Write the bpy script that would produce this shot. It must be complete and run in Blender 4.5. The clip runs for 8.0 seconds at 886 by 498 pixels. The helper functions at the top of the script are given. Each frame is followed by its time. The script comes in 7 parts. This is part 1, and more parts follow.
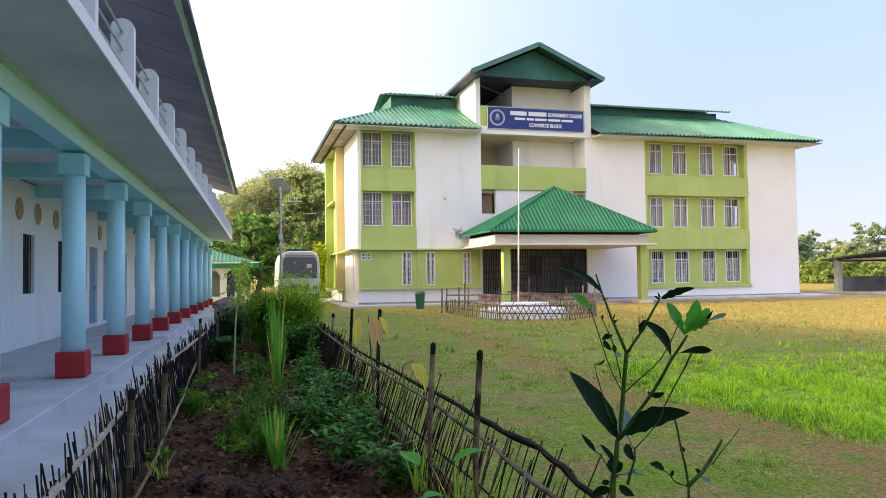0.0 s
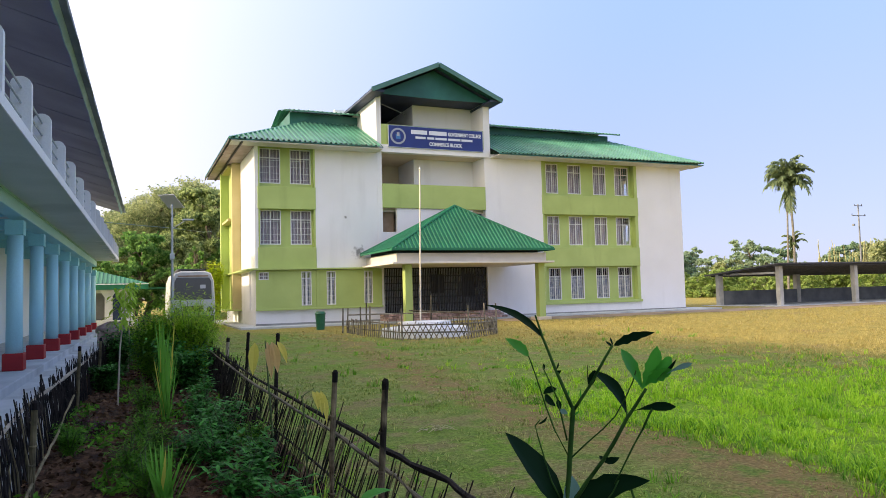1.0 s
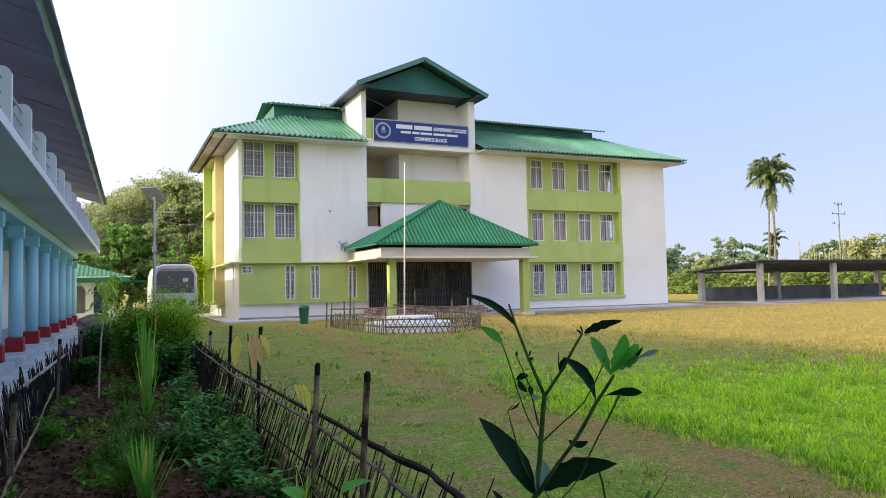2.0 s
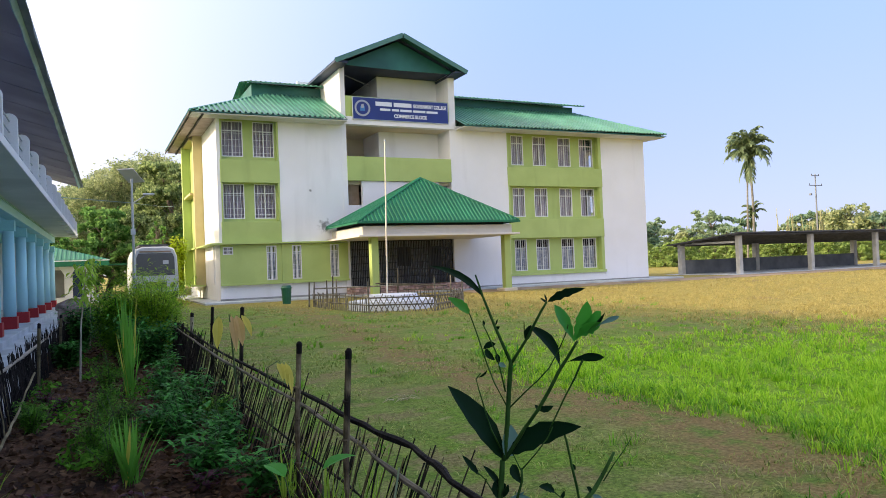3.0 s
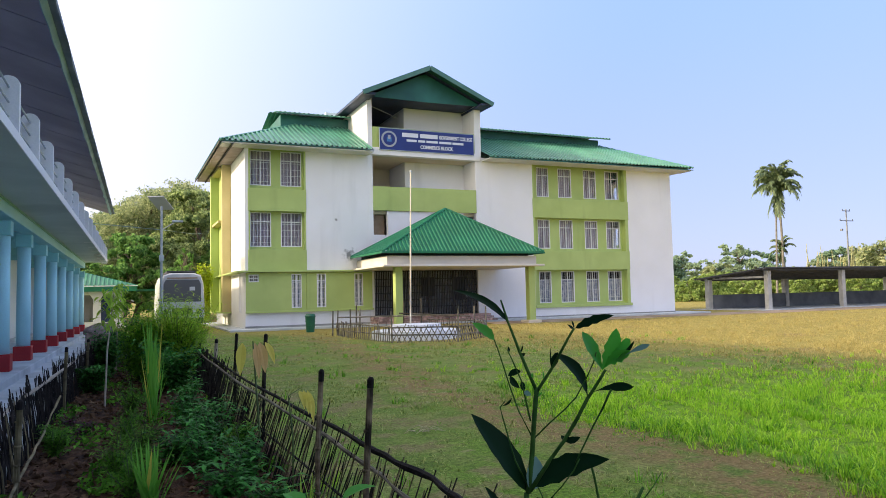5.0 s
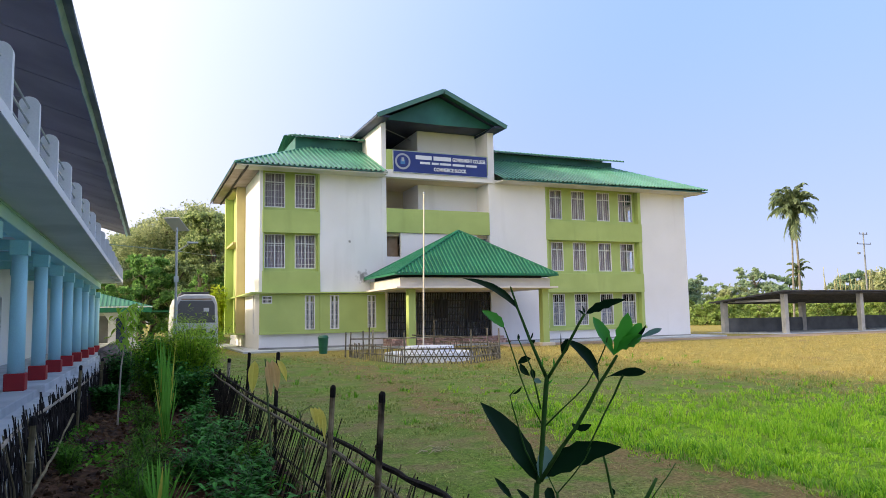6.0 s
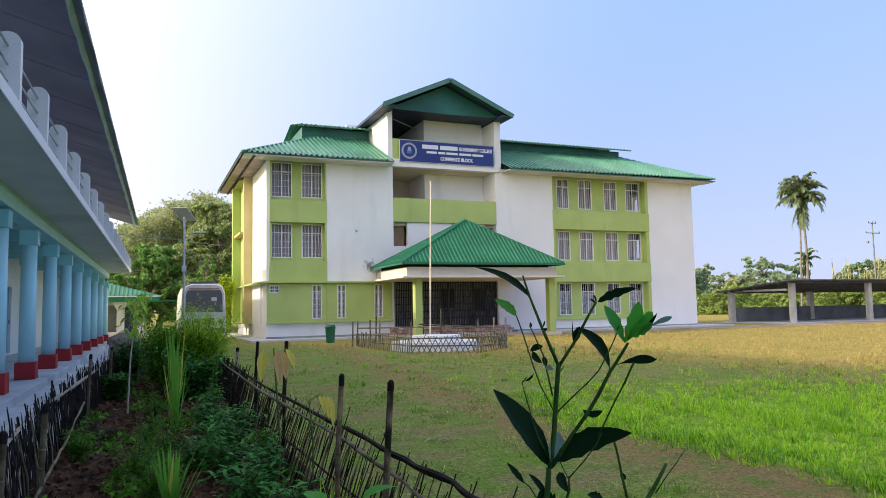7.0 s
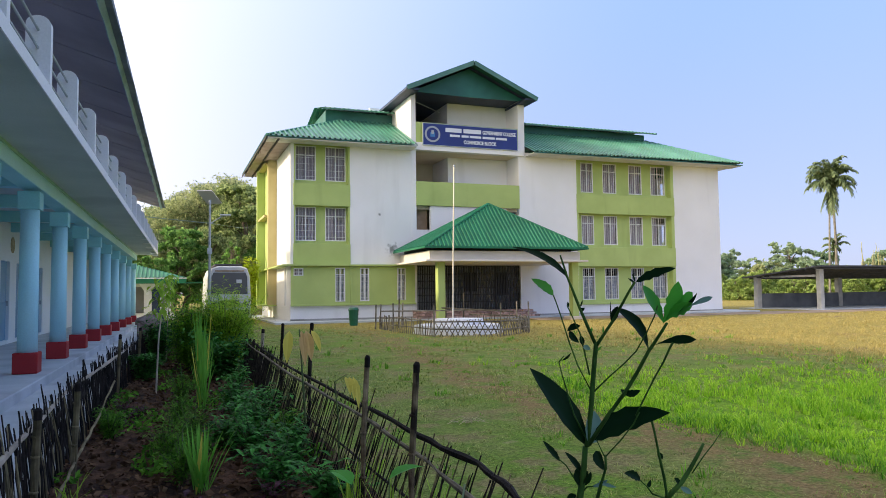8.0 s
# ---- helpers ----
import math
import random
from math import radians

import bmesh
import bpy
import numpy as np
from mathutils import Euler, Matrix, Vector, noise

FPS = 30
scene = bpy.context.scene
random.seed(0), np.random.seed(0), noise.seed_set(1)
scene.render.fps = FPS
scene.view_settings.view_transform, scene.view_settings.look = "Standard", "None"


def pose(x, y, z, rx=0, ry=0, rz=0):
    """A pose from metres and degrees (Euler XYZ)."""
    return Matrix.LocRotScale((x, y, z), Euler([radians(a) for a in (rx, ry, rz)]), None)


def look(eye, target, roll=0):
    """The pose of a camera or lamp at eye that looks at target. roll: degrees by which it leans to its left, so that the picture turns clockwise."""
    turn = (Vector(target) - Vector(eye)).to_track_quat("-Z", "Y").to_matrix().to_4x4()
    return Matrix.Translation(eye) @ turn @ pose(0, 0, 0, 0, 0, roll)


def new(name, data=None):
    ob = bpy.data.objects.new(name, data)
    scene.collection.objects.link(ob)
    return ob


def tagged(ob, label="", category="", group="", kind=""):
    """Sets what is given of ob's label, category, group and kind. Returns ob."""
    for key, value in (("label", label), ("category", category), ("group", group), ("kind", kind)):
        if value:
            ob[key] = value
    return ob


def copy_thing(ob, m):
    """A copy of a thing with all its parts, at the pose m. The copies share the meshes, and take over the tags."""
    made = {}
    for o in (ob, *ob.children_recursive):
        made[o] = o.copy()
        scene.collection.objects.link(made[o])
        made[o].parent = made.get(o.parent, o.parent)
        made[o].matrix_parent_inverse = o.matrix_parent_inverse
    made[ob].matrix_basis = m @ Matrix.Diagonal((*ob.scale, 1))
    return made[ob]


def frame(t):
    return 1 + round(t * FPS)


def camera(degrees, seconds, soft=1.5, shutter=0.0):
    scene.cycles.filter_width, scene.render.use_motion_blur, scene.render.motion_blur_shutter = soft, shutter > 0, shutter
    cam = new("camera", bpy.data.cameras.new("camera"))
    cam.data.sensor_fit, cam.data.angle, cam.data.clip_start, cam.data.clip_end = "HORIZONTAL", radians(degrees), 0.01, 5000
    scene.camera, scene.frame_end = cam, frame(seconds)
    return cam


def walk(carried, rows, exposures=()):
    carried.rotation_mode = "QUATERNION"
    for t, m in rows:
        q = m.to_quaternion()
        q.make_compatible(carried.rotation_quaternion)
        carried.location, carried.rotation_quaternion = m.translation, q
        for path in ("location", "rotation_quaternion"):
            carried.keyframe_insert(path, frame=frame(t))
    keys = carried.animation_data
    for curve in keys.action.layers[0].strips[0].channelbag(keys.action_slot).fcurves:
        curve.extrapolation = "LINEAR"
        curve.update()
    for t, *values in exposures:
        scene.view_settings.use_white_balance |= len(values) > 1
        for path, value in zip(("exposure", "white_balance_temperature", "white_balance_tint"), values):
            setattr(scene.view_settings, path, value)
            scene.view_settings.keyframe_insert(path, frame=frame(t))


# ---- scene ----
cam = camera(63.5, 8.0, soft=0.9)
PATH = [
    (0, (-0.235, 1.095, 1.61), (0.3, 3.021, 1.684), -0.8),
    (0.5, (-0.199, 1.211, 1.629), (0.498, 3.083, 1.711), -2.8),
    (1, (-0.193, 1.284, 1.642), (0.602, 3.115, 1.761), -1.5),
    (1.2, (-0.196, 1.278, 1.647), (0.628, 3.096, 1.775), -1.2),
    (2.3, (-0.188, 1.249, 1.631), (0.657, 3.06, 1.711), -1.1),
    (2.5, (-0.182, 1.241, 1.631), (0.701, 3.035, 1.688), -1.5),
    (3, (-0.182, 1.234, 1.626), (0.696, 3.03, 1.666), -2.2),
    (3.5, (-0.185, 1.238, 1.631), (0.685, 3.037, 1.708), -2.1),
    (4, (-0.18, 1.243, 1.631), (0.684, 3.044, 1.724), -2.0),
    (4.5, (-0.179, 1.246, 1.631), (0.664, 3.057, 1.728), -1.7),
    (6, (-0.167, 1.259, 1.57), (0.616, 3.089, 1.762), -1.1),
    (6.5, (-0.174, 1.255, 1.567), (0.604, 3.09, 1.734), -1.4),
    (7, (-0.181, 1.249, 1.569), (0.586, 3.089, 1.732), -1.1),
    (7.5, (-0.19, 1.245, 1.57), (0.561, 3.091, 1.728), -0.9),
    (8, (-0.201, 1.253, 1.563), (0.508, 3.119, 1.682), -0.7),
]
walk(cam, [(t, look(eye, target, roll)) for t, eye, target, roll in PATH], exposures=[(0.0, 2.66, 7500, 11), (0.5, 2.34, 7200, 9), (1.0, 2.38, 7100, 9), (2.5, 2.40, 6900, 8), (8.0, 2.28, 6750, 8)])

# ---- light ----
SUN_EL, SUN_AZ = 21.0, 8.0  # height; turn from -x towards +y
world = bpy.data.worlds.new("sky")
scene.world = world
world.use_nodes = True
wn, wl = world.node_tree.nodes, world.node_tree.links
sky = wn.new("ShaderNodeTexSky")
sky.sky_type = "NISHITA"
sky.sun_disc = False
sky.sun_elevation = radians(SUN_EL)
sky.sun_rotation = radians(270 + SUN_AZ)
sky.air_density, sky.dust_density, sky.ozone_density = 1.0, 0.6, 3.0
sun_from = Vector((-math.cos(radians(SUN_EL)) * math.cos(radians(SUN_AZ)), math.cos(radians(SUN_EL)) * math.sin(radians(SUN_AZ)), math.sin(radians(SUN_EL))))
# morning haze: pale blue all round, whiter and brighter towards the sun
way = wn.new("ShaderNodeTexCoord")
toward, rise, bend, glow, haze = wn.new("ShaderNodeVectorMath"), wn.new("ShaderNodeMapRange"), wn.new("ShaderNodeMath"), wn.new("ShaderNodeMix"), wn.new("ShaderNodeMix")
toward.operation = "DOT_PRODUCT"
toward.inputs[1].default_value = sun_from
wl.new(way.outputs["Generated"], toward.inputs[0])
rise.inputs[1].default_value, rise.inputs[2].default_value = -0.38, 1.0
wl.new(toward.outputs["Value"], rise.inputs[0])
bend.operation = "POWER"
bend.inputs[1].default_value = 1.9
wl.new(rise.outputs[0], bend.inputs[0])
glow.data_type = "RGBA"
glow.inputs[7].default_value = (4.3, 3.75, 2.9, 1)
wl.new(bend.outputs[0], glow.inputs[0])
parts, low, veil = wn.new("ShaderNodeSeparateXYZ"), wn.new("ShaderNodeMapRange"), wn.new("ShaderNodeMix")
wl.new(way.outputs["Generated"], parts.inputs[0])
low.interpolation_type = "SMOOTHSTEP"
low.inputs[1].default_value, low.inputs[2].default_value = 0.0, 0.42
wl.new(parts.outputs[2], low.inputs[0])
veil.data_type = "RGBA"
veil.inputs[6].default_value, veil.inputs[7].default_value = (0.66, 0.74, 1.22, 1), (0.52, 0.78, 1.66, 1)
wl.new(low.outputs[0], veil.inputs[0])
wl.new(veil.outputs[2], glow.inputs[6])
haze.data_type = "RGBA"
haze.inputs[0].default_value = 0.95
wl.new(sky.outputs[0], haze.inputs[6])
wl.new(glow.outputs[2], haze.inputs[7])
wl.new(haze.outputs[2], wn["Background"].inputs[0])
wn["Background"].inputs[1].default_value = 0.15
sun = new("sun", bpy.data.lights.new("sun", "SUN"))
sun.data.energy, sun.data.angle, sun.data.color = 1.0, radians(3.0), (1.0, 0.84, 0.66)
sun.matrix_world = look(sun_from * 100, (0, 0, 0))


# ---- materials ----
def surf(name, c1, c2, scale=3.0, rough=0.7, bump=0.0, metal=0.0, fine=40.0, stretch=(1, 1, 1), streak=None, spread=0.0, grain_low=0.86, space="pos"):
    """A painted, grown or weathered surface: two colours mixed by a broad noise, a fine grain, stains and relief."""
    m = bpy.data.materials.new(name)
    m.use_nodes = True
    n, l = m.node_tree.nodes, m.node_tree.links
    bsdf = n["Principled BSDF"]
    bsdf.inputs["Specular IOR Level"].default_value = 0.5 if rough < 0.8 else 0.15
    if space == "pos":
        src = n.new("ShaderNodeNewGeometry").outputs["Position"]
    else:
        src = n.new("ShaderNodeTexCoord").outputs["Object"]
    mp = n.new("ShaderNodeMapping")
    mp.inputs["Scale"].default_value = stretch
    l.new(src, mp.inputs[0])

    def tex(s, detail=4.0):
        t = n.new("ShaderNodeTexNoise")
        t.inputs["Scale"].default_value, t.inputs["Detail"].default_value = s, detail
        l.new(mp.outputs[0], t.inputs[0])
        return t

    big, small = tex(scale), tex(fine, 2.0)
    ramp = n.new("ShaderNodeValToRGB")
    ramp.color_ramp.elements[0].position, ramp.color_ramp.elements[1].position = 0.35, 0.68
    ramp.color_ramp.elements[0].color, ramp.color_ramp.elements[1].color = (*c1, 1), (*c2, 1)
    l.new(big.outputs[0], ramp.inputs[0])
    col = ramp.outputs[0]
    mix = n.new("ShaderNodeMix")
    mix.data_type, mix.blend_type = "RGBA", "MULTIPLY"
    mix.inputs[0].default_value = 0.5
    grain = n.new("ShaderNodeValToRGB")
    grain.color_ramp.elements[0].position, grain.color_ramp.elements[1].position = 0.3, 0.7
    grain.color_ramp.elements[0].color, grain.color_ramp.elements[1].color = (grain_low, grain_low, grain_low, 1), (1, 1, 1, 1)
    l.new(small.outputs[0], grain.inputs[0])
    l.new(col, mix.inputs[6]), l.new(grain.outputs[0], mix.inputs[7])
    col = mix.outputs[2]
    if streak:
        sm = n.new("ShaderNodeMapping")
        sm.inputs["Scale"].default_value = streak[1]
        l.new(src, sm.inputs[0])
        st = n.new("ShaderNodeTexNoise")
        st.inputs["Scale"].default_value, st.inputs["Detail"].default_value = 1.0, 6.0
        l.new(sm.outputs[0], st.inputs[0])
        sr = n.new("ShaderNodeValToRGB")
        sr.color_ramp.elements[0].position, sr.color_ramp.elements[1].position = streak[2], streak[2] + 0.2
        sr.color_ramp.elements[0].color, sr.color_ramp.elements[1].color = (0, 0, 0, 1), (streak[3],) * 3 + (1,)
        l.new(st.outputs[0], sr.inputs[0])
        mx = n.new("ShaderNodeMix")
        mx.data_type = "RGBA"
        l.new(sr.outputs[0], mx.inputs[0]), l.new(col, mx.inputs[6])
        mx.inputs[7].default_value = (*streak[0], 1)
        col = mx.outputs[2]
    if spread:
        hs, inf, mr = n.new("ShaderNodeHueSaturation"), n.new("ShaderNodeObjectInfo"), n.new("ShaderNodeMapRange")
        mr.inputs[3].default_value, mr.inputs[4].default_value = 1 - spread, 1 + spread
        l.new(inf.outputs["Random"], mr.inputs[0]), l.new(mr.outputs[0], hs.inputs["Value"]), l.new(col, hs.inputs["Color"])
        col = hs.outputs[0]
    l.new(col, bsdf.inputs["Base Color"])
    bsdf.inputs["Roughness"].default_value, bsdf.inputs["Metallic"].default_value = rough, metal
    if bump:
        b = n.new("ShaderNodeBump")
        b.inputs["Strength"].default_value, b.inputs["Distance"].default_value = bump, 0.02
        l.new(small.outputs[0], b.inputs["Height"]), l.new(b.outputs[0], bsdf.inputs["Normal"])
    return m


def stain(m, at, radius, colour):
    """A dark mould stain of uneven outline on a painted wall."""
    n, l = m.node_tree.nodes, m.node_tree.links
    b = n["Principled BSDF"]
    old = b.inputs["Base Color"].links[0].from_socket
    geo, dist, noi = n.new("ShaderNodeNewGeometry"), n.new("ShaderNodeVectorMath"), n.new("ShaderNodeTexNoise")
    dist.operation = "DISTANCE"
    dist.inputs[1].default_value = at
    noi.inputs["Scale"].default_value, noi.inputs["Detail"].default_value = 5.0, 6.0
    l.new(geo.outputs["Position"], dist.inputs[0]), l.new(geo.outputs["Position"], noi.inputs[0])
    add, rng = n.new("ShaderNodeMath"), n.new("ShaderNodeMapRange")
    add.operation = "MULTIPLY_ADD"
    add.inputs[1].default_value = radius * 2.2
    l.new(noi.outputs[0], add.inputs[0]), l.new(dist.outputs["Value"], add.inputs[2])
    rng.inputs[1].default_value, rng.inputs[2].default_value, rng.inputs[3].default_value, rng.inputs[4].default_value = radius * 1.2, radius * 1.9, 0.8, 0.0
    l.new(add.outputs[0], rng.inputs[0])
    mx = n.new("ShaderNodeMix")
    mx.data_type = "RGBA"
    mx.inputs[7].default_value = (*colour, 1)
    l.new(rng.outputs[0], mx.inputs[0]), l.new(old, mx.inputs[6]), l.new(mx.outputs[2], b.inputs["Base Color"])


def leafy(name, c1, c2, rough=0.5, through_light=0.35, scale=1.0, shine=0.1):
    """Leaves: each leaf its own shade between two greens, some light coming through."""
    m = bpy.data.materials.new(name)
    m.use_nodes = True
    n, l = m.node_tree.nodes, m.node_tree.links
    bsdf, out = n["Principled BSDF"], n["Material Output"]
    geo = n.new("ShaderNodeNewGeometry")
    noi = n.new("ShaderNodeTexNoise")
    noi.inputs["Scale"].default_value = scale
    l.new(geo.outputs["Position"], noi.inputs[0])
    add = n.new("ShaderNodeMath")
    add.operation = "MULTIPLY_ADD"
    add.inputs[1].default_value = 0.55
    l.new(geo.outputs["Random Per Island"], add.inputs[0])
    sc = n.new("ShaderNodeMath")
    sc.operation = "MULTIPLY"
    sc.inputs[1].default_value = 0.5
    l.new(noi.outputs[0], sc.inputs[0]), l.new(sc.outputs[0], add.inputs[2])
    ramp = n.new("ShaderNodeValToRGB")
    ramp.color_ramp.elements[0].position, ramp.color_ramp.elements[1].position = 0.15, 0.85
    ramp.color_ramp.elements[0].color, ramp.color_ramp.elements[1].color = (*c1, 1), (*c2, 1)
    l.new(add.outputs[0], ramp.inputs[0])
    l.new(ramp.outputs[0], bsdf.inputs["Base Color"])
    bsdf.inputs["Roughness"].default_value = rough
    bsdf.inputs["Specular IOR Level"].default_value = shine
    tr = n.new("ShaderNodeBsdfTranslucent")
    l.new(ramp.outputs[0], tr.inputs[0])
    ms = n.new("ShaderNodeMixShader")
    ms.inputs[0].default_value = through_light
    l.new(bsdf.outputs[0], ms.inputs[1]), l.new(tr.outputs[0], ms.inputs[2]), l.new(ms.outputs[0], out.inputs[0])
    return m


def plain(name, c, rough=0.5, metal=0.0):
    m = bpy.data.materials.new(name)
    m.use_nodes = True
    b = m.node_tree.nodes["Principled BSDF"]
    b.inputs["Base Color"].default_value, b.inputs["Roughness"].default_value, b.inputs["Metallic"].default_value = (*c, 1), rough, metal
    return m


STREAK = ((0.28, 0.27, 0.24), (0.9, 0.9, 0.12), 0.58, 0.2)
WHITE = surf("white_paint", (0.82, 0.81, 0.80), (0.87, 0.86, 0.86), 0.5, 0.75, 0.1, streak=STREAK)
stain(WHITE, (11.35, 39.6, 3.95), 0.5, (0.12, 0.115, 0.10))
stain(WHITE, (10.6, 39.6, 5.9), 0.12, (0.12, 0.115, 0.10))
CREAM = surf("cream_paint", (0.66, 0.56, 0.42), (0.74, 0.64, 0.50), 0.8, 0.75, 0.1)
LIME = surf("lime_paint", (0.40, 0.50, 0.155), (0.46, 0.57, 0.185), 0.7, 0.7, 0.1, streak=((0.12, 0.15, 0.04), (0.9, 0.9, 0.15), 0.6, 0.35))
OCHRE = surf("ochre_paint", (0.46, 0.39, 0.17), (0.54, 0.46, 0.22), 0.7, 0.7, 0.1)
SHEET = surf("green_roof_sheet", (0.055, 0.20, 0.14), (0.095, 0.29, 0.20), 0.6, 0.32, 0.05, 0.0, streak=((0.12, 0.2, 0.11), (1.5, 0.25, 1.5), 0.55, 0.3))
FADEDTEAL = surf("faded_teal_sheet", (0.05, 0.15, 0.125), (0.09, 0.21, 0.18), 1.2, 0.5, 0.05)
TEAL = surf("dark_green_sheet", (0.011, 0.100, 0.085), (0.022, 0.150, 0.125), 0.8, 0.5, 0.05)
PORCHSHEET = surf("bright_green_sheet", (0.003, 0.13, 0.055), (0.008, 0.18, 0.08), 0.8, 0.5, 0.05)
SIDESOFFIT = surf("brownish_soffit_boards", (0.26, 0.21, 0.18), (0.42, 0.36, 0.32), 1.2, 0.8, 0.1)
EAVEWOOD = surf("eave_boards", (0.04, 0.038, 0.036), (0.09, 0.083, 0.078), 1.0, 0.8, 0.1)
NAVY = surf("navy_boards", (0.022, 0.034, 0.075), (0.045, 0.06, 0.12), 0.8, 0.6, 0.1)
SOFFIT = surf("dark_soffit", (0.11, 0.135, 0.20), (0.17, 0.20, 0.28), 0.8, 0.7, 0.1)
GREYRENDER = surf("grey_render", (0.30, 0.30, 0.29), (0.40, 0.40, 0.38), 0.8, 0.85, 0.2, streak=((0.16, 0.16, 0.15), (0.7, 0.7, 0.7), 0.5, 0.6))
CONCRETE = surf("worn_concrete", (0.48, 0.51, 0.50), (0.62, 0.64, 0.63), 1.2, 0.85, 0.3, streak=((0.20, 0.19, 0.17), (0.8, 0.5, 0.8), 0.55, 0.6))
BLUE = surf("pale_blue_paint", (0.44, 0.82, 0.88), (0.52, 0.88, 0.92), 0.8, 0.6, 0.05, streak=((0.25, 0.33, 0.38), (3, 3, 0.4), 0.62, 0.3))
RED = surf("red_paint", (0.36, 0.012, 0.015), (0.46, 0.02, 0.022), 1.5, 0.6, 0.1, streak=((0.18, 0.06, 0.05), (2, 2, 2), 0.6, 0.5))
MINT = surf("pale_aqua_paint", (0.48, 0.82, 0.84), (0.56, 0.88, 0.90), 0.6, 0.7, 0.05)
ALGAE = surf("greenish_joint", (0.34, 0.58, 0.48), (0.46, 0.70, 0.60), 1.5, 0.8, 0.1)
SLABGREY = surf("grey_slab_limewash", (0.56, 0.61, 0.60), (0.66, 0.70, 0.69), 0.7, 0.85, 0.1, streak=((0.34, 0.37, 0.37), (0.6, 0.6, 0.6), 0.52, 0.4))
AQUA = surf("aqua_paint", (0.28, 0.68, 0.75), (0.36, 0.76, 0.82), 0.8, 0.6, 0.05)
EAVEBLUE = surf("pale_blue_eave_strip", (0.22, 0.38, 0.48), (0.36, 0.54, 0.64), 1.5, 0.6, 0.1)
HUTWHITE = surf("off_white_hut_paint", (0.66, 0.64, 0.60), (0.76, 0.74, 0.70), 0.8, 0.8, 0.1)
VERANDAWHITE = surf("bluish_white_paint", (0.76, 0.84, 0.84), (0.83, 0.89, 0.89), 0.6, 0.75, 0.05, streak=STREAK)
DOORBLUE = surf("blue_door_paint", (0.10, 0.28, 0.42), (0.14, 0.34, 0.50), 2, 0.5, 0.1)
UNDERSHEET = surf("underside_sheet", (0.27, 0.235, 0.34), (0.38, 0.33, 0.46), 0.7, 0.65, 0.1)
FASCIA = surf("weathered_fascia", (0.13, 0.16, 0.20), (0.23, 0.27, 0.32), 1.5, 0.6, 0.1)
FRAMEWHITE = surf("window_frame_paint", (0.78, 0.78, 0.78), (0.85, 0.85, 0.84), 3, 0.5)
CURTAIN = surf("grey_lilac_curtain", (0.42, 0.37, 0.44), (0.70, 0.64, 0.72), 1.0, 0.9, 0.0, fine=9.0, stretch=(6, 1, 0.15))
LACE = surf("pale_blue_curtain", (0.26, 0.32, 0.46), (0.75, 0.76, 0.82), 5.0, 0.9, 0.0, fine=14.0)
# near-black paint for the darkness of rooms and under the porch roof
DARK = plain("dark_interior", (0.02, 0.022, 0.026), 0.8)
IRON = surf("black_iron", (0.005, 0.005, 0.006), (0.012, 0.012, 0.014), 3, 0.5)
STEEL = surf("galvanised_steel", (0.38, 0.42, 0.44), (0.50, 0.54, 0.55), 4, 0.45, 0.05, 0.6)
SIGNBLUE = surf("blue_sign_vinyl", (0.012, 0.028, 0.17), (0.016, 0.036, 0.21), 1.0, 0.4)
LETTER = plain("white_letter", (0.78, 0.80, 0.84), 0.5)
BROWN = surf("brown_door_wood", (0.26, 0.17, 0.10), (0.36, 0.25, 0.16), 2, 0.7, 0.1)
HALLGREY = surf("pale_blue_hall_wall", (0.62, 0.66, 0.70), (0.74, 0.77, 0.80), 1.5, 0.8)
STONE = surf("reddish_stone", (0.34, 0.20, 0.16), (0.70, 0.52, 0.46), 6, 0.85, 0.4, spread=0.45)
PORCHCREAM = surf("pale_cream_concrete", (0.68, 0.62, 0.54), (0.76, 0.70, 0.62), 0.9, 0.75, 0.1, streak=STREAK)
CLAY = surf("yellowish_clay", (0.34, 0.28, 0.17), (0.50, 0.42, 0.27), 9, 0.85, 0.4)
GLASS = plain("dark_window_glass", (0.035, 0.04, 0.05), 0.06)


# ---- mesh helpers ----
def box(bm, x0, x1, y0, y1, z0, z1):
    r = bmesh.ops.create_cube(bm, size=1.0)
    bmesh.ops.transform(bm, verts=r["verts"], matrix=Matrix.LocRotScale(((x0 + x1) / 2, (y0 + y1) / 2, (z0 + z1) / 2), None, (x1 - x0, y1 - y0, z1 - z0)))
    return r["verts"]


def rod(bm, p0, p1, r0, r1=None, seg=8):
    """A round bar from p0 to p1."""
    p0, p1 = Vector(p0), Vector(p1)
    d = p1 - p0
    r = bmesh.ops.create_cone(bm, cap_ends=True, segments=seg, radius1=r0, radius2=r0 if r1 is None else r1, depth=d.length)
    bmesh.ops.transform(bm, verts=r["verts"], matrix=Matrix.Translation((p0 + p1) / 2) @ d.to_track_quat("Z", "Y").to_matrix().to_4x4())
    return r["verts"]


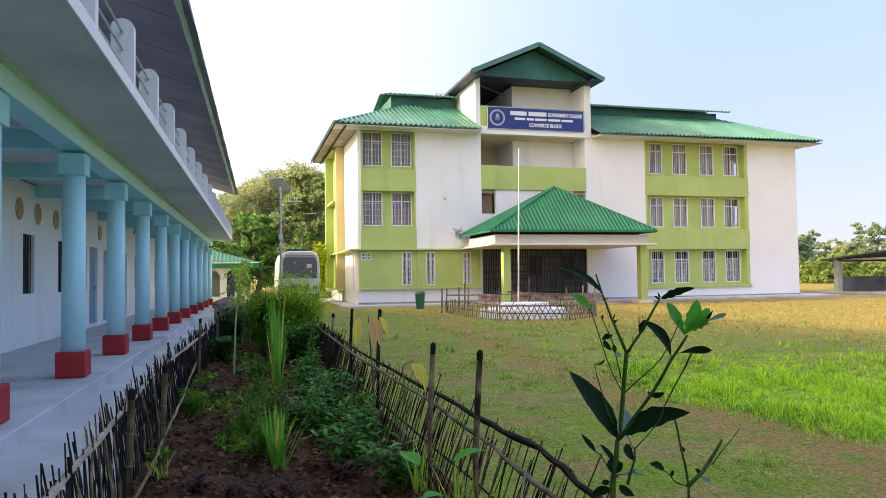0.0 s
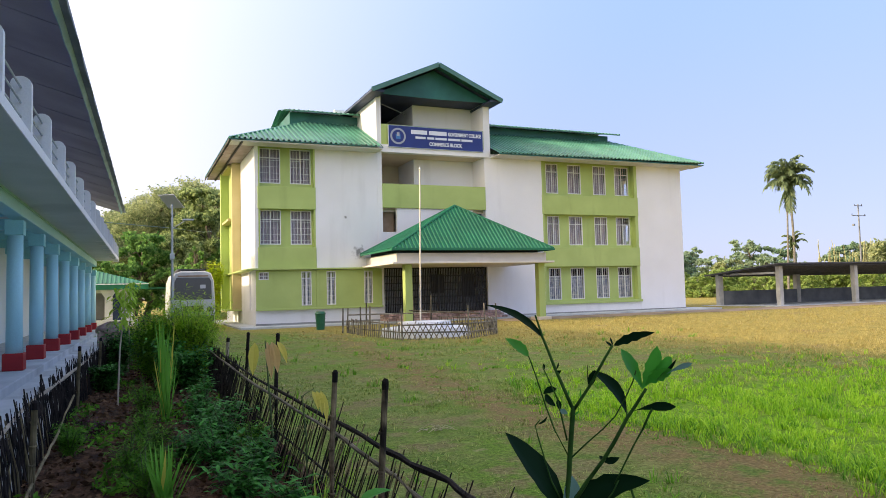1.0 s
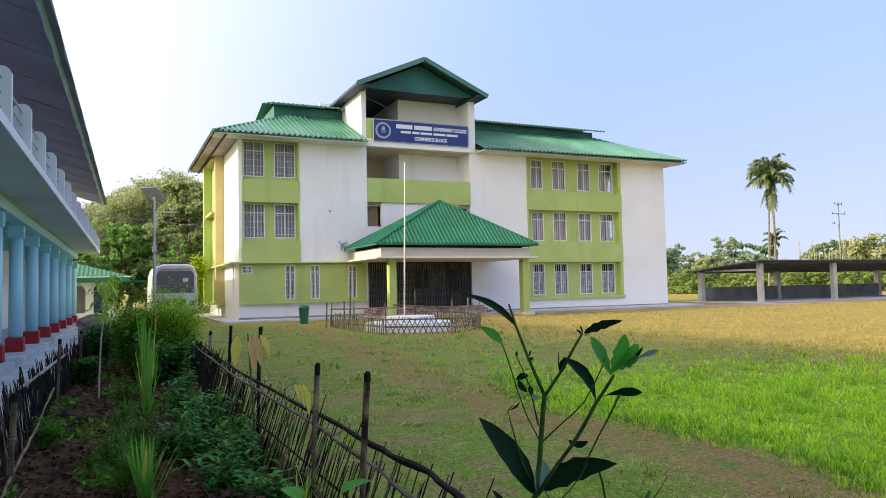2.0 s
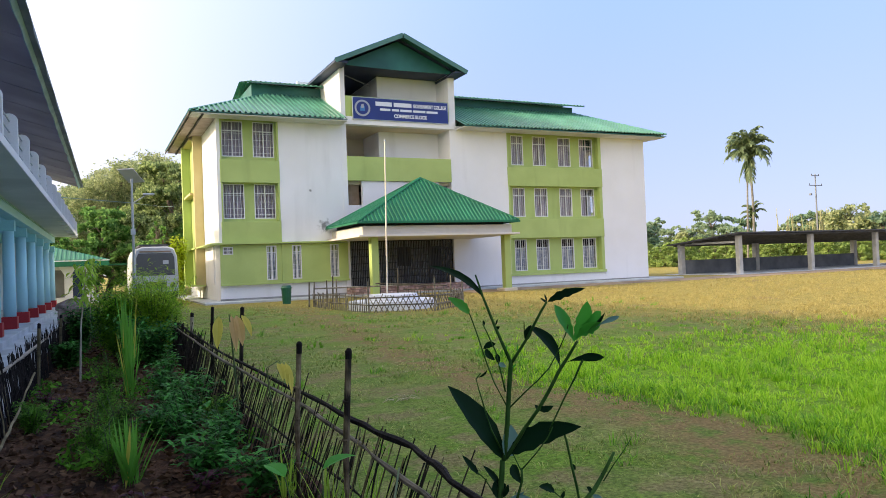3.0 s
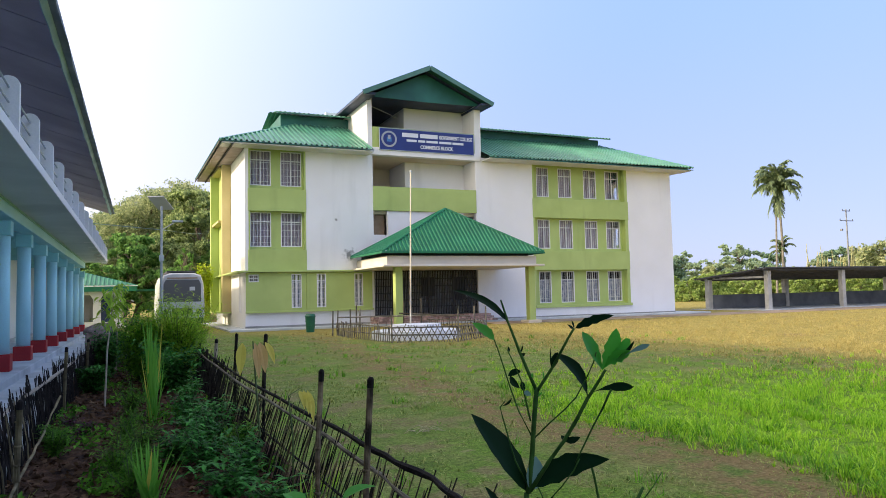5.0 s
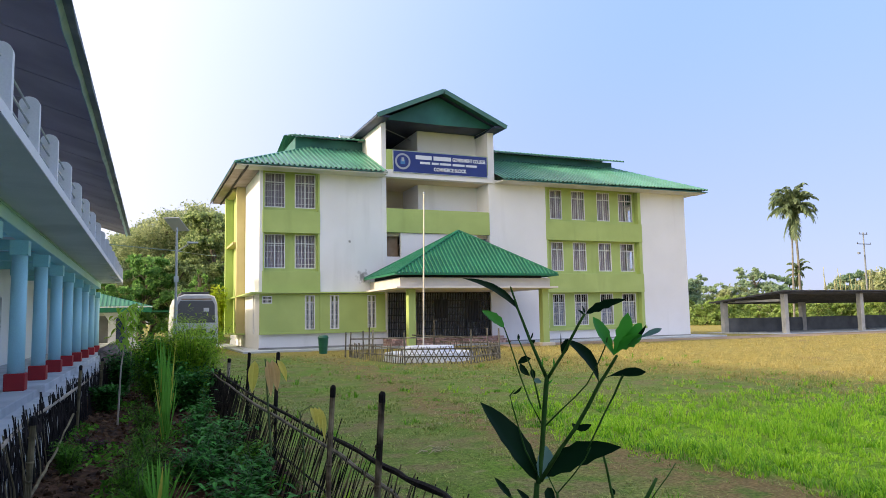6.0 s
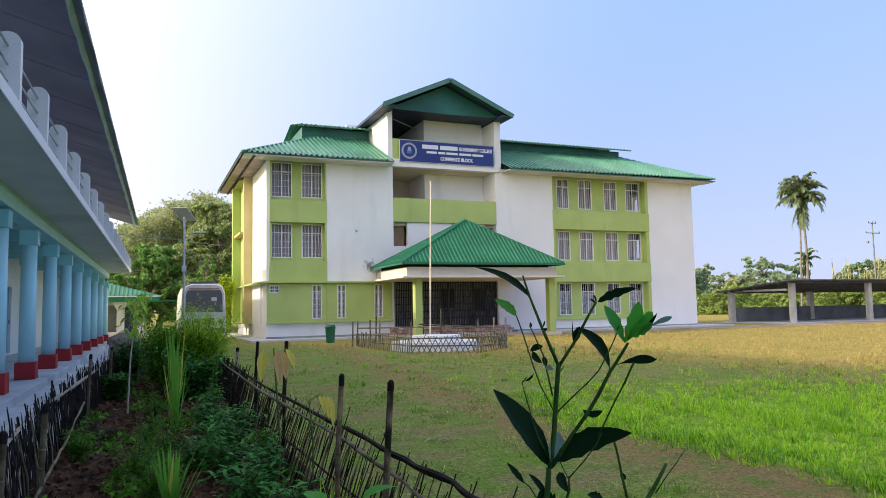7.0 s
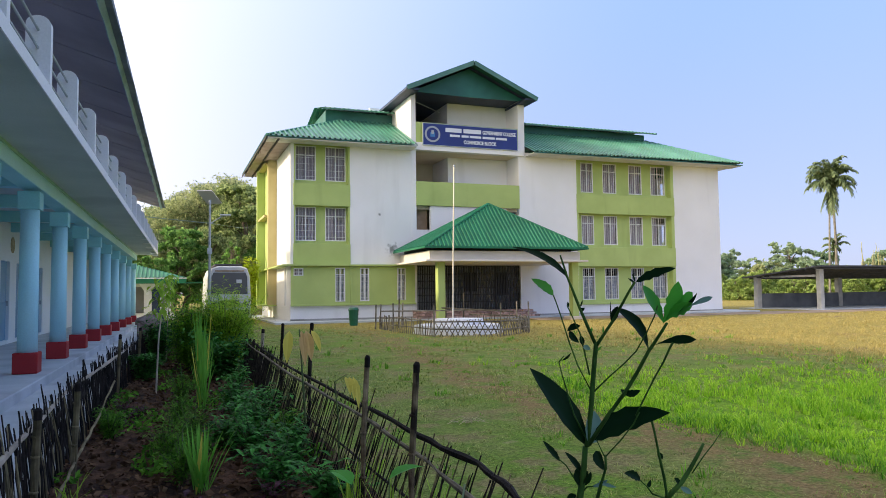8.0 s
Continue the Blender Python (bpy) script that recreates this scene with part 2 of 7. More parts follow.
def tube(bm, pts, radii, seg=6):
    """A bent tapering stem through the points."""
    pts = [Vector(p) for p in pts]
    rings = []
    for i, p in enumerate(pts):
        d = (pts[min(i + 1, len(pts) - 1)] - pts[max(i - 1, 0)]).normalized()
        a = d.orthogonal().normalized()
        b = d.cross(a)
        rings.append([bm.verts.new(p + radii[i] * (math.cos(k * 2 * math.pi / seg) * a + math.sin(k * 2 * math.pi / seg) * b)) for k in range(seg)])
    for r, s in zip(rings, rings[1:]):
        # the nearest start keeps the tube from twisting
        j = min(range(seg), key=lambda q: (s[q].co - r[0].co).length)
        for k in range(seg):
            bm.faces.new((r[k], r[(k + 1) % seg], s[(j + k + 1) % seg], s[(j + k) % seg]))
    bm.faces.new(rings[0][::-1]), bm.faces.new(rings[-1])


def mesh_of(bm, name, material, smooth=False):
    me = bpy.data.meshes.new(name)
    bmesh.ops.recalc_face_normals(bm, faces=bm.faces)
    bm.to_mesh(me)
    bm.free()
    me.materials.append(material)
    if smooth:
        for p in me.polygons:
            p.use_smooth = True
    return me


def part(name, bm, material, parent=None, label="", smooth=False, bevel=0.0):
    """Links a bmesh as one mesh object under a thing or a part."""
    if bevel:
        bmesh.ops.bevel(bm, geom=bm.edges[:], offset=bevel, segments=2, profile=0.5, affect="EDGES")
    ob = new(name, mesh_of(bm, name, material, smooth))
    ob.parent = parent
    return tagged(ob, label)


def boxpart(name, b, material, parent=None, label="", bevel=0.0):
    bm = bmesh.new()
    box(bm, *b)
    return part(name, bm, material, parent, label, bevel=bevel)


def thing(name, label, category, at=(0, 0, 0), turn=0.0, group="", kind=""):
    ob = new(name)
    ob.empty_display_size = 0.2
    ob.matrix_basis = pose(*at, 0, 0, turn)
    return tagged(ob, label, category, group, kind)


def share(name, ob, m, parent=None, label=""):
    """Another object on the same mesh."""
    o = new(name, ob.data)
    o.parent, o.matrix_basis = parent, m
    return tagged(o, label)


def bent_sheet(bm, e0, e1, up, length, pitch=0.2, depth=0.025, skew0=0.0, skew1=0.0):
    """A ribbed roof sheet: ribs run up from the eave e0-e1 along up; skew: how far the sides draw in at the top (the hips)."""
    e0, e1, up = Vector(e0), Vector(e1), Vector(up).normalized()
    along = (e1 - e0).normalized()
    width = (e1 - e0).length
    normal = along.cross(up).normalized()
    if normal.z < 0:
        normal = -normal
    profile = ((0.0, 0.0), (0.5, 0.0), (0.62, 1.0), (0.88, 1.0))
    stops = sorted({min(width, i * pitch + q * pitch) for i in range(int(width / pitch) + 1) for q, _ in profile} | {width, skew0, width - skew1})
    rows = []
    for s in stops:
        f = (s / pitch) % 1.0
        h = depth if 0.6 < f < 0.9 else 0.0
        run = length
        if skew0 > 0 and s < skew0:
            run = length * s / skew0
        if skew1 > 0 and s > width - skew1:
            run = min(run, length * (width - s) / skew1)
        base = e0 + along * s + normal * h
        rows.append((bm.verts.new(base), bm.verts.new(base + up * max(run, 0.001))))
    for (a, b), (c, d) in zip(rows, rows[1:]):
        bm.faces.new((a, c, d, b))


def holed(bm, x0, x1, z0, z1, y0, y1, holes):
    """A wall across x, with rectangular openings (x0, x1, z0, z1) right through it."""
    xs = sorted({x0, x1, *(v for h in holes for v in h[:2])})
    zs = sorted({z0, z1, *(v for h in holes for v in h[2:])})
    for a, b in zip(xs, xs[1:]):
        run = None
        for c, d in zip(zs, zs[1:]):
            solid = not any(h[0] <= a and b <= h[1] and h[2] <= c and d <= h[3] for h in holes)
            if solid and run is None:
                run = c
            if not solid and run is not None:
                box(bm, a, b, y0, y1, run, c)
                run = None
        if run is not None:
            box(bm, a, b, y0, y1, run, z1)


# ---- ground ----
def ground_material():
    m = bpy.data.materials.new("field_grass_and_soil")
    m.use_nodes = True
    n, l = m.node_tree.nodes, m.node_tree.links
    b = n["Principled BSDF"]
    b.inputs["Roughness"].default_value = 0.95
    b.inputs["Specular IOR Level"].default_value = 0.15
    geo = n.new("ShaderNodeNewGeometry")
    sep = n.new("ShaderNodeSeparateXYZ")
    l.new(geo.outputs["Position"], sep.inputs[0])

    def noise_tex(s, d=5.0, rough=0.55):
        t = n.new("ShaderNodeTexNoise")
        t.inputs["Scale"].default_value, t.inputs["Detail"].default_value, t.inputs["Roughness"].default_value = s, d, rough
        l.new(geo.outputs["Position"], t.inputs[0])
        return t.outputs[0]

    def math_node(op, a, bb, c=None):
        t = n.new("ShaderNodeMath")
        t.operation = op
        for k, v in enumerate((a, bb, c)):
            if v is None:
                continue
            if isinstance(v, (int, float)):
                t.inputs[k].default_value = v
            else:
                l.new(v, t.inputs[k])
        return t.outputs[0]

    def span(v, lo, hi):
        t = n.new("ShaderNodeMapRange")
        t.interpolation_type = "SMOOTHSTEP"
        t.inputs[1].default_value, t.inputs[2].default_value = lo, hi
        l.new(v, t.inputs[0])
        return t.outputs[0]

    def blend(f, a, bb):
        t = n.new("ShaderNodeMix")
        t.data_type = "RGBA"
        l.new(f, t.inputs[0])
        for k, v in ((6, a), (7, bb)):
            if isinstance(v, tuple):
                t.inputs[k].default_value = (*v, 1)
            else:
                l.new(v, t.inputs[k])
        return t.outputs[2]

    x, y = sep.outputs[0], sep.outputs[1]
    wob = math_node("MULTIPLY_ADD", noise_tex(0.25), 9.0, -4.5)
    fine, mid, patch = noise_tex(28.0, 5, 0.7), noise_tex(2.6, 6, 0.65), noise_tex(0.5)
    mown = blend(span(mid, 0.35, 0.7), (0.17, 0.28, 0.045), (0.37, 0.41, 0.12))
    mown = blend(span(patch, 0.47, 0.62), mown, (0.20, 0.36, 0.04))
    mown = blend(span(noise_tex(1.1, 6, 0.65), 0.49, 0.6), mown, (0.33, 0.29, 0.12))
    mown = blend(span(noise_tex(0.9, 6, 0.7), 0.6, 0.72), mown, (0.48, 0.42, 0.21))
    dry = blend(span(mid, 0.3, 0.7), (0.44, 0.35, 0.085), (0.60, 0.48, 0.14))
    dry = blend(span(noise_tex(0.35, 6, 0.7), 0.56, 0.68), dry, (0.44, 0.30, 0.14))
    lush = blend(span(mid, 0.3, 0.7), (0.18, 0.40, 0.025), (0.38, 0.60, 0.05))
    # dry field starts at the shadow line, sunlit yellow in its colour; lush patch to the side
    far = span(math_node("ADD", math_node("MULTIPLY_ADD", x, 2.3, y), wob), 40.0, 55.0)
    side = math_node("ADD", math_node("MULTIPLY_ADD", y, -0.1, x), math_node("MULTIPLY", wob, 0.38))
    reach = math_node("ADD", math_node("MULTIPLY_ADD", x, 0.37, y), math_node("MULTIPLY", wob, 0.6))
    green = math_node("MULTIPLY", math_node("MULTIPLY", span(side, 4.0, 5.3), math_node("SUBTRACT", 1.0, span(reach, 12.0, 17.5))), span(mid, 0.2, 0.45))
    col = blend(green, mown, lush)
    col = blend(far, col, dry)
    # trodden earth beside the lush patch
    bare = math_node("MULTIPLY", math_node("SUBTRACT", 1.0, span(math_node("ABSOLUTE", math_node("SUBTRACT", side, 3.8), 0), 0.2, 1.1)), span(mid, 0.36, 0.56))
    bare = math_node("MULTIPLY", bare, math_node("SUBTRACT", 1.0, far))
    col = blend(bare, col, (0.36, 0.25, 0.11))
    # garden soil between the fences
    # clumps and hollows of the turf
    turf = span(noise_tex(6.0, 6, 0.75), 0.40, 0.62)
    col = blend(turf, blend(turf, col, (0.12, 0.13, 0.03)), col)
    soil = blend(span(mid, 0.3, 0.7), (0.022, 0.012, 0.008), (0.17, 0.088, 0.048))
    bed = math_node("MULTIPLY", math_node("MULTIPLY", math_node("GREATER_THAN", x, -1.25), math_node("LESS_THAN", x, 1.32)), math_node("LESS_THAN", y, 27.0))
    col = blend(bed, col, soil)
    shade = n.new("ShaderNodeMix")
    shade.data_type, shade.blend_type = "RGBA", "MULTIPLY"
    shade.inputs[0].default_value = 0.85
    gr = n.new("ShaderNodeValToRGB")
    gr.color_ramp.elements[0].position, gr.color_ramp.elements[1].position = 0.32, 0.66
    gr.color_ramp.elements[0].color = (0.22, 0.24, 0.18, 1)
    l.new(fine, gr.inputs[0]), l.new(col, shade.inputs[6]), l.new(gr.outputs[0], shade.inputs[7])
    l.new(shade.outputs[2], b.inputs["Base Color"])
    bump = n.new("ShaderNodeBump")
    bump.inputs["Strength"].default_value, bump.inputs["Distance"].default_value = 0.7, 0.05
    l.new(math_node("ADD", fine, mid), bump.inputs["Height"]), l.new(bump.outputs[0], b.inputs["Normal"])
    return m


def ground():
    bm = bmesh.new()
    xs = [-900, -200, -60, -20, *range(-8, 70, 2), 90, 200, 900]
    ys = [-600, -60, -10, *range(-4, 70, 2), 90, 130, 300, 1500]
    grid = [[bm.verts.new((x, y, 0.05 * (noise.noise((x * 0.15, y * 0.15, 0)) - 0.2) if -8 < x < 60 and 5 < y < 36 else 0)) for x in xs] for y in ys]
    for r, s in zip(grid, grid[1:]):
        for a, b, c, d in zip(r, r[1:], s[1:], s):
            bm.faces.new((a, b, c, d))
    g = part("ground", bm, ground_material(), None, smooth=True)
    tagged(g, "school field of mown, lush and dry yellow grass", "ground", kind="structure")


ground()
dirt = surf("trodden_dirt", (0.26, 0.19, 0.125), (0.44, 0.34, 0.24), 0.7, 0.95, 0.4, streak=((0.14, 0.11, 0.085), (0.25, 1.6, 0.5), 0.5, 0.7))


def dirt_road():
    """The trodden road along the building, its edges uneven."""
    bm = bmesh.new()
    rows = []
    x = 18.0
    while x < 82:
        lo = 34.9 + 0.5 * noise.noise((x * 0.35, 2, 0)) - 0.025 * (x - 18)
        hi = 38.1 if x < 36 else 38.0 + 0.3 * noise.noise((x * 0.4, 5, 0))
        rows.append([bm.verts.new((x, lo + (hi - lo) * k / 4, (0.0, 0.035, 0.045, 0.035, 0.0)[k])) for k in range(5)])
        x += 0.8
    for r, s in zip(rows, rows[1:]):
        for k in range(4):
            bm.faces.new((r[k], s[k], s[k + 1], r[k + 1]))
    tagged(part("road", bm, dirt, None, smooth=True), "trodden brown dirt road beside the building", "road", kind="structure")


dirt_road()

# ---- the college building ----
hall = thing("college_building", "three-storey white and lime green college building with green sheet roofs", "building")
FY = 39.6  # face of the white walls
WIN_L = [(6.02, 7.13), (7.65, 8.79)]
WIN_R = [(23.84, 24.74), (25.46, 26.48), (27.42, 28.43), (29.13, 30.25)]
ROWS3 = [(7.70, 9.60), (4.40, 6.25), (0.95, 2.95)]


def college_walls():
    for b in (
        (5.70, 5.88, FY, FY + 0.6, 0.1, 9.7),
        (8.93, 12.5, FY, FY + 0.3, 3.0, 9.7),
        (5.70, 12.5, FY + 0.02, FY + 0.3, 0.1, 0.95),
        (19.72, 23.3, FY, FY + 0.6, 0.1, 9.9),
        (30.62, 34.35, FY, FY + 0.6, 0.1, 9.95),
        (23.3, 30.62, FY + 0.01, FY + 0.6, 0.1, 0.72),
        (12.78, 19.3, FY + 0.02, FY + 0.25, 3.1, 5.1),
        (13.64, 18.46, FY + 0.02, FY + 0.25, 5.1, 6.48),
    ):
        boxpart("wall", b, WHITE, hall, "white painted front wall with rain streaks")
    for x0, x1, d in ((12.5, 12.78, 9.0), (19.3, 19.72, 9.0)):
        boxpart("tower_pier", (x0, x1, FY - 0.02, FY + d, 0.1, 13.12), WHITE, hall)
        boxpart("pier_head", (x0 + 0.12, x0 + 0.28, FY + 0.2, FY + d, 13.12, 13.24), WHITE, hall)
    # sides and back
    boxpart("side_wall", (5.70, 5.95, FY + 0.6, 52.0, 0.1, 9.7), WHITE, hall)
    bm = bmesh.new()
    holed(bm, FY + 0.6, 52.0, 0.1, 9.9, -0.25, 0.0, [(44.6, 45.7, 7.7, 9.7), (46.1, 47.2, 7.7, 9.7), (44.6, 45.7, 4.4, 6.35), (46.1, 47.2, 4.4, 6.35)])
    bmesh.ops.transform(bm, verts=bm.verts, matrix=Matrix(((0, 1, 0, 34.35), (1, 0, 0, 0), (0, 0, 1, 0), (0, 0, 0, 1))))
    part("side_wall", bm, WHITE, hall)
    boxpart("back_wall", (5.95, 34.1, 51.75, 52.0, 0.1, 9.7), WHITE, hall)
    for z in (3.15, 6.45):
        boxpart("floor_slab", (5.96, 12.5, 40.25, 51.7, z, z + 0.15), GREYRENDER, hall)
        boxpart("floor_slab", (19.72, 34.09, 40.25, 51.7, z, z + 0.15), GREYRENDER, hall)
    # window bays in lime paint, set back behind the white walls
    bm = bmesh.new()
    holed(bm, 5.88, 8.93, 3.0, 9.7, 40.0, 40.2, [(a, b, c, d) for a, b in WIN_L for c, d in ROWS3[:2]])
    part("bay_wall", bm, LIME, hall, "lime green window bay")
    bm = bmesh.new()
    holed(bm, 23.3, 30.62, 0.72, 9.9, 40.0, 40.2, [(a, b, c, d) for a, b in WIN_R for c, d in ROWS3])
    part("bay_wall", bm, LIME, hall, "lime green window bay")
    for x0, x1, tops in ((5.88, 8.93, (6.28, 3.02)), (23.3, 30.62, (6.32, 3.02))):
        for z in tops:
            boxpart("spandrel", (x0 - 0.03, x1 + 0.02, FY - 0.05, 40.0, z, z + 1.2), LIME, hall, bevel=0.012)
    for x0, x1, z0, z1 in ((5.88, 5.96, 3.0, 9.7), (8.85, 8.935, 3.0, 9.7), (23.295, 23.42, 0.72, 9.9), (30.4, 30.625, 0.72, 9.9)):
        boxpart("jamb", (x0, x1, FY - 0.012, 40.0, z0, z1), LIME, hall)
    boxpart("sill_ledge", (23.25, 30.66, FY - 0.14, 40.0, 0.66, 0.82), LIME, hall, bevel=0.01)
    # projecting ground floor panel
    bm = bmesh.new()
    holed(bm, 5.72, 12.60, 0.95, 3.0, FY - 0.16, FY + 0.02, [(8.08, 8.62, 1.08, 2.92), (9.45, 9.96, 1.1, 2.92), (11.56, 12.06, 1.12, 2.92), (5.84, 6.36, 2.5, 2.9)])
    box(bm, 5.72, 12.6, FY + 0.04, FY + 0.2, 0.95, 3.0)
    part("ground_floor_panel", bm, LIME, hall, "projecting lime green ground floor panel")
    boxpart("panel_ledge", (5.68, 12.64, FY - 0.24, FY - 0.16, 0.88, 0.98), LIME, hall, bevel=0.01)
    boxpart("panel_rib", (8.88, 8.99, FY - 0.22, FY - 0.16, 0.98, 3.0), LIME, hall, bevel=0.01)
    # thin concrete ledge round the corner
    bm = bmesh.new()
    box(bm, 5.2, 12.5, FY - 0.42, FY, 3.02, 3.10)
    box(bm, 5.2, 5.7, FY, 50.8, 3.02, 3.10)
    part("sun_ledge", bm, LIME, hall, "thin concrete ledge above the ground floor")
    boxpart("downpipe_box", (5.62, 5.70, 41.2, 41.5, 0.9, 3.0), WHITE, hall)
    # projecting bay on the sunny side
    boxpart("side_pier", (5.2, 5.7, 44.9, 45.35, 0.9, 9.65), OCHRE, hall)
    boxpart("side_pier", (4.95, 5.7, 48.5, 48.9, 0.9, 9.5), LIME, hall)
    boxpart("side_panel", (5.45, 5.72, 45.35, 48.5, 0.9, 9.65), LIME, hall)
    for z in (6.2, 9.4):
        boxpart("side_ledge", (5.02, 5.46, 45.35, 48.5, z, z + 0.14), OCHRE, hall)
    boxpart("side_ledge", (4.93, 5.71, 44.8, 49.0, 0.82, 0.9), LIME, hall)
    # apron and plinth
    boxpart("apron", (4.7, 36.0, 38.0, 53.0, -0.05, 0.1), CONCRETE, hall, "worn concrete apron round the building", bevel=0.02)
    boxpart("plinth_stain", (5.69, 12.5, FY - 0.02, FY + 0.02, 0.1, 0.2), GREYRENDER, hall)
    boxpart("plinth_stain", (19.72, 34.36, FY - 0.015, FY + 0.02, 0.1, 0.17), GREYRENDER, hall)


college_walls()


def college_tower():
    # open floors between the two tower piers
    boxpart("landing_wall", (12.78, 19.3, 43.9, 44.1, 3.1, 9.66), CREAM, hall)
    boxpart("tower_back_wall", (12.5, 19.72, 48.6, 48.8, 9.7, 14.3), WHITE, hall)
    boxpart("landing_floor", (12.78, 19.3, FY + 0.3, 43.9, 6.3, 6.48), CREAM, hall)
    boxpart("landing_floor", (12.78, 19.3, FY + 0.3, 43.9, 9.66, 9.98), CREAM, hall)
    boxpart("stair_block", (15.35, 19.3, 41.2, 43.9, 6.5, 9.66), WHITE, hall, bevel=0.02)
    boxpart("stair_block", (15.35, 19.3, 41.2, 48.6, 9.98, 12.98), WHITE, hall, bevel=0.02)
    boxpart("terrace_ceiling", (12.78, 19.3, 39.3, 48.55, 12.99, 13.03), NAVY, hall, "dark navy boarded ceiling")
    boxpart("bay_back_wall", (12.78, 15.35, 48.45, 48.6, 9.98, 12.99), NAVY, hall)
    boxpart("terrace_floor", (12.78, 15.35, 43.9, 48.6, 9.8, 9.98), CREAM, hall)
    boxpart("balcony_edge", (12.6, 19.6, FY - 0.12, FY + 0.3, 9.66, 10.1), WHITE, hall, bevel=0.015)
    boxpart("balcony_parapet", (12.78, 19.3, FY - 0.08, FY + 0.12, 6.48, 7.86), LIME, hall, bevel=0.012)
    boxpart("balcony_parapet", (12.78, 19.3, FY, FY + 0.12, 10.1, 11.3), LIME, hall)
    boxpart("opening_back", (12.78, 13.64, FY + 0.6, FY + 0.7, 5.1, 6.3), BROWN, hall)
    boxpart("opening_back", (18.46, 19.3, FY + 0.6, FY + 0.7, 5.1, 6.3), SOFFIT, hall)
    # gable roof
    for side in (-1, 1):
        bm = bmesh.new()
        x0, ridge = 15.93 + side * 4.05, 15.93
        ends = ((x0, 38.3, 12.92), (x0, 49.0, 12.92))
        boxpart("tower_eave_closer", (min(x0, x0 - side * 0.75), max(x0, x0 - side * 0.75), 38.4, 48.9, 12.8, 12.92), NAVY, hall)
        bent_sheet(bm, *ends, (ridge - x0, 0, 1.80), math.hypot(4.05, 1.80), 0.25, 0.03)
        part("tower_roof", bm, TEAL, hall, "dark green gable roof sheets")
        bm = bmesh.new()
        a = bmesh.ops.create_cube(bm, size=1.0)["verts"]
        ang = math.atan2(1.80, 4.05) * -side
        bmesh.ops.transform(bm, verts=a, matrix=Matrix.LocRotScale((15.93 + side * 2.0, 43.9, 13.76), Euler((0, -ang, 0)), (4.35, 9.8, 0.05)))
        part("tower_soffit", bm, NAVY, hall)
        bm = bmesh.new()
        a = bmesh.ops.create_cube(bm, size=1.0)["verts"]
        bmesh.ops.transform(bm, verts=a, matrix=Matrix.LocRotScale((15.93 + side * 2.02, 38.28, 13.76), Euler((0, -ang, 0)), (4.44, 0.05, 0.26)))
        part("bargeboard", bm, FADEDTEAL, hall, "faded teal bargeboard")
    bm = bmesh.new()
    prof = [(12.7, 13.05), (12.7, 12.93), (14.3, 12.9), (16.0, 12.88), (17.7, 12.9), (19.4, 12.93), (19.4, 13.05), (15.95, 14.55)]
    front, back = ([bm.verts.new((x, y, z)) for x, z in prof] for y in (39.2, 39.26))
    bm.faces.new(front), bm.faces.new(back[::-1])
    for k in range(len(prof)):
        bm.faces.new((front[k], back[k], back[(k + 1) % len(prof)], front[(k + 1) % len(prof)]))
    part("gable_sheet", bm, TEAL, hall, "dark green sheet in the gable")
    bm = bmesh.new()
    rod(bm, (13.2, 41.2, 12.95), (14.9, 41.2, 12.35), 0.02)
    part("conduit", bm, STEEL, hall)
    # entrance hall behind the gate
    boxpart("hall_wall", (12.78, 19.3, 41.3, 41.5, 0.1, 3.1), HALLGREY, hall)
    boxpart("hall_ceiling", (12.78, 19.3, FY + 0.02, 43.0, 3.1, 3.2), WHITE, hall)
    boxpart("hall_floor", (12.78, 19.3, FY, 42.6, 0.1, 0.47), PORCHCREAM, hall)
    boxpart("hall_window", (16.35, 17.2, 41.24, 41.3, 1.55, 2.7), DARK, hall)
    boxpart("hall_window", (18.5, 19.2, 41.24, 41.3, 1.3, 2.7), DARK, hall)
    gate = boxpart("gate", (12.8, 19.28, 39.72, 39.76, 3.0, 3.08), IRON, hall, "black folding iron gate across the entrance")
    bar = None
    for i in range(62):
        x = 12.84 + i * 0.105
        if bar is None:
            bm = bmesh.new()
            box(bm, -0.03, 0.03, -0.014, 0.014, 0.5, 3.0)
            bar = part("bar", bm, IRON, gate)
            bar.matrix_basis = pose(x, 39.74, 0)
        else:
            share("bar", bar, pose(x, 39.74, 0), gate)
    for z in (0.52, 0.95, 1.35, 1.75, 2.15, 2.55):
        boxpart("rail", (12.8, 19.28, 39.72, 39.745, z, z + 0.045), IRON, gate)
    for x in (13.9, 16.1, 17.7):
        boxpart("gate_post", (x, x + 0.10, 39.70, 39.78, 0.48, 3.08), IRON, gate)
    # entrance steps of reddish stone
    rnd = random.Random(2)
    for k in range(3):
        step = boxpart("entrance_step", (12.5, 19.8, 38.2 + 0.42 * k, 39.6, 0.1 + 0.13 * k, 0.1 + 0.13 * (k + 1) - 0.02), STONE, hall, "rough reddish stone step")
        x = 12.5
        while x < 19.6:
            w = rnd.uniform(0.3, 0.5)
            boxpart("stone", (x + 0.012, min(x + w, 19.8), 38.16 + 0.42 * k + rnd.uniform(-0.03, 0.02), 38.6 + 0.42 * k, 0.1 + 0.13 * k + 0.002, 0.1 + 0.13 * (k + 1) - rnd.uniform(0, 0.014)), STONE, step)
            x += w


college_tower()


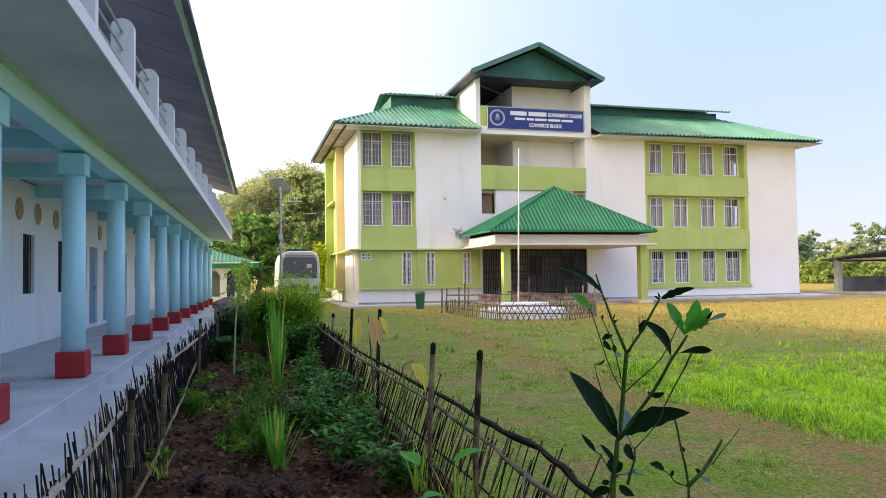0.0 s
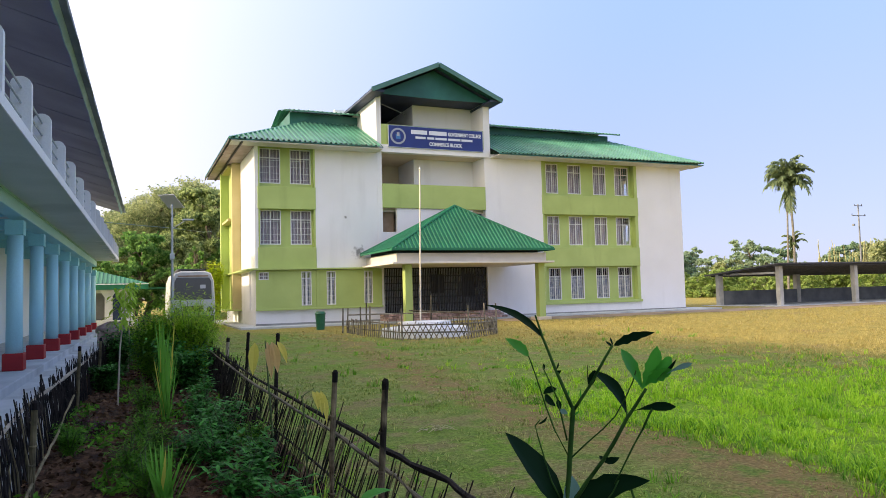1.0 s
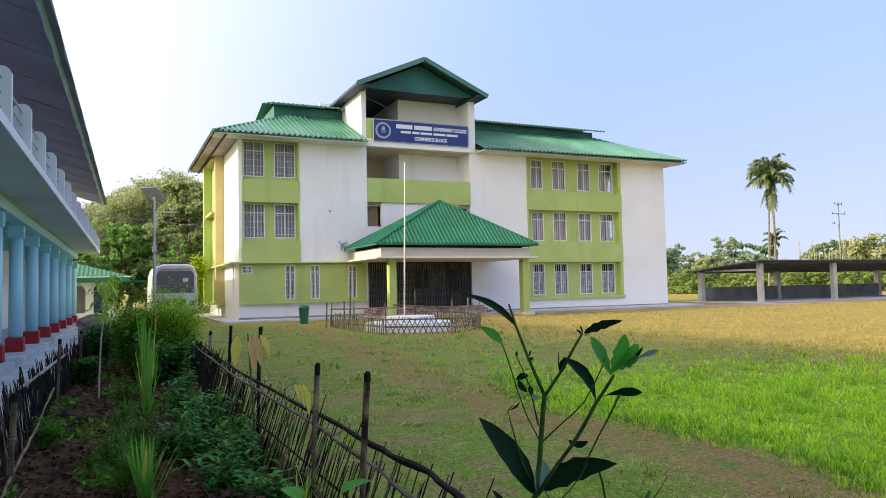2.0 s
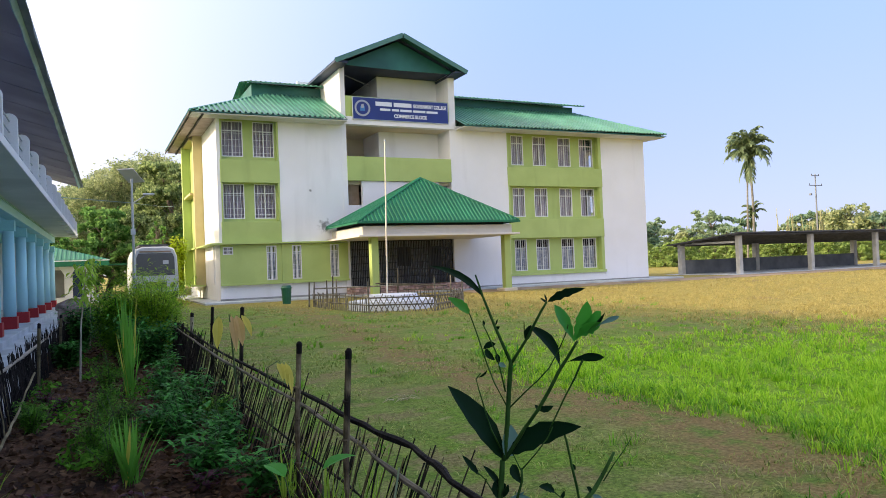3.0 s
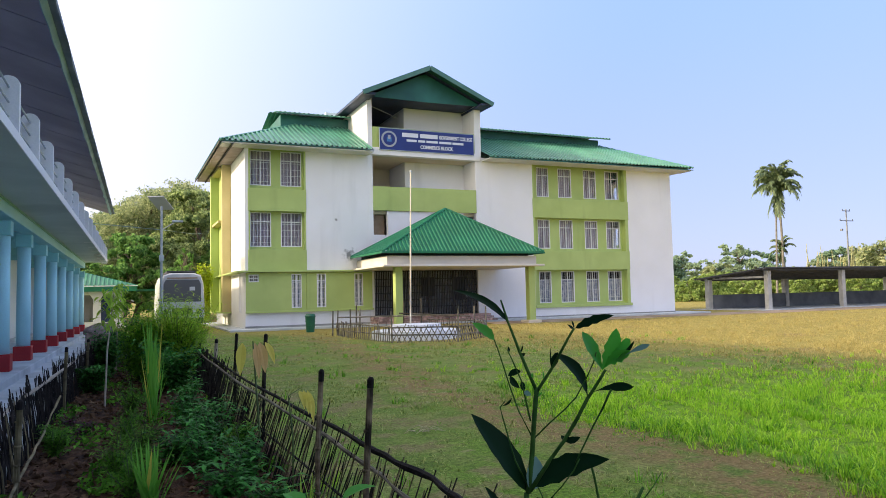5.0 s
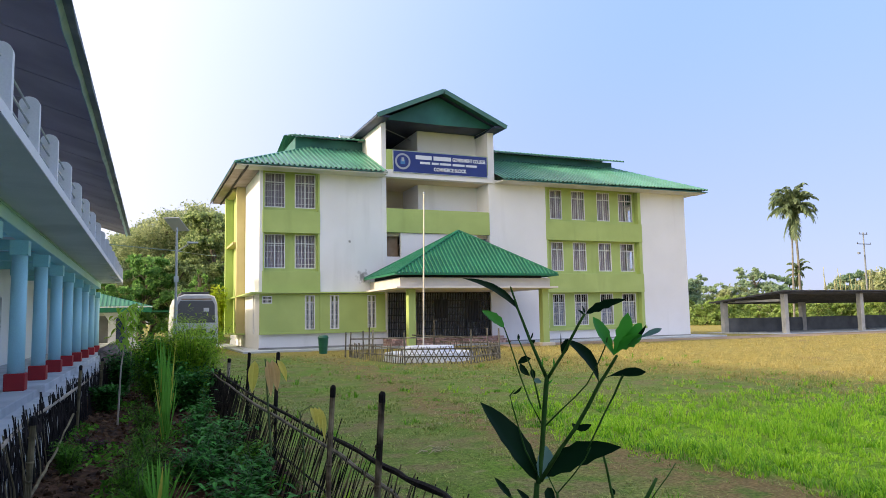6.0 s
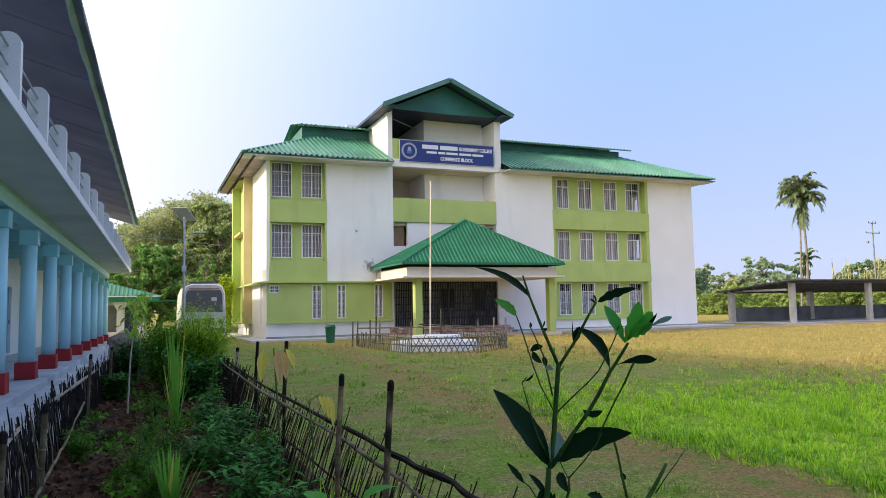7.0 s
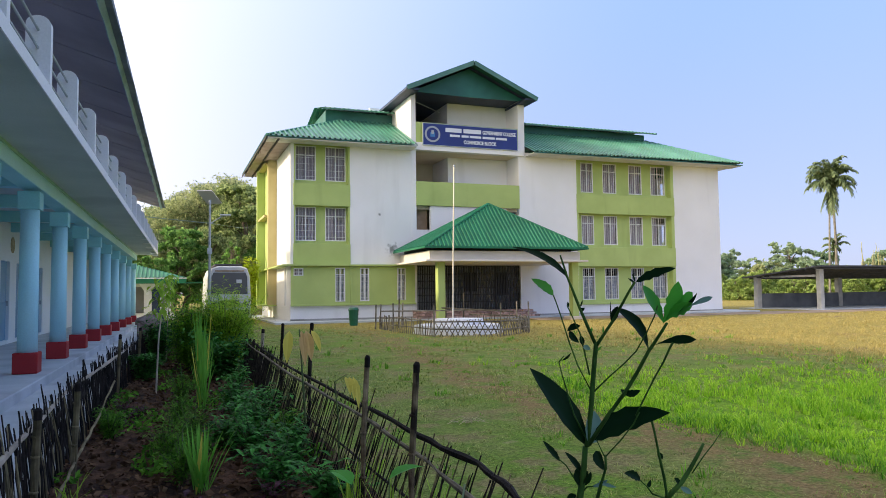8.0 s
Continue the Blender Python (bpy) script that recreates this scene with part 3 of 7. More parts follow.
def window_unit(name, x0, x1, z0, z1, y, curtain, bars=6, across=0, transom=0.73, drawn=1.0):
    """A white framed window with curtain, glass and iron bars; the opening lies in the wall at y."""
    w, h = x1 - x0, z1 - z0
    bm = bmesh.new()
    t = 0.05
    box(bm, x0, x0 + t, y - 0.05, y + 0.05, z0, z1)
    box(bm, x1 - t, x1, y - 0.05, y + 0.05, z0, z1)
    box(bm, x0 + t, x1 - t, y - 0.05, y + 0.05, z0, z0 + t)
    box(bm, x0 + t, x1 - t, y - 0.05, y + 0.05, z1 - t, z1)
    win = part(name, bm, FRAMEWHITE, hall, "white framed window with iron bars and curtain")
    xm, zt = (x0 + x1) / 2, z0 + h * transom
    boxpart("mullion", (xm - 0.024, xm + 0.024, y - 0.045, y + 0.02, z0 + t, z1 - t), FRAMEWHITE, win)
    boxpart("transom", (x0 + t, x1 - t, y - 0.048, y + 0.02, zt - 0.024, zt + 0.024), FRAMEWHITE, win)
    for i in range(1, bars):
        x = x0 + w * i / bars
        boxpart("bar", (x - 0.009, x + 0.009, y - 0.02, y - 0.005, z0 + t, z1 - t), FRAMEWHITE, win)
    for k in range(across):
        z = z0 + t + (zt - z0) * (k + 0.5) / across
        boxpart("bar", (x0 + t, x1 - t, y - 0.024, y - 0.021, z - 0.009, z + 0.009), FRAMEWHITE, win)
    boxpart("pane", (x0 + t, x1 - t, y + 0.025, y + 0.03, z0 + t, z1 - t), PANE, win)
    # folded curtain
    bm = bmesh.new()
    rnd = random.Random(int(x0 * 100 + z0 * 7))
    n = int(28 * drawn)
    top = zt - 0.02 if curtain is LACE else z1 - t
    rows = [[bm.verts.new((x0 + t + (w - 2 * t) * drawn * i / n, y + 0.12 + 0.035 * math.sin(i * 1.9 + rnd.uniform(-0.5, 0.5)), z)) for z in (z0 + t, top)] for i in range(n + 1)]
    for a, b in zip(rows, rows[1:]):
        bm.faces.new((a[0], b[0], b[1], a[1]))
    part("curtain", bm, curtain, win, smooth=True)
    if drawn == 1.0:
        boxpart("back", (x0, x1, y + 0.2, y + 0.22, z0, z1), DARK, win)
    return win


PANE = bpy.data.materials.new("window_glass")
PANE.use_nodes = True
_b = PANE.node_tree.nodes["Principled BSDF"]
_b.inputs["Roughness"].default_value, _b.inputs["Transmission Weight"].default_value, _b.inputs["IOR"].default_value = 0.03, 1.0, 1.15


def college_windows():
    for k, (z0, z1) in enumerate(ROWS3):
        for x0, x1 in (WIN_L if k < 2 else ()):
            window_unit("window", x0, x1, z0, z1, 40.05, CURTAIN, 6, 4)
        for i, (x0, x1) in enumerate(WIN_R):
            window_unit("window", x0, x1, z0, z1, 40.05, CURTAIN if k < 2 else LACE, 6, 0 if k < 2 else 3, drawn=0.45 if i == 3 and k < 2 else 1.0)
    for x0, x1 in ((8.08, 8.62), (9.45, 9.96), (11.56, 12.06)):
        window_unit("window", x0, x1, 1.1, 2.92, FY - 0.1, LACE, 5, 5, 0.8)
    window_unit("window", 5.84, 6.36, 2.5, 2.9, FY - 0.1, CURTAIN, 3, 0, 0.5)


college_windows()


def college_roofs():
    s = math.hypot(5.1, 2.3)
    # left wing with its hip
    for name, e0, e1, up, length, k0, k1 in (
        ("wing_roof", (4.3, 38.4, 9.72), (12.5, 38.4, 9.72), (0, 5.1, 2.3), s, 5.1, 0),
        ("wing_roof", (4.3, 51.8, 9.72), (4.3, 38.4, 9.72), (5.1, 0, 2.3), s, 5.1, 5.1),
        ("wing_roof", (12.5, 51.8, 9.72), (4.3, 51.8, 9.72), (0, -5.1, 2.3), s, 0, 5.1),
        ("wing_roof", (19.75, 38.4, 9.76), (35.4, 38.4, 9.86), (0, 5.1, 2.3), s, 0, 4.0),
        ("wing_roof", (35.4, 38.4, 9.86), (35.4, 51.8, 9.86), (-4.0, 0, 2.25), math.hypot(4.0, 2.25), 5.1, 5.1),
        ("wing_roof", (35.4, 51.8, 9.86), (19.75, 51.8, 9.76), (0, -5.1, 2.3), s, 4.0, 0),
    ):
        bm = bmesh.new()
        bent_sheet(bm, e0, e1, up, length, 0.28, 0.085, k0, k1)
        part(name, bm, SHEET, hall, "green ribbed metal roof slope")
    # vented ridges
    for x0, x1, w0, w1 in ((8.35, 12.5, 8.0, 12.55), (19.75, 31.2, 19.75, 31.8)):
        boxpart("ridge_vent_wall", (x0, x1, 43.3, 46.9, 11.7, 12.5), TEAL, hall)
        for sgn in (-1, 1):
            bm = bmesh.new()
            e = ((w0, 45.1 + sgn * 2.5, 12.5), (w1, 45.1 + sgn * 2.5, 12.5))
            bent_sheet(bm, *(e if sgn < 0 else e[::-1]), (0, -sgn * 2.5, 0.55), math.hypot(2.5, 0.55), 0.28, 0.05)
            part("ridge_roof", bm, SHEET, hall)
        boxpart("ridge_fascia", (w0, w1, 42.63, 42.65, 12.44, 12.5), SHEET, hall)
    # soffits and edges
    for b in ((4.4, 12.5, 38.5, FY, 9.6, 9.66), (4.4, 5.7, FY, 51.6, 9.6, 9.66), (19.75, 35.3, 38.5, FY, 9.66, 9.72), (34.35, 35.3, FY, 51.6, 9.7, 9.76)):
        boxpart("soffit", b, SIDESOFFIT if b[1] < 6 else HUTWHITE, hall)
    for b in ((4.28, 12.5, 38.42, 38.45, 9.67, 9.71), (4.28, 4.32, 38.44, 51.8, 9.58, 9.71), (19.75, 35.4, 38.42, 38.45, 9.70, 9.75)):
        boxpart("fascia", b, EAVEWOOD if b[1] < 5 else TEAL, hall)
    boxpart("eave_batten", (4.9, 4.98, 38.5, 51.6, 9.53, 9.6), EAVEWOOD, hall)
    for a, b in (((4.3, 38.4, 9.74), (9.4, 43.5, 12.05)), ((35.4, 38.4, 9.88), (31.4, 43.5, 12.12))):
        bm = bmesh.new()
        rod(bm, a, b, 0.06, seg=6)
        part("hip_cap", bm, SHEET, hall)


college_roofs()


def porch():
    bm_h = 2.5
    hx, hy = 4.6, 2.65
    for e0, e1, up, length, k in (
        ((11.4, 34.2, 3.8), (20.6, 34.2, 3.8), (0, hy, bm_h), math.hypot(hy, bm_h), hx),
        ((11.4, 39.5, 3.8), (11.4, 34.2, 3.8), (hx, 0, bm_h), math.hypot(hx, bm_h), hy),
        ((20.6, 34.2, 3.8), (20.6, 39.5, 3.8), (-hx, 0, bm_h), math.hypot(hx, bm_h), hy),
    ):
        bm = bmesh.new()
        bent_sheet(bm, e0, e1, up, length, 0.22, 0.06, k, k)
        part("porch_roof", bm, PORCHSHEET, hall, "bright green ribbed porch roof")
    for x in (11.4, 20.6):
        for y in (34.2, 39.5):
            bm = bmesh.new()
            rod(bm, (x, y, 3.83), (16.0, 36.85, 6.34), 0.06, seg=6)
            part("hip_cap", bm, PORCHSHEET, hall)
    bm = bmesh.new()
    box(bm, 11.38, 20.62, 34.16, 34.2, 3.72, 3.82)
    box(bm, 11.36, 11.4, 34.16, 39.5, 3.72, 3.82)
    box(bm, 20.6, 20.64, 34.16, 39.5, 3.72, 3.82)
    part("porch_fascia", bm, PORCHSHEET, hall)
    # dark box added for the shade between beam and porch roof
    boxpart("porch_shade_box", (12.0, 20.0, 34.9, 39.5, 3.6, 3.9), DARK, hall)
    boxpart("porch_slab", (11.45, 20.65, 34.25, 39.58, 3.06, 3.16), PORCHCREAM, hall, "cream concrete porch slab", bevel=0.02)
    boxpart("porch_beam", (11.75, 20.35, 34.6, 39.58, 3.16, 3.62), PORCHCREAM, hall, bevel=0.02)
    for x in (12.27, 20.0):
        boxpart("porch_column", (x + 0.03, x + 0.42, 34.9, 35.3, 0.0, 3.06), LIME, hall, "lime green square column", bevel=0.02)
        boxpart("column_foot", (x - 0.2, x + 0.65, 34.7, 35.55, -0.05, 0.16), CREAM, hall, bevel=0.04)


porch()

# ---- the veranda block beside the garden ----
TURN = -1.18
veranda = thing("veranda_block", "two-storey block with pale blue columns and a long balcony", "building", (-2.724, 0, 0), TURN)
V0, V1 = -9.0, 42.0  # its length
COLS = [12.54 + 3.2 * i for i in range(-6, 10)]


LIFT = 0.0095  # the slab and the roof climb by this much a metre
SHEAR = Matrix(((1, 0, 0, 0), (0, 1, 0, 0), (0, -LIFT, 1, 24 * LIFT), (0, 0, 0, 1)))


def veranda_block():
    # local x runs out from the columns' face, y along the block
    boxpart("plinth", (-9.0, 0.2, V0, V1 + 0.6, -0.05, 0.20), CONCRETE, veranda, "worn concrete veranda floor", bevel=0.02)
    doors = [(5.2, 6.2), (24.35, 25.45), (26.3, 27.3), (29.6, 30.5)]
    wins = [(9.3, 10.1), (12.2, 13.0), (18.2, 19.0), (20.95, 21.75), (23.3, 24.0), (32.3, 33.4), (37.9, 38.9)]
    bm = bmesh.new()
    holes = [(a, b, 0.2, 2.5) for a, b in doors] + [(a, b, 1.2, 2.5) for a, b in wins]
    holed(bm, V0, V1, 0.0, 3.62, 0.0, 0.25, holes)
    bmesh.ops.transform(bm, verts=bm.verts, matrix=Matrix(((0, -1, 0, -2.45), (1, 0, 0, 0), (0, 0, 1, 0), (0, 0, 0, 1))))
    part("wall", bm, VERANDAWHITE, veranda, "bluish white veranda wall")
    for a, b in wins:
        w = boxpart("window", (-2.62, -2.56, a, b, 1.2, 2.5), DARK, veranda, "dark barred veranda window")
        for i in range(1, 5):
            y = a + (b - a) * i / 5
            boxpart("bar", (-2.5, -2.48, y - 0.012, y + 0.012, 1.2, 2.5), IRON, w)
    for a, b in doors:
        d = boxpart("door", (-2.6, -2.53, a, b, 0.2, 2.5), DOORBLUE, veranda, "blue painted wooden door", bevel=0.01)
        for z in (0.5, 1.5):
            boxpart("door_panel", (-2.53, -2.51, a + 0.12, b - 0.12, z, z + 0.8), DOORBLUE, d, bevel=0.008)
        boxpart("handle", (-2.53, -2.46, b - 0.12, b - 0.09, 1.2, 1.34), STEEL, d)
    # round vents above the windows
    for y in (17.9, 19.2, 20.7, 25.7, 27.4, 34.5, 9.5, 11.0):
        bm = bmesh.new()
        rod(bm, (-2.46, y, 3.0), (-2.43, y, 3.0), 0.24, seg=14)
        part("air_vent", bm, CLAY, veranda, "round clay air vent")
    # columns
    base = shaft = cap = None
    for v in COLS:
        m = pose(-0.2, v + 0.2 - (0.4 if v < 12 else 0), 0)
        if shaft is None:
            bm = bmesh.new()
            rod(bm, (0, 0, 0.5), (0, 0, 3.07), 0.165, 0.155, seg=28)
            shaft = part("column", bm, BLUE, veranda, "pale blue round column", smooth=False)
            for p in shaft.data.polygons:
                p.use_smooth = len(p.vertices) == 4
            shaft.matrix_basis = m @ Matrix.Diagonal((1, 1, (3.37 + LIFT * (24 - v)) / 3.37, 1))
            bm = bmesh.new()
            box(bm, -0.2, 0.2, -0.2, 0.2, 0.2, 0.56)
            base = part("column_base", bm, RED, shaft, "red painted square base", bevel=0.015)
            bm = bmesh.new()
            box(bm, -0.18, 0.18, -0.18, 0.18, 3.06, 3.37)
            cap = part("capital", bm, AQUA, shaft, bevel=0.008)
        else:
            c = share("column", shaft, m @ Matrix.Diagonal((1, 1, (3.37 + LIFT * (24 - v)) / 3.37, 1)), veranda, "pale blue round column")
            share("column_base", base, Matrix(), c, "red painted square base")
            share("capital", cap, Matrix(), c)
    boxpart("beam", (-0.36, -0.02, V0, V1 - 0.2, 3.36, 3.655), MINT, veranda, "pale green beam over the columns", bevel=0.01)
    for v in COLS:
        boxpart("cross_beam", (-2.45, -0.36, v + 0.08, v + 0.32, 3.38, 3.655), AQUA, veranda)
    boxpart("beam_underside", (-0.35, -0.03, V0, V1 - 0.2, 3.352, 3.359), AQUA, veranda)
    boxpart("joint_trim", (-0.02, 0.005, V0, V1 - 0.2, 3.60, 3.652), ALGAE, veranda, "greenish plaster joint")
    boxpart("balcony_slab", (-2.45, 0.98, V0, V1, 3.65, 3.77), SLABGREY, veranda, "grey balcony slab", bevel=0.008)
    boxpart("slab_edge", (0.98, 0.995, V0, V1, 3.64, 3.79), WHITE, veranda)
    boxpart("slab_kerb", (0.72, 0.98, V0, V1, 3.77, 3.79), WHITE, veranda)
    # railing: rounded posts and three pipes
    post = None
    n = 0
    v = 10.4 - 2.09 * 8
    while v < V1 - 0.2:
        if post is None:
            bm = bmesh.new()
            prof = [(-0.13, 0), (0.13, 0), *((0.13 * math.cos(a), 0.76 + 0.11 * math.sin(a)) for a in [math.pi * k / 10 for k in range(11)])]
            f, b = ([bm.verts.new((x, y, z)) for x, z in prof] for y in (0.0, 0.13))
            bm.faces.new(f), bm.faces.new(b[::-1])
            for k in range(len(prof)):
                bm.faces.new((f[k], b[k], b[(k + 1) % len(prof)], f[(k + 1) % len(prof)]))
            post = part("railing_post", bm, WHITE, veranda, "white round-topped railing post")
            post.matrix_basis = pose(0.86, v, 3.785)
        else:
            share("railing_post", post, pose(0.86, v, 3.785), veranda, "white round-topped railing post")
        v += 2.09
    for z in (4.02, 4.22, 4.43):
        bm = bmesh.new()
        rod(bm, (0.86, V0, z), (0.86, V1 - 0.3, z), 0.015)
        part("rail_pipe", bm, STEEL, veranda)
    # upper wall and roof
    boxpart("upper_wall", (-2.7, -2.45, V0, V1, 3.75, 7.2), VERANDAWHITE, veranda)
    boxpart("corridor_end_wall", (-2.45, -0.42, V1 - 0.25, V1, 0.0, 3.62), VERANDAWHITE, veranda)
    boxpart("end_wall", (-9.0, -2.7, V1 - 0.25, V1, 0.23, 6.8), WHITE, veranda)
    boxpart("back_wall", (-9.2, -9.0, V0, V1, 0.0, 6.4), WHITE, veranda)
    boxpart("end_wall", (-9.0, -2.7, V0, V0 + 0.25, 0.23, 6.8), WHITE, veranda)
    rise = math.tan(radians(17))
    bm = bmesh.new()
    bent_sheet(bm, (1.28, V1 + 0.5, 6.24), (1.28, V0, 6.24), (-1, 0, rise), 5.45 / math.cos(radians(17)), 0.25, 0.03)
    part("roof_slope", bm, SHEET, veranda, "green ribbed roof slope")
    bm = bmesh.new()
    bent_sheet(bm, (-9.9, V0, 6.1), (-9.9, V1 + 0.7, 6.1), (1, 0, rise), 5.8 / math.cos(radians(17)), 0.25, 0.03)
    part("roof_slope", bm, SHEET, veranda, "green ribbed roof slope")
    # underside boards between the rafters
    v, k = V0, 0
    while v < V1 + 0.4:
        w = 1.2
        bm = bmesh.new()
        q = 6.18 + 0.012 * (k % 2)
        vs = [bm.verts.new(p) for p in ((1.06, v, q + 0.06), (1.06, min(v + w, V1 + 0.45), q + 0.06), (-4.0, min(v + w, V1 + 0.45), q + 5.16 * rise), (-4.0, v, q + 5.16 * rise))]
        vs2 = [bm.verts.new(p.co + Vector((0, 0, 0.02))) for p in vs]
        bm.faces.new(vs), bm.faces.new(vs2[::-1])
        for i in range(4):
            bm.faces.new((vs[i], vs2[i], vs2[(i + 1) % 4], vs[(i + 1) % 4]))
        part("ceiling_sheet", bm, UNDERSHEET, veranda)
        v += w
        k += 1
    # sagging fascia along the eave
    bm = bmesh.new()
    rnd = random.Random(5)
    prev = None
    v = V0
    while v <= V1 + 0.5:
        drop = 0.06 + 0.03 * noise.noise((v * 0.8, 3, 1)) + 0.02 * rnd.random()
        off = 0.015 * math.sin(v * 2.1)
        row = [bm.verts.new((1.30 + off * q, v, z)) for q, z in ((0, 6.27), (1, 6.27 - drop))] + [bm.verts.new((1.27 + off * q, v, z)) for q, z in ((1, 6.27 - drop), (0, 6.27))]
        if prev:
            for i in range(4):
                bm.faces.new((prev[i], prev[(i + 1) % 4], row[(i + 1) % 4], row[i]))
        prev = row
        v += 0.3
    part("fascia", bm, FASCIA, veranda, "bent weathered fascia strip")
    boxpart("sheet_edge", (1.16, 1.285, V0, V1 + 0.5, 6.222, 6.236), FASCIA, veranda)
    # flat strip under the eave, its inner edge buckled
    bm = bmesh.new()
    prev = None
    v = V0
    while v <= V1 + 0.4:
        inner = 1.10 + 0.05 * noise.noise((v * 0.75, 7, 2))
        z = 6.13 + 0.04 * noise.noise((v * 0.9, 1, 5))
        row = [bm.verts.new(p) for p in ((1.17, v, 6.22), (inner, v, z), (inner - 0.02, v, z + 0.01), (1.15, v, 6.23))]
        if prev:
            for i in range(4):
                bm.faces.new((prev[i], prev[(i + 1) % 4], row[(i + 1) % 4], row[i]))
        prev = row
        v += 0.3
    part("eave_strip", bm, EAVEBLUE, veranda, "buckled pale blue board under the eave")
    for ob in veranda.children:
        if ob.name.split(".")[0] not in ("plinth", "column"):
            ob.matrix_basis = SHEAR @ ob.matrix_basis


veranda_block()

# walkway beside the veranda
walkway = boxpart("pavement", (-2.6, -1.15, -10, 45, -0.04, 0.035), CONCRETE, None)
tagged(walkway, "worn grey concrete walkway beside the veranda", "pavement", kind="structure")

# ---- things on the field ----
BAMBOO = surf("dry_bamboo", (0.09, 0.075, 0.04), (0.28, 0.23, 0.12), 6, 0.8, 0.3, spread=0.45)
LATH = surf("grey_bamboo_lath", (0.10, 0.088, 0.065), (0.28, 0.245, 0.185), 6, 0.8, 0.3, spread=0.45)
POSTWOOD = surf("brown_bamboo_post", (0.10, 0.07, 0.04), (0.32, 0.25, 0.15), 9, 0.8, 0.4, streak=((0.015, 0.012, 0.010), (14, 14, 5), 0.44, 0.95))
CHAR = surf("charred_wood", (0.008, 0.007, 0.007), (0.025, 0.02, 0.018), 9, 0.85, 0.4)
OLDSTICK = surf("blackened_stick", (0.012, 0.010, 0.009), (0.045, 0.037, 0.030), 7, 0.85, 0.4, spread=0.5)
PALEPOLE = surf("pale_bamboo_pole", (0.26, 0.22, 0.16), (0.44, 0.37, 0.27), 5, 0.75, 0.3, spread=0.2)
BARK = surf("grey_bark", (0.10, 0.08, 0.06), (0.20, 0.17, 0.13), 4, 0.9, 0.5)
LIMEWASH = surf("whitewash", (0.62, 0.64, 0.68), (0.78, 0.79, 0.81), 4, 0.85, 0.2)
BINGREEN = surf("green_plastic", (0.010, 0.11, 0.055), (0.014, 0.14, 0.07), 4, 0.4)
BUSWHITE = surf("white_vehicle_paint", (0.50, 0.51, 0.52), (0.62, 0.62, 0.62), 2, 0.4)
BLACKRUBBER = plain("black_rubber", (0.02, 0.02, 0.02), 0.8)
PANELBACK = plain("panel_back_sheet", (0.55, 0.54, 0.52), 0.5)
SOLAR = plain("solar_cell", (0.02, 0.03, 0.06), 0.25)
SHEDPOST = surf("shed_concrete", (0.42, 0.41, 0.38), (0.56, 0.54, 0.50), 2, 0.9, 0.3)
SHEDROOF = surf("old_tin_sheet", (0.045, 0.045, 0.05), (0.09, 0.09, 0.095), 1.5, 0.6, 0.2)
CREAMPOLE = surf("cream_pole_paint", (0.66, 0.58, 0.44), (0.78, 0.70, 0.56), 2, 0.5)
SHEDWALL = surf("dark_grey_render", (0.13, 0.14, 0.15), (0.20, 0.21, 0.22), 1.2, 0.85, 0.2)
POLEGREY = surf("weathered_pole_grey", (0.16, 0.17, 0.19), (0.26, 0.27, 0.29), 3, 0.7)
CABLE = plain("grey_green_cable", (0.20, 0.30, 0.27), 0.6)
NAVYDOOR = plain("navy_door", (0.03, 0.05, 0.10), 0.5)
BUSGLASS = plain("grey_windscreen", (0.07, 0.072, 0.075), 0.12)
HEAP = surf("pinkish_earth", (0.20, 0.145, 0.115), (0.36, 0.28, 0.24), 5, 0.95, 0.6)
EMBLEM = plain("emblem_grey", (0.35, 0.37, 0.42), 0.5)
EMBLEMBLUE = plain("emblem_blue", (0.05, 0.18, 0.42), 0.5)
BARLIGHT = plain("pale_bar", (0.70, 0.72, 0.78), 0.5)


def text_part(words, size, at, material, parent, wide=None):
    c = bpy.data.curves.new("words", "FONT")
    c.body, c.size, c.extrude, c.align_x = words, size, 0.008, "CENTER"
    c.offset = 0.008
    tmp = bpy.data.objects.new("words", c)
    me = bpy.data.meshes.new_from_object(tmp)
    bpy.data.objects.remove(tmp)
    me.materials.append(material)
    xs = [v.co.x for v in me.vertices]
    k = wide / (max(xs) - min(xs)) if wide else 1.0
    ob = new("lettering", me)
    ob.parent = parent
    ob.matrix_basis = Matrix.Translation(at) @ Euler((radians(90), 0, 0)).to_matrix().to_4x4() @ Matrix.Diagonal((k, 1, 1, 1))
    return tagged(ob, "white capital letters")


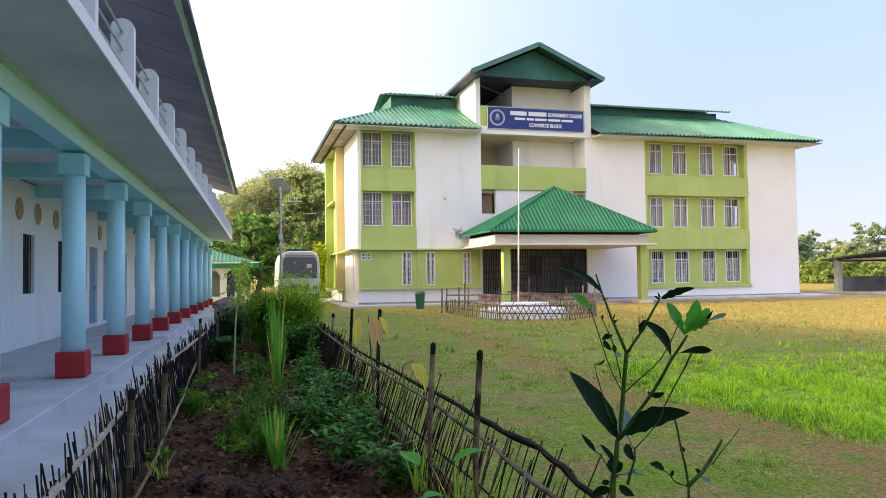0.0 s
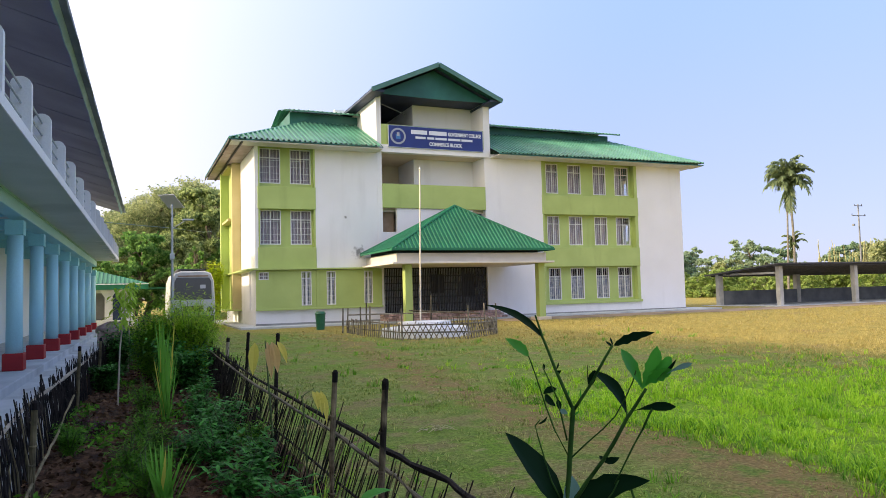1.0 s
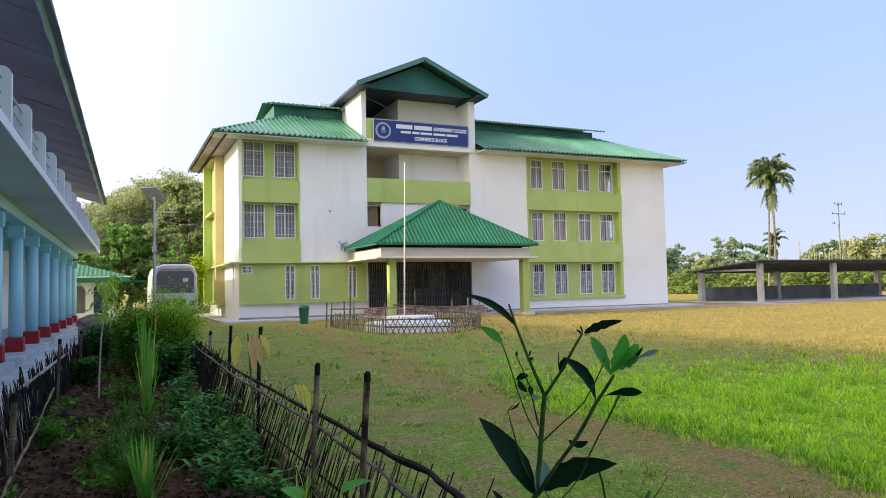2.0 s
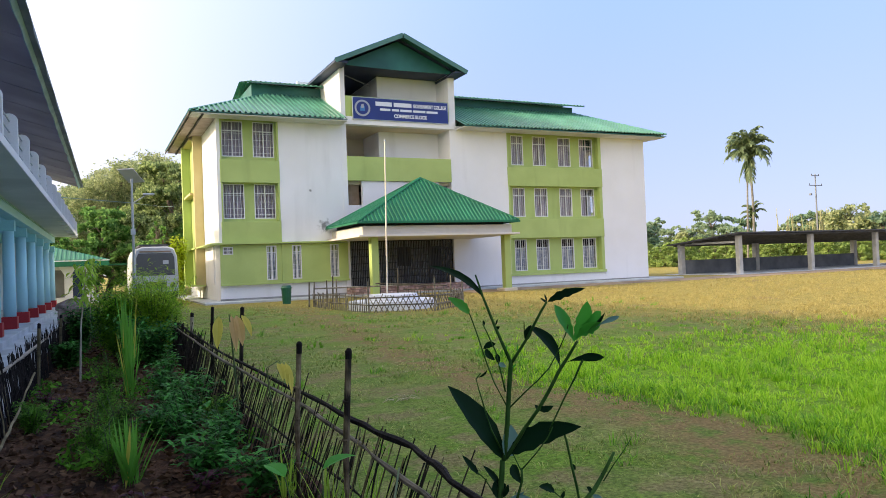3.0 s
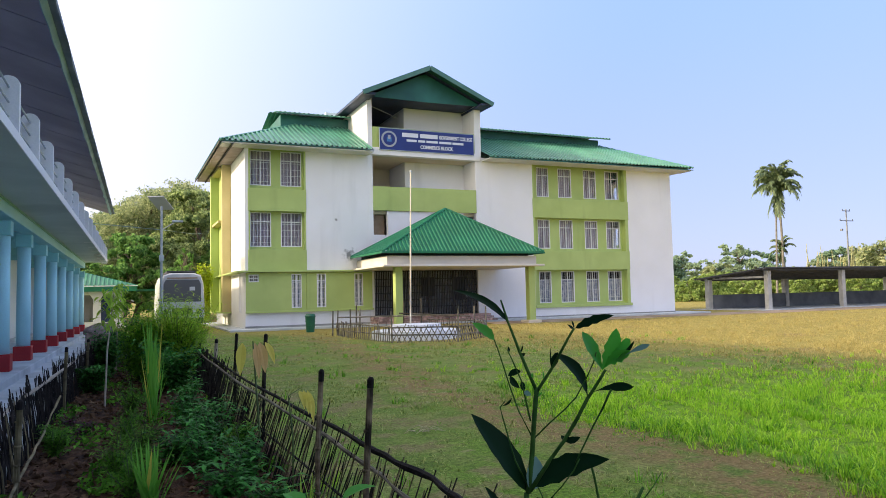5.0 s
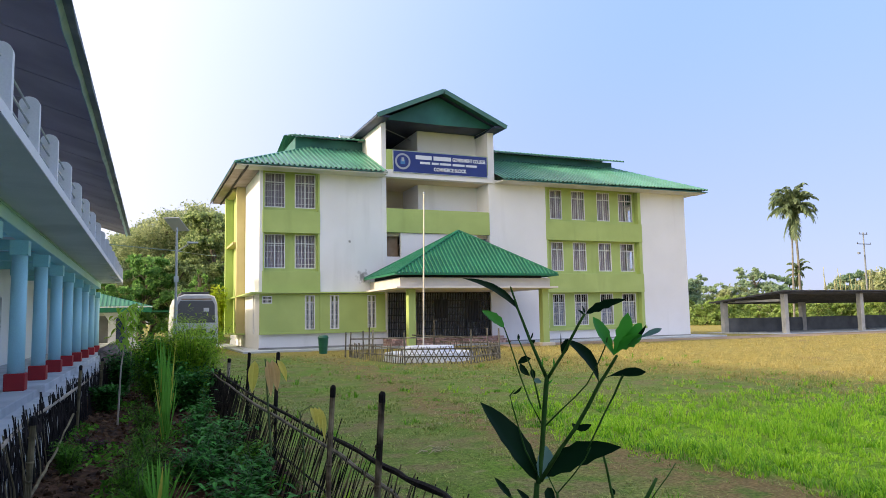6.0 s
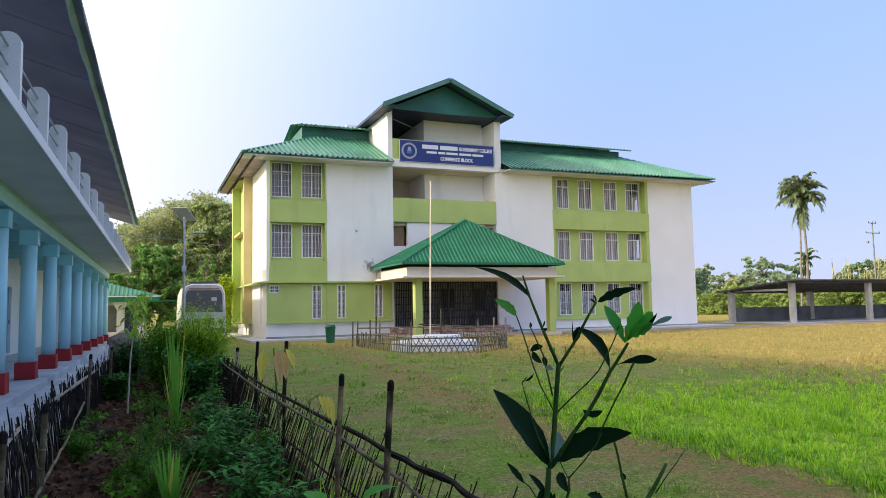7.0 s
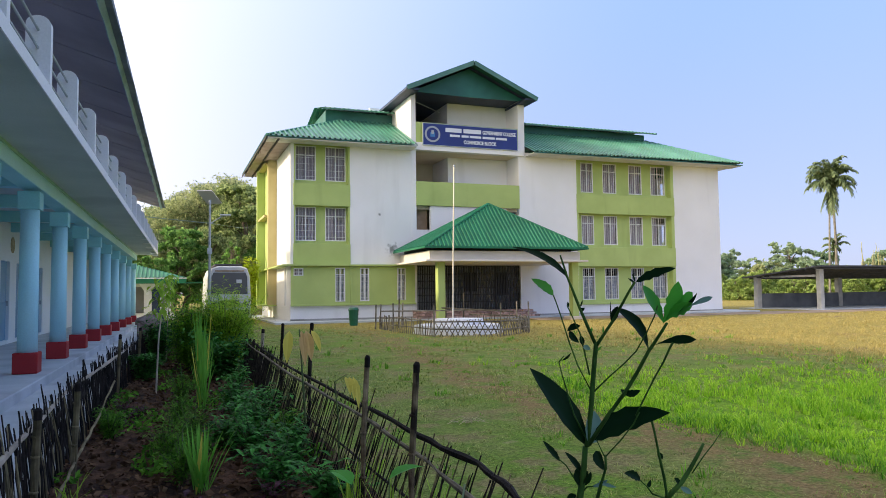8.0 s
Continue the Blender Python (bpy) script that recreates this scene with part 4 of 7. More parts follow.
def sign_board():
    s = thing("sign_board", "blue college sign board with white lettering and round emblem", "sign", (16.16, 39.44, 9.98))
    boxpart("panel", (-2.98, 2.98, -0.03, 0.03, 0.0, 1.22), SIGNBLUE, s, bevel=0.008)
    bm = bmesh.new()
    for x0, x1, z0, z1 in ((-3.01, 3.01, -0.03, 0.0), (-3.01, 3.01, 1.22, 1.25), (-3.01, -2.98, 0, 1.22), (2.98, 3.01, 0, 1.22)):
        box(bm, x0, x1, -0.04, 0.04, z0, z1)
    part("frame", bm, STEEL, s)
    # first line: a name, shown as bars, then the two words that can be read
    for x0, x1 in ((-1.62, -0.62), (-0.5, 0.62)):
        boxpart("name_bar", (x0, x1, -0.045, -0.03, 0.80, 1.04), BARLIGHT, s)
    text_part("GOVERNMENT COLLEGE", 0.30, (1.80, -0.04, 0.81), LETTER, s, 2.16)
    for x0, x1 in ((-1.35, -0.72), (-0.62, -0.18), (-0.1, 0.62), (0.72, 1.5), (1.58, 2.3)):
        boxpart("address_bar", (x0, x1, -0.045, -0.03, 0.54, 0.67), BARLIGHT, s)
    text_part("COMMERCE BLOCK", 0.29, (0.55, -0.04, 0.17), LETTER, s, 2.1)
    bm = bmesh.new()
    rod(bm, (-2.42, -0.045, 0.62), (-2.42, -0.03, 0.62), 0.47, seg=40)
    e = part("emblem", bm, EMBLEM, s, "round grey and blue emblem")
    bm = bmesh.new()
    rod(bm, (-2.42, -0.052, 0.62), (-2.42, -0.045, 0.62), 0.36, seg=40)
    part("emblem_field", bm, SIGNBLUE, e)
    bm = bmesh.new()
    box(bm, -2.56, -2.28, -0.058, -0.052, 0.46, 0.72)
    part("emblem_shield", bm, EMBLEMBLUE, e)
    bm = bmesh.new()
    box(bm, -2.5, -2.34, -0.062, -0.058, 0.62, 0.84)
    part("emblem_mark", bm, EMBLEM, e)


sign_board()


def flag_platform():
    p = thing("flagpole", "white flagpole standing in a whitewashed round base", "flagpole", (10.18, 27.6, 0))
    bm = bmesh.new()
    rod(bm, (0, 0, 0.1), (0.14, 0, 6.55), 0.034, 0.024, seg=12)
    part("pole", bm, CREAMPOLE, p, "cream painted pole")
    bm = bmesh.new()
    rod(bm, (0.14, 0, 6.55), (0.14, 0, 6.62), 0.05, 0.02, seg=10)
    part("finial", bm, STEEL, p)
    for k, (r, z0, z1) in enumerate(((1.75, -0.05, 0.3), (1.0, 0.3, 0.52))):
        bm = bmesh.new()
        rod(bm, (0, -0.6, z0), (0, -0.6, z1), r, r - 0.06, seg=10)
        part("base_step", bm, LIMEWASH, p, "whitewashed stone step")


flag_platform()


def lattice_fence():
    """Low bamboo lattice round the flag platform."""
    f = thing("lattice_fence", "low crossed bamboo fence round the flag platform", "fence")
    ring = [(8.15, 30.9), (8.05, 28.6), (8.35, 24.7), (10.4, 23.7), (12.3, 25.2), (13.3, 28.2), (12.4, 31.2)]
    rnd = random.Random(3)
    bm = bmesh.new()
    rod(bm, (0, 0, 0), (0, 0, 1), 0.02, 0.017, seg=6)
    slat = part("slat", bm, LATH, f)
    first = [slat]

    def put(name, a, b, thick=1.0):
        a, b = Vector(a), Vector(b)
        d = b - a
        m = Matrix.Translation(a) @ d.to_track_quat("Z", "Y").to_matrix().to_4x4() @ Matrix.Diagonal((thick, thick, d.length, 1))
        if first:
            first.pop().matrix_basis = m
        else:
            share(name, slat, m, f)

    for k, ((x0, y0), (x1, y1)) in enumerate(zip(ring, ring[1:])):
        a, b = Vector((x0, y0, 0)), Vector((x1, y1, 0))
        n = max(6, int((b - a).length / 0.19))
        for i in range(n):
            p, q = a.lerp(b, i / n), a.lerp(b, min(1.0, (i + 1.6) / n))
            if k == 2 or k == 3:
                put("slat", p, (*q.xy, 0.57 + rnd.uniform(-0.05, 0.08)), 0.9)
                put("slat", (*q.xy, 0.0), (*p.xy, 0.57 + rnd.uniform(-0.05, 0.08)), 0.9)
            else:
                put("slat", p, (*(p.xy + Vector((rnd.uniform(-0.06, 0.06), rnd.uniform(-0.06, 0.06)))), rnd.uniform(0.48, 0.66)), 1.0)
        for z in (0.26, 0.53):
            put("rail", (*a.xy, z + rnd.uniform(-0.04, 0.04)), (*b.xy, z + rnd.uniform(-0.04, 0.04)), 1.3)
        put("stake", (*a.xy, 0), (a.x + rnd.uniform(-0.05, 0.05), a.y, rnd.uniform(0.95, 1.2)), 1.7)
    for x, y, h in ((9.2, 31.6, 1.25), (11.5, 31.8, 1.4), (12.2, 31.4, 1.5), (7.95, 30.9, 1.05), (9.3, 31.4, 1.1)):
        put("stake", (x, y, 0), (x + 0.03, y, h), 1.9)
    put("rail", (8.3, 31.2, 0.75), (12.6, 30.9, 0.72), 1.6)
    put("rail", (11.0, 31.0, 0.85), (13.2, 28.4, 0.7), 1.6)


lattice_fence()


def dustbin():
    d = thing("dustbin", "green plastic dustbin standing on the grass", "bin", (7.97, 34.9, 0))
    bm = bmesh.new()
    rod(bm, (0, 0, 0), (0, 0, 0.72), 0.19, 0.24, seg=18)
    part("body", bm, BINGREEN, d)
    bm = bmesh.new()
    rod(bm, (0, 0, 0.72), (0, 0, 0.76), 0.265, 0.265, seg=18)
    rod(bm, (0, 0, 0.76), (0, 0, 0.86), 0.25, 0.2, seg=18)
    part("lid", bm, BINGREEN, d)
    for z in (0.3, 0.5):
        bm = bmesh.new()
        rod(bm, (0, 0, z), (0, 0, z + 0.02), 0.235 + 0.02 * z, seg=18)
        part("rib", bm, BINGREEN, d)


dustbin()


def cycle_shed():
    s = thing("cycle_shed", "open parking shed with a tin roof and low grey wall", "shed")
    xs = [42.3, 50.1, 58.1, 66.0, 74.0]
    for x in xs:
        boxpart("post", (x - 0.18, x + 0.18, 38.65, 39.0, -0.05, 2.86), SHEDPOST, s, bevel=0.02)
    for x in (41.75, 50.1, 57.0, 62.9, 70, 76):
        boxpart("post", (x - 0.2, x + 0.2, 43.8, 44.2, -0.05, 2.4), SHEDPOST, s, bevel=0.02)
    for x0, x1 in ((41.95, 49.9), (50.3, 56.8), (57.2, 62.7)):
        boxpart("low_wall", (x0, x1, 43.85, 44.1, -0.05, 1.12), SHEDWALL, s)
    boxpart("side_beam", (41.9, 42.2, 39.0, 44.0, 2.3, 2.45), SHEDPOST, s)
    bm = bmesh.new()
    a = [(41.0, 44.8, 2.30), (78.0, 44.8, 2.30), (78.0, 38.2, 2.98), (41.6, 38.2, 2.98)]
    lo, hi = [bm.verts.new(p) for p in a], [bm.verts.new(Vector(p) + Vector((0, 0, 0.09))) for p in a]
    bm.faces.new(lo), bm.faces.new(hi[::-1])
    for i in range(4):
        bm.faces.new((lo[i], hi[i], hi[(i + 1) % 4], lo[(i + 1) % 4]))
    part("roof", bm, SHEDROOF, s, "dark weathered tin roof")
    for k in range(9):
        y = 38.5 + 0.75 * k
        z = 2.95 - (y - 38.5) * 0.1
        boxpart("purlin", (41.5, 77.8, y, y + 0.07, z - 0.13, z - 0.04), SHEDROOF, s)
    boxpart("floor_slab", (40.8, 78.5, 37.9, 45.0, -0.04, 0.04), CONCRETE, s)


cycle_shed()


def bus():
    b = thing("minibus", "white minibus parked behind the garden", "bus", (2.66, 40.4, 0))
    b.matrix_basis = b.matrix_basis @ Matrix.Diagonal((1.0, 1.0, 1.08, 1))
    bm = bmesh.new()
    prof = [(-1.08, 0.4), (-1.1, 1.3), (-1.04, 2.35), (-0.9, 2.72), (-0.6, 2.82), (0.6, 2.82), (0.9, 2.72), (1.04, 2.35), (1.1, 1.3), (1.08, 0.4)]
    slices = []
    for y, k, dz in ((0.0, 0.97, -0.06), (0.12, 1.0, 0.0), (6.4, 1.0, 0.0), (6.5, 0.97, -0.05)):
        slices.append([bm.verts.new((x * k, y, z + dz * (z > 2))) for x, z in prof])
    for p, q in zip(slices, slices[1:]):
        for i in range(len(prof)):
            bm.faces.new((p[i], p[(i + 1) % len(prof)], q[(i + 1) % len(prof)], q[i]))
    bm.faces.new(slices[0]), bm.faces.new(slices[-1][::-1])
    part("body", bm, BUSWHITE, b)
    bm = bmesh.new()
    pr = [(-0.92, 1.45), (-0.9, 2.3), (-0.8, 2.5), (0.8, 2.5), (0.9, 2.3), (0.92, 1.45)]
    f, g = ([bm.verts.new((x, y, z)) for x, z in pr] for y in (-0.02, 0.04))
    bm.faces.new(f), bm.faces.new(g[::-1])
    for i in range(len(pr)):
        bm.faces.new((f[i], g[i], g[(i + 1) % len(pr)], f[(i + 1) % len(pr)]))
    part("windscreen", bm, BUSGLASS, b, "grey reflecting windscreen")
    boxpart("roof_band", (-0.74, 0.74, -0.03, 0.03, 2.55, 2.61), BROWN, b, "dull reddish brown band over the windscreen")
    boxpart("sticker", (0.35, 0.62, -0.03, -0.021, 1.98, 2.16), BUSWHITE, b)
    boxpart("bumper", (-1.02, 1.02, -0.14, 0.05, 0.42, 0.68), BLACKRUBBER, b, bevel=0.03)
    boxpart("grille", (-0.5, 0.5, -0.03, 0.02, 0.85, 1.15), BLACKRUBBER, b)
    for x in (-0.8, 0.8):
        bm = bmesh.new()
        rod(bm, (x, -0.05, 0.98), (x, 0.05, 0.98), 0.13, seg=16)
        part("headlight", bm, GLASS, b)
        for y in (1.1, 5.1):
            bm = bmesh.new()
            rod(bm, (x - 0.1, y, 0.38), (x + 0.2, y, 0.38), 0.38, seg=20)
            part("wheel", bm, BLACKRUBBER, b)
    boxpart("roof_rack", (-0.7, 0.7, 0.8, 4.5, 2.88, 2.95), SHEDROOF, b, "dark roof rack")


bus()


def solar_lamp():
    s = thing("solar_lamp", "grey steel street lamp with a tilted solar panel", "street lamp", (1.33, 33.5, 0))
    bm = bmesh.new()
    rod(bm, (0, 0, 0), (0, 0, 5.62), 0.06, 0.045, seg=12)
    part("pole", bm, STEEL, s)
    # the panel leans away over the pole: its pale back shows from the field
    wide, deep = Vector((0.62, 0.0, 0.04)), Vector((0.46, 0.75, -0.45))
    lift = wide.cross(deep).normalized()
    if lift.z < 0:
        lift = -lift
    corner = Vector((-0.56, -0.36, 5.95))
    for name, lo, hi, mat, label in (("solar_panel", 0.0, 0.035, PANELBACK, "pale back sheet and frame"), ("cells", 0.036, 0.045, SOLAR, "dark solar cells")):
        bm = bmesh.new()
        low, high = ([bm.verts.new(corner + wide * a + deep * b + lift * q) for a, b in ((0, 0), (1, 0), (1, 1), (0, 1))] for q in (lo, hi))
        bm.faces.new(low), bm.faces.new(high[::-1])
        for i in range(4):
            bm.faces.new((low[i], high[i], high[(i + 1) % 4], low[(i + 1) % 4]))
        part(name, bm, mat, s, label)
    boxpart("battery_box", (-0.09, 0.09, -0.1, 0.08, 3.3, 3.55), STEEL, s)
    bm = bmesh.new()
    rod(bm, (0, 0, 4.6), (0.55, -0.2, 4.95), 0.025)
    part("arm", bm, STEEL, s)
    boxpart("lamp_head", (0.4, 0.85, -0.32, -0.08, 4.93, 5.0), STEEL, s, bevel=0.02)
    w = thing("overhead_cable", "thin overhead cable running to the building", "cable")
    bm = bmesh.new()
    tube(bm, [(-6.0, 30.0, 4.9), (1.36, 33.5, 4.62), (3.4, 43.0, 5.3), (4.9, 54.0, 6.3)], [0.017] * 4, 5)
    part("cable", bm, CABLE, w)


solar_lamp()


def earth_heap():
    """A low uneven heap of earth at the end of the walkway."""
    bm = bmesh.new()
    bmesh.ops.create_icosphere(bm, subdivisions=3, radius=1.0)
    for v in bm.verts:
        k = 1 + 0.22 * noise.noise(v.co * 1.7) + 0.1 * noise.noise(v.co * 5)
        v.co = Vector((v.co.x * 0.56 * k, v.co.y * 0.5 * k, max(-0.05, v.co.z * 0.36 * k)))
    h = part("earth_heap", bm, HEAP, None, smooth=True)
    h.matrix_basis = pose(-0.85, 30.0, 0.52)
    boxpart("stone", (-0.5, 0.5, -0.4, 0.4, -0.54, 0.05), HEAP, h, bevel=0.06)
    tagged(h, "pinkish earth heap on a block at the end of the walkway", "heap")


earth_heap()


def hut():
    h = thing("small_pavilion", "small cream building with a green roof and arched openings", "building", (-3.2, 50.5, 0))
    HUTROOF = PORCHSHEET
    boxpart("plinth", (-4.5, 3.3, -0.3, 6.0, -0.05, 0.4), HUTWHITE, h)
    # piers between the openings and a beam over them
    for x0, x1 in ((-4.2, -3.0), (-2.0, -1.4), (-0.2, 0.25), (1.4, 1.85), (2.35, 3.0)):
        boxpart("pier", (x0, x1, 0, 0.2, 0.4, 2.1), HUTWHITE, h)
    boxpart("wall", (-4.2, 3.0, 0, 0.2, 2.1, 2.3), HUTWHITE, h)
    boxpart("side_wall", (2.8, 3.0, 0.2, 5.5, 0.4, 2.3), HUTWHITE, h)
    boxpart("inner_wall", (-4.2, 2.8, 1.6, 1.8, 0.4, 2.4), GREYRENDER, h)
    boxpart("dark_door", (1.8, 2.4, 0.25, 0.3, 0.4, 2.1), NAVYDOOR, h)
    for x in (1.6, -0.05):
        bm = bmesh.new()
        v = [bm.verts.new(p) for p in ((x - 0.5, -0.02, 2.3), (x + 0.5, -0.02, 2.3), (x + 0.06, -0.02, 1.6), (x - 0.06, -0.02, 1.6))]
        w = [bm.verts.new(p.co + Vector((0, 0.26, 0))) for p in v]
        bm.faces.new(v), bm.faces.new(w[::-1])
        for i in range(4):
            bm.faces.new((v[i], w[i], w[(i + 1) % 4], v[(i + 1) % 4]))
        part("bracket", bm, WHITE, h)
    boxpart("fascia", (-5.2, 3.9, -0.75, -0.68, 2.3, 2.62), HUTROOF, h)
    boxpart("fascia_line", (-5.2, 3.92, -0.77, -0.75, 2.6, 2.66), WHITE, h)
    bm = bmesh.new()
    bent_sheet(bm, (-5.2, -0.72, 2.66), (3.9, -0.72, 2.66), (0, 3.4, 1.0), 3.55, 0.25, 0.03, 0, 3.4)
    part("roof", bm, HUTROOF, h)
    boxpart("lean_to_roof", (3.9, 5.7, 0.3, 4.0, 2.32, 2.4), HUTROOF, h)
    boxpart("lean_to_post", (5.5, 5.62, 0.5, 0.62, 0.0, 2.32), WHITE, h)
    bm = bmesh.new()
    bent_sheet(bm, (3.9, -0.72, 2.66), (3.9, 6.2, 2.66), (-3.4, 0, 1.0), 3.55, 0.25, 0.03, 3.4, 3.4)
    part("roof", bm, HUTROOF, h)


hut()


def utility_pole():
    p = thing("utility_pole", "distant power pole with cross arms", "utility pole", (100.3, 75, 0))
    bm = bmesh.new()
    rod(bm, (0, 0, 0), (0, 0, 13.2), 0.15, 0.09, seg=10)
    part("pole", bm, POLEGREY, p)
    for z, w in ((12.9, 0.9), (11.4, 1.5)):
        boxpart("cross_arm", (-w, w, -0.05, 0.05, z, z + 0.11), POLEGREY, p)
        for x in (-w + 0.1, w - 0.1):
            bm = bmesh.new()
            rod(bm, (x, 0, z + 0.12), (x, 0, z + 0.34), 0.06, 0.04, seg=8)
            part("insulator", bm, IRON, p)
    boxpart("switch_box", (-1.35, -1.05, -0.15, 0.15, 9.9, 10.2), POLEGREY, p)


utility_pole()

# ---- trees ----
# wide colour range carries the crown's sunlit highlights and shaded gaps
LEAF_TREE = leafy("sunlit_tree_leaf", (0.05, 0.12, 0.035), (0.53, 0.60, 0.26), 0.6, 0.5, 0.3)
LEAF_DEEP = leafy("deep_green_leaf", (0.045, 0.15, 0.04), (0.30, 0.50, 0.14), 0.6, 0.6, 0.3)
LEAF_PALE = leafy("bamboo_leaf", (0.10, 0.17, 0.07), (0.60, 0.62, 0.33), 0.6, 0.5, 0.3)
# far leaves: the pale distance haze is mixed into both greens
LEAF_FAR = leafy("haze_tinted_leaf", (0.24, 0.35, 0.22), (0.44, 0.53, 0.33), 0.6, 0.5, 0.25)
LEAF_FARDEEP = leafy("haze_tinted_deep_leaf", (0.15, 0.26, 0.17), (0.33, 0.44, 0.26), 0.6, 0.5, 0.25)
LEAF_HEDGE = leafy("bright_hedge_leaf", (0.17, 0.29, 0.07), (0.46, 0.55, 0.18), 0.6, 0.5, 0.4)


CANE = surf("pale_bamboo_cane", (0.32, 0.31, 0.14), (0.50, 0.46, 0.22), 3, 0.6)


def quads_mesh(name, centres, sizes, rng, material, flat=0.0, long=1.6):
    """Many small leaves as one mesh: each a folded four-cornered blade, turned at random."""
    n = len(centres)
    a = rng.normal(size=(n, 3))
    a[:, 2] *= 1 - flat
    a /= np.linalg.norm(a, axis=1)[:, None]
    b = np.cross(a, rng.normal(size=(n, 3)))
    b /= np.linalg.norm(b, axis=1)[:, None]
    c = np.cross(a, b)
    s = np.asarray(sizes)[:, None]
    tip, tail = centres + a * s * long / 2, centres - a * s * long / 2
    left, right = centres + b * s / 2 + c * s * 0.12, centres - b * s / 2 + c * s * 0.12
    verts = np.stack([tail, right, tip, left], 1).reshape(-1, 3)
    faces = np.arange(4 * n).reshape(-1, 4)
    me = bpy.data.meshes.new(name)
    me.from_pydata(verts.tolist(), [], faces.tolist())
    me.materials.append(material)
    return me


def tree(label, at, height, radius, leaf, material, seed, n=9000, low=0.3, sprays=90, group="", droop=0.7, narrow=1.6, reach=0.3):
    """A tapered trunk with limbs; the crown is many arching sprays of small leaves, uneven, with gaps between."""
    rng = np.random.default_rng(seed)
    t = thing("tree", label, "tree", at, group=group)
    bm = bmesh.new()
    top = height * 0.8
    bend_by = rng.normal(size=(5, 2)) * radius * 0.06
    stem = [(bend_by[i][0], bend_by[i][1], top * i / 4) for i in range(5)]
    tube(bm, stem, [height * 0.022 * (1 - 0.19 * i) for i in range(5)], 7)
    lobes = 13
    hub = []
    for k in range(lobes):
        ang, u = k * 2.4 + rng.uniform(-0.5, 0.5), (k + rng.uniform(0.1, 0.9)) / lobes
        wide = radius * (0.78 - 0.55 * u) * rng.uniform(0.6, 1.2)
        c = np.array([wide * math.cos(ang), wide * math.sin(ang), height * (low + (0.84 - low) * u)])
        hub.append((c, radius * rng.uniform(0.22, 0.44) * (1.05 - 0.3 * u)))
        s = Vector(stem[min(3, 1 + int(u * 3))])
        tube(bm, [s, s.lerp(Vector(c), 0.5) + Vector((0, 0, 0.05 * height)), c], [height * 0.011, height * 0.007, height * 0.003], 5)
    part("trunk", bm, BARK, t)
    m = n // sprays
    pts, sizes = [], []
    for k in range(sprays):
        c, r = hub[k % lobes]
        d = rng.normal(size=3)
        d[2] = abs(d[2]) * 0.8 - 0.25
        d /= np.linalg.norm(d)
        start = c + d * r * rng.uniform(0.25, 0.85) * np.array([1, 1, 0.85])
        out = np.array([d[0], d[1], 0.0])
        ln = radius * reach * rng.uniform(0.5, 1.1)
        u = rng.random(m) ** 0.8
        p = start + out * ln * u[:, None]
        p[:, 2] += ln * (0.45 * u - droop * u * u * rng.uniform(0.8, 1.6))
        p += rng.normal(size=(m, 3)) * (ln * 0.17 * (1.15 - 0.6 * u))[:, None] * np.array([1, 1, 0.7])
        pts.append(p)
        sizes.append(rng.uniform(0.6, 1.3, m) * leaf)
    me = quads_mesh("crown", np.concatenate(pts), np.concatenate(sizes), rng, material, 0.0, narrow)
    ob = new("crown", me)
    ob.parent = t
    return t


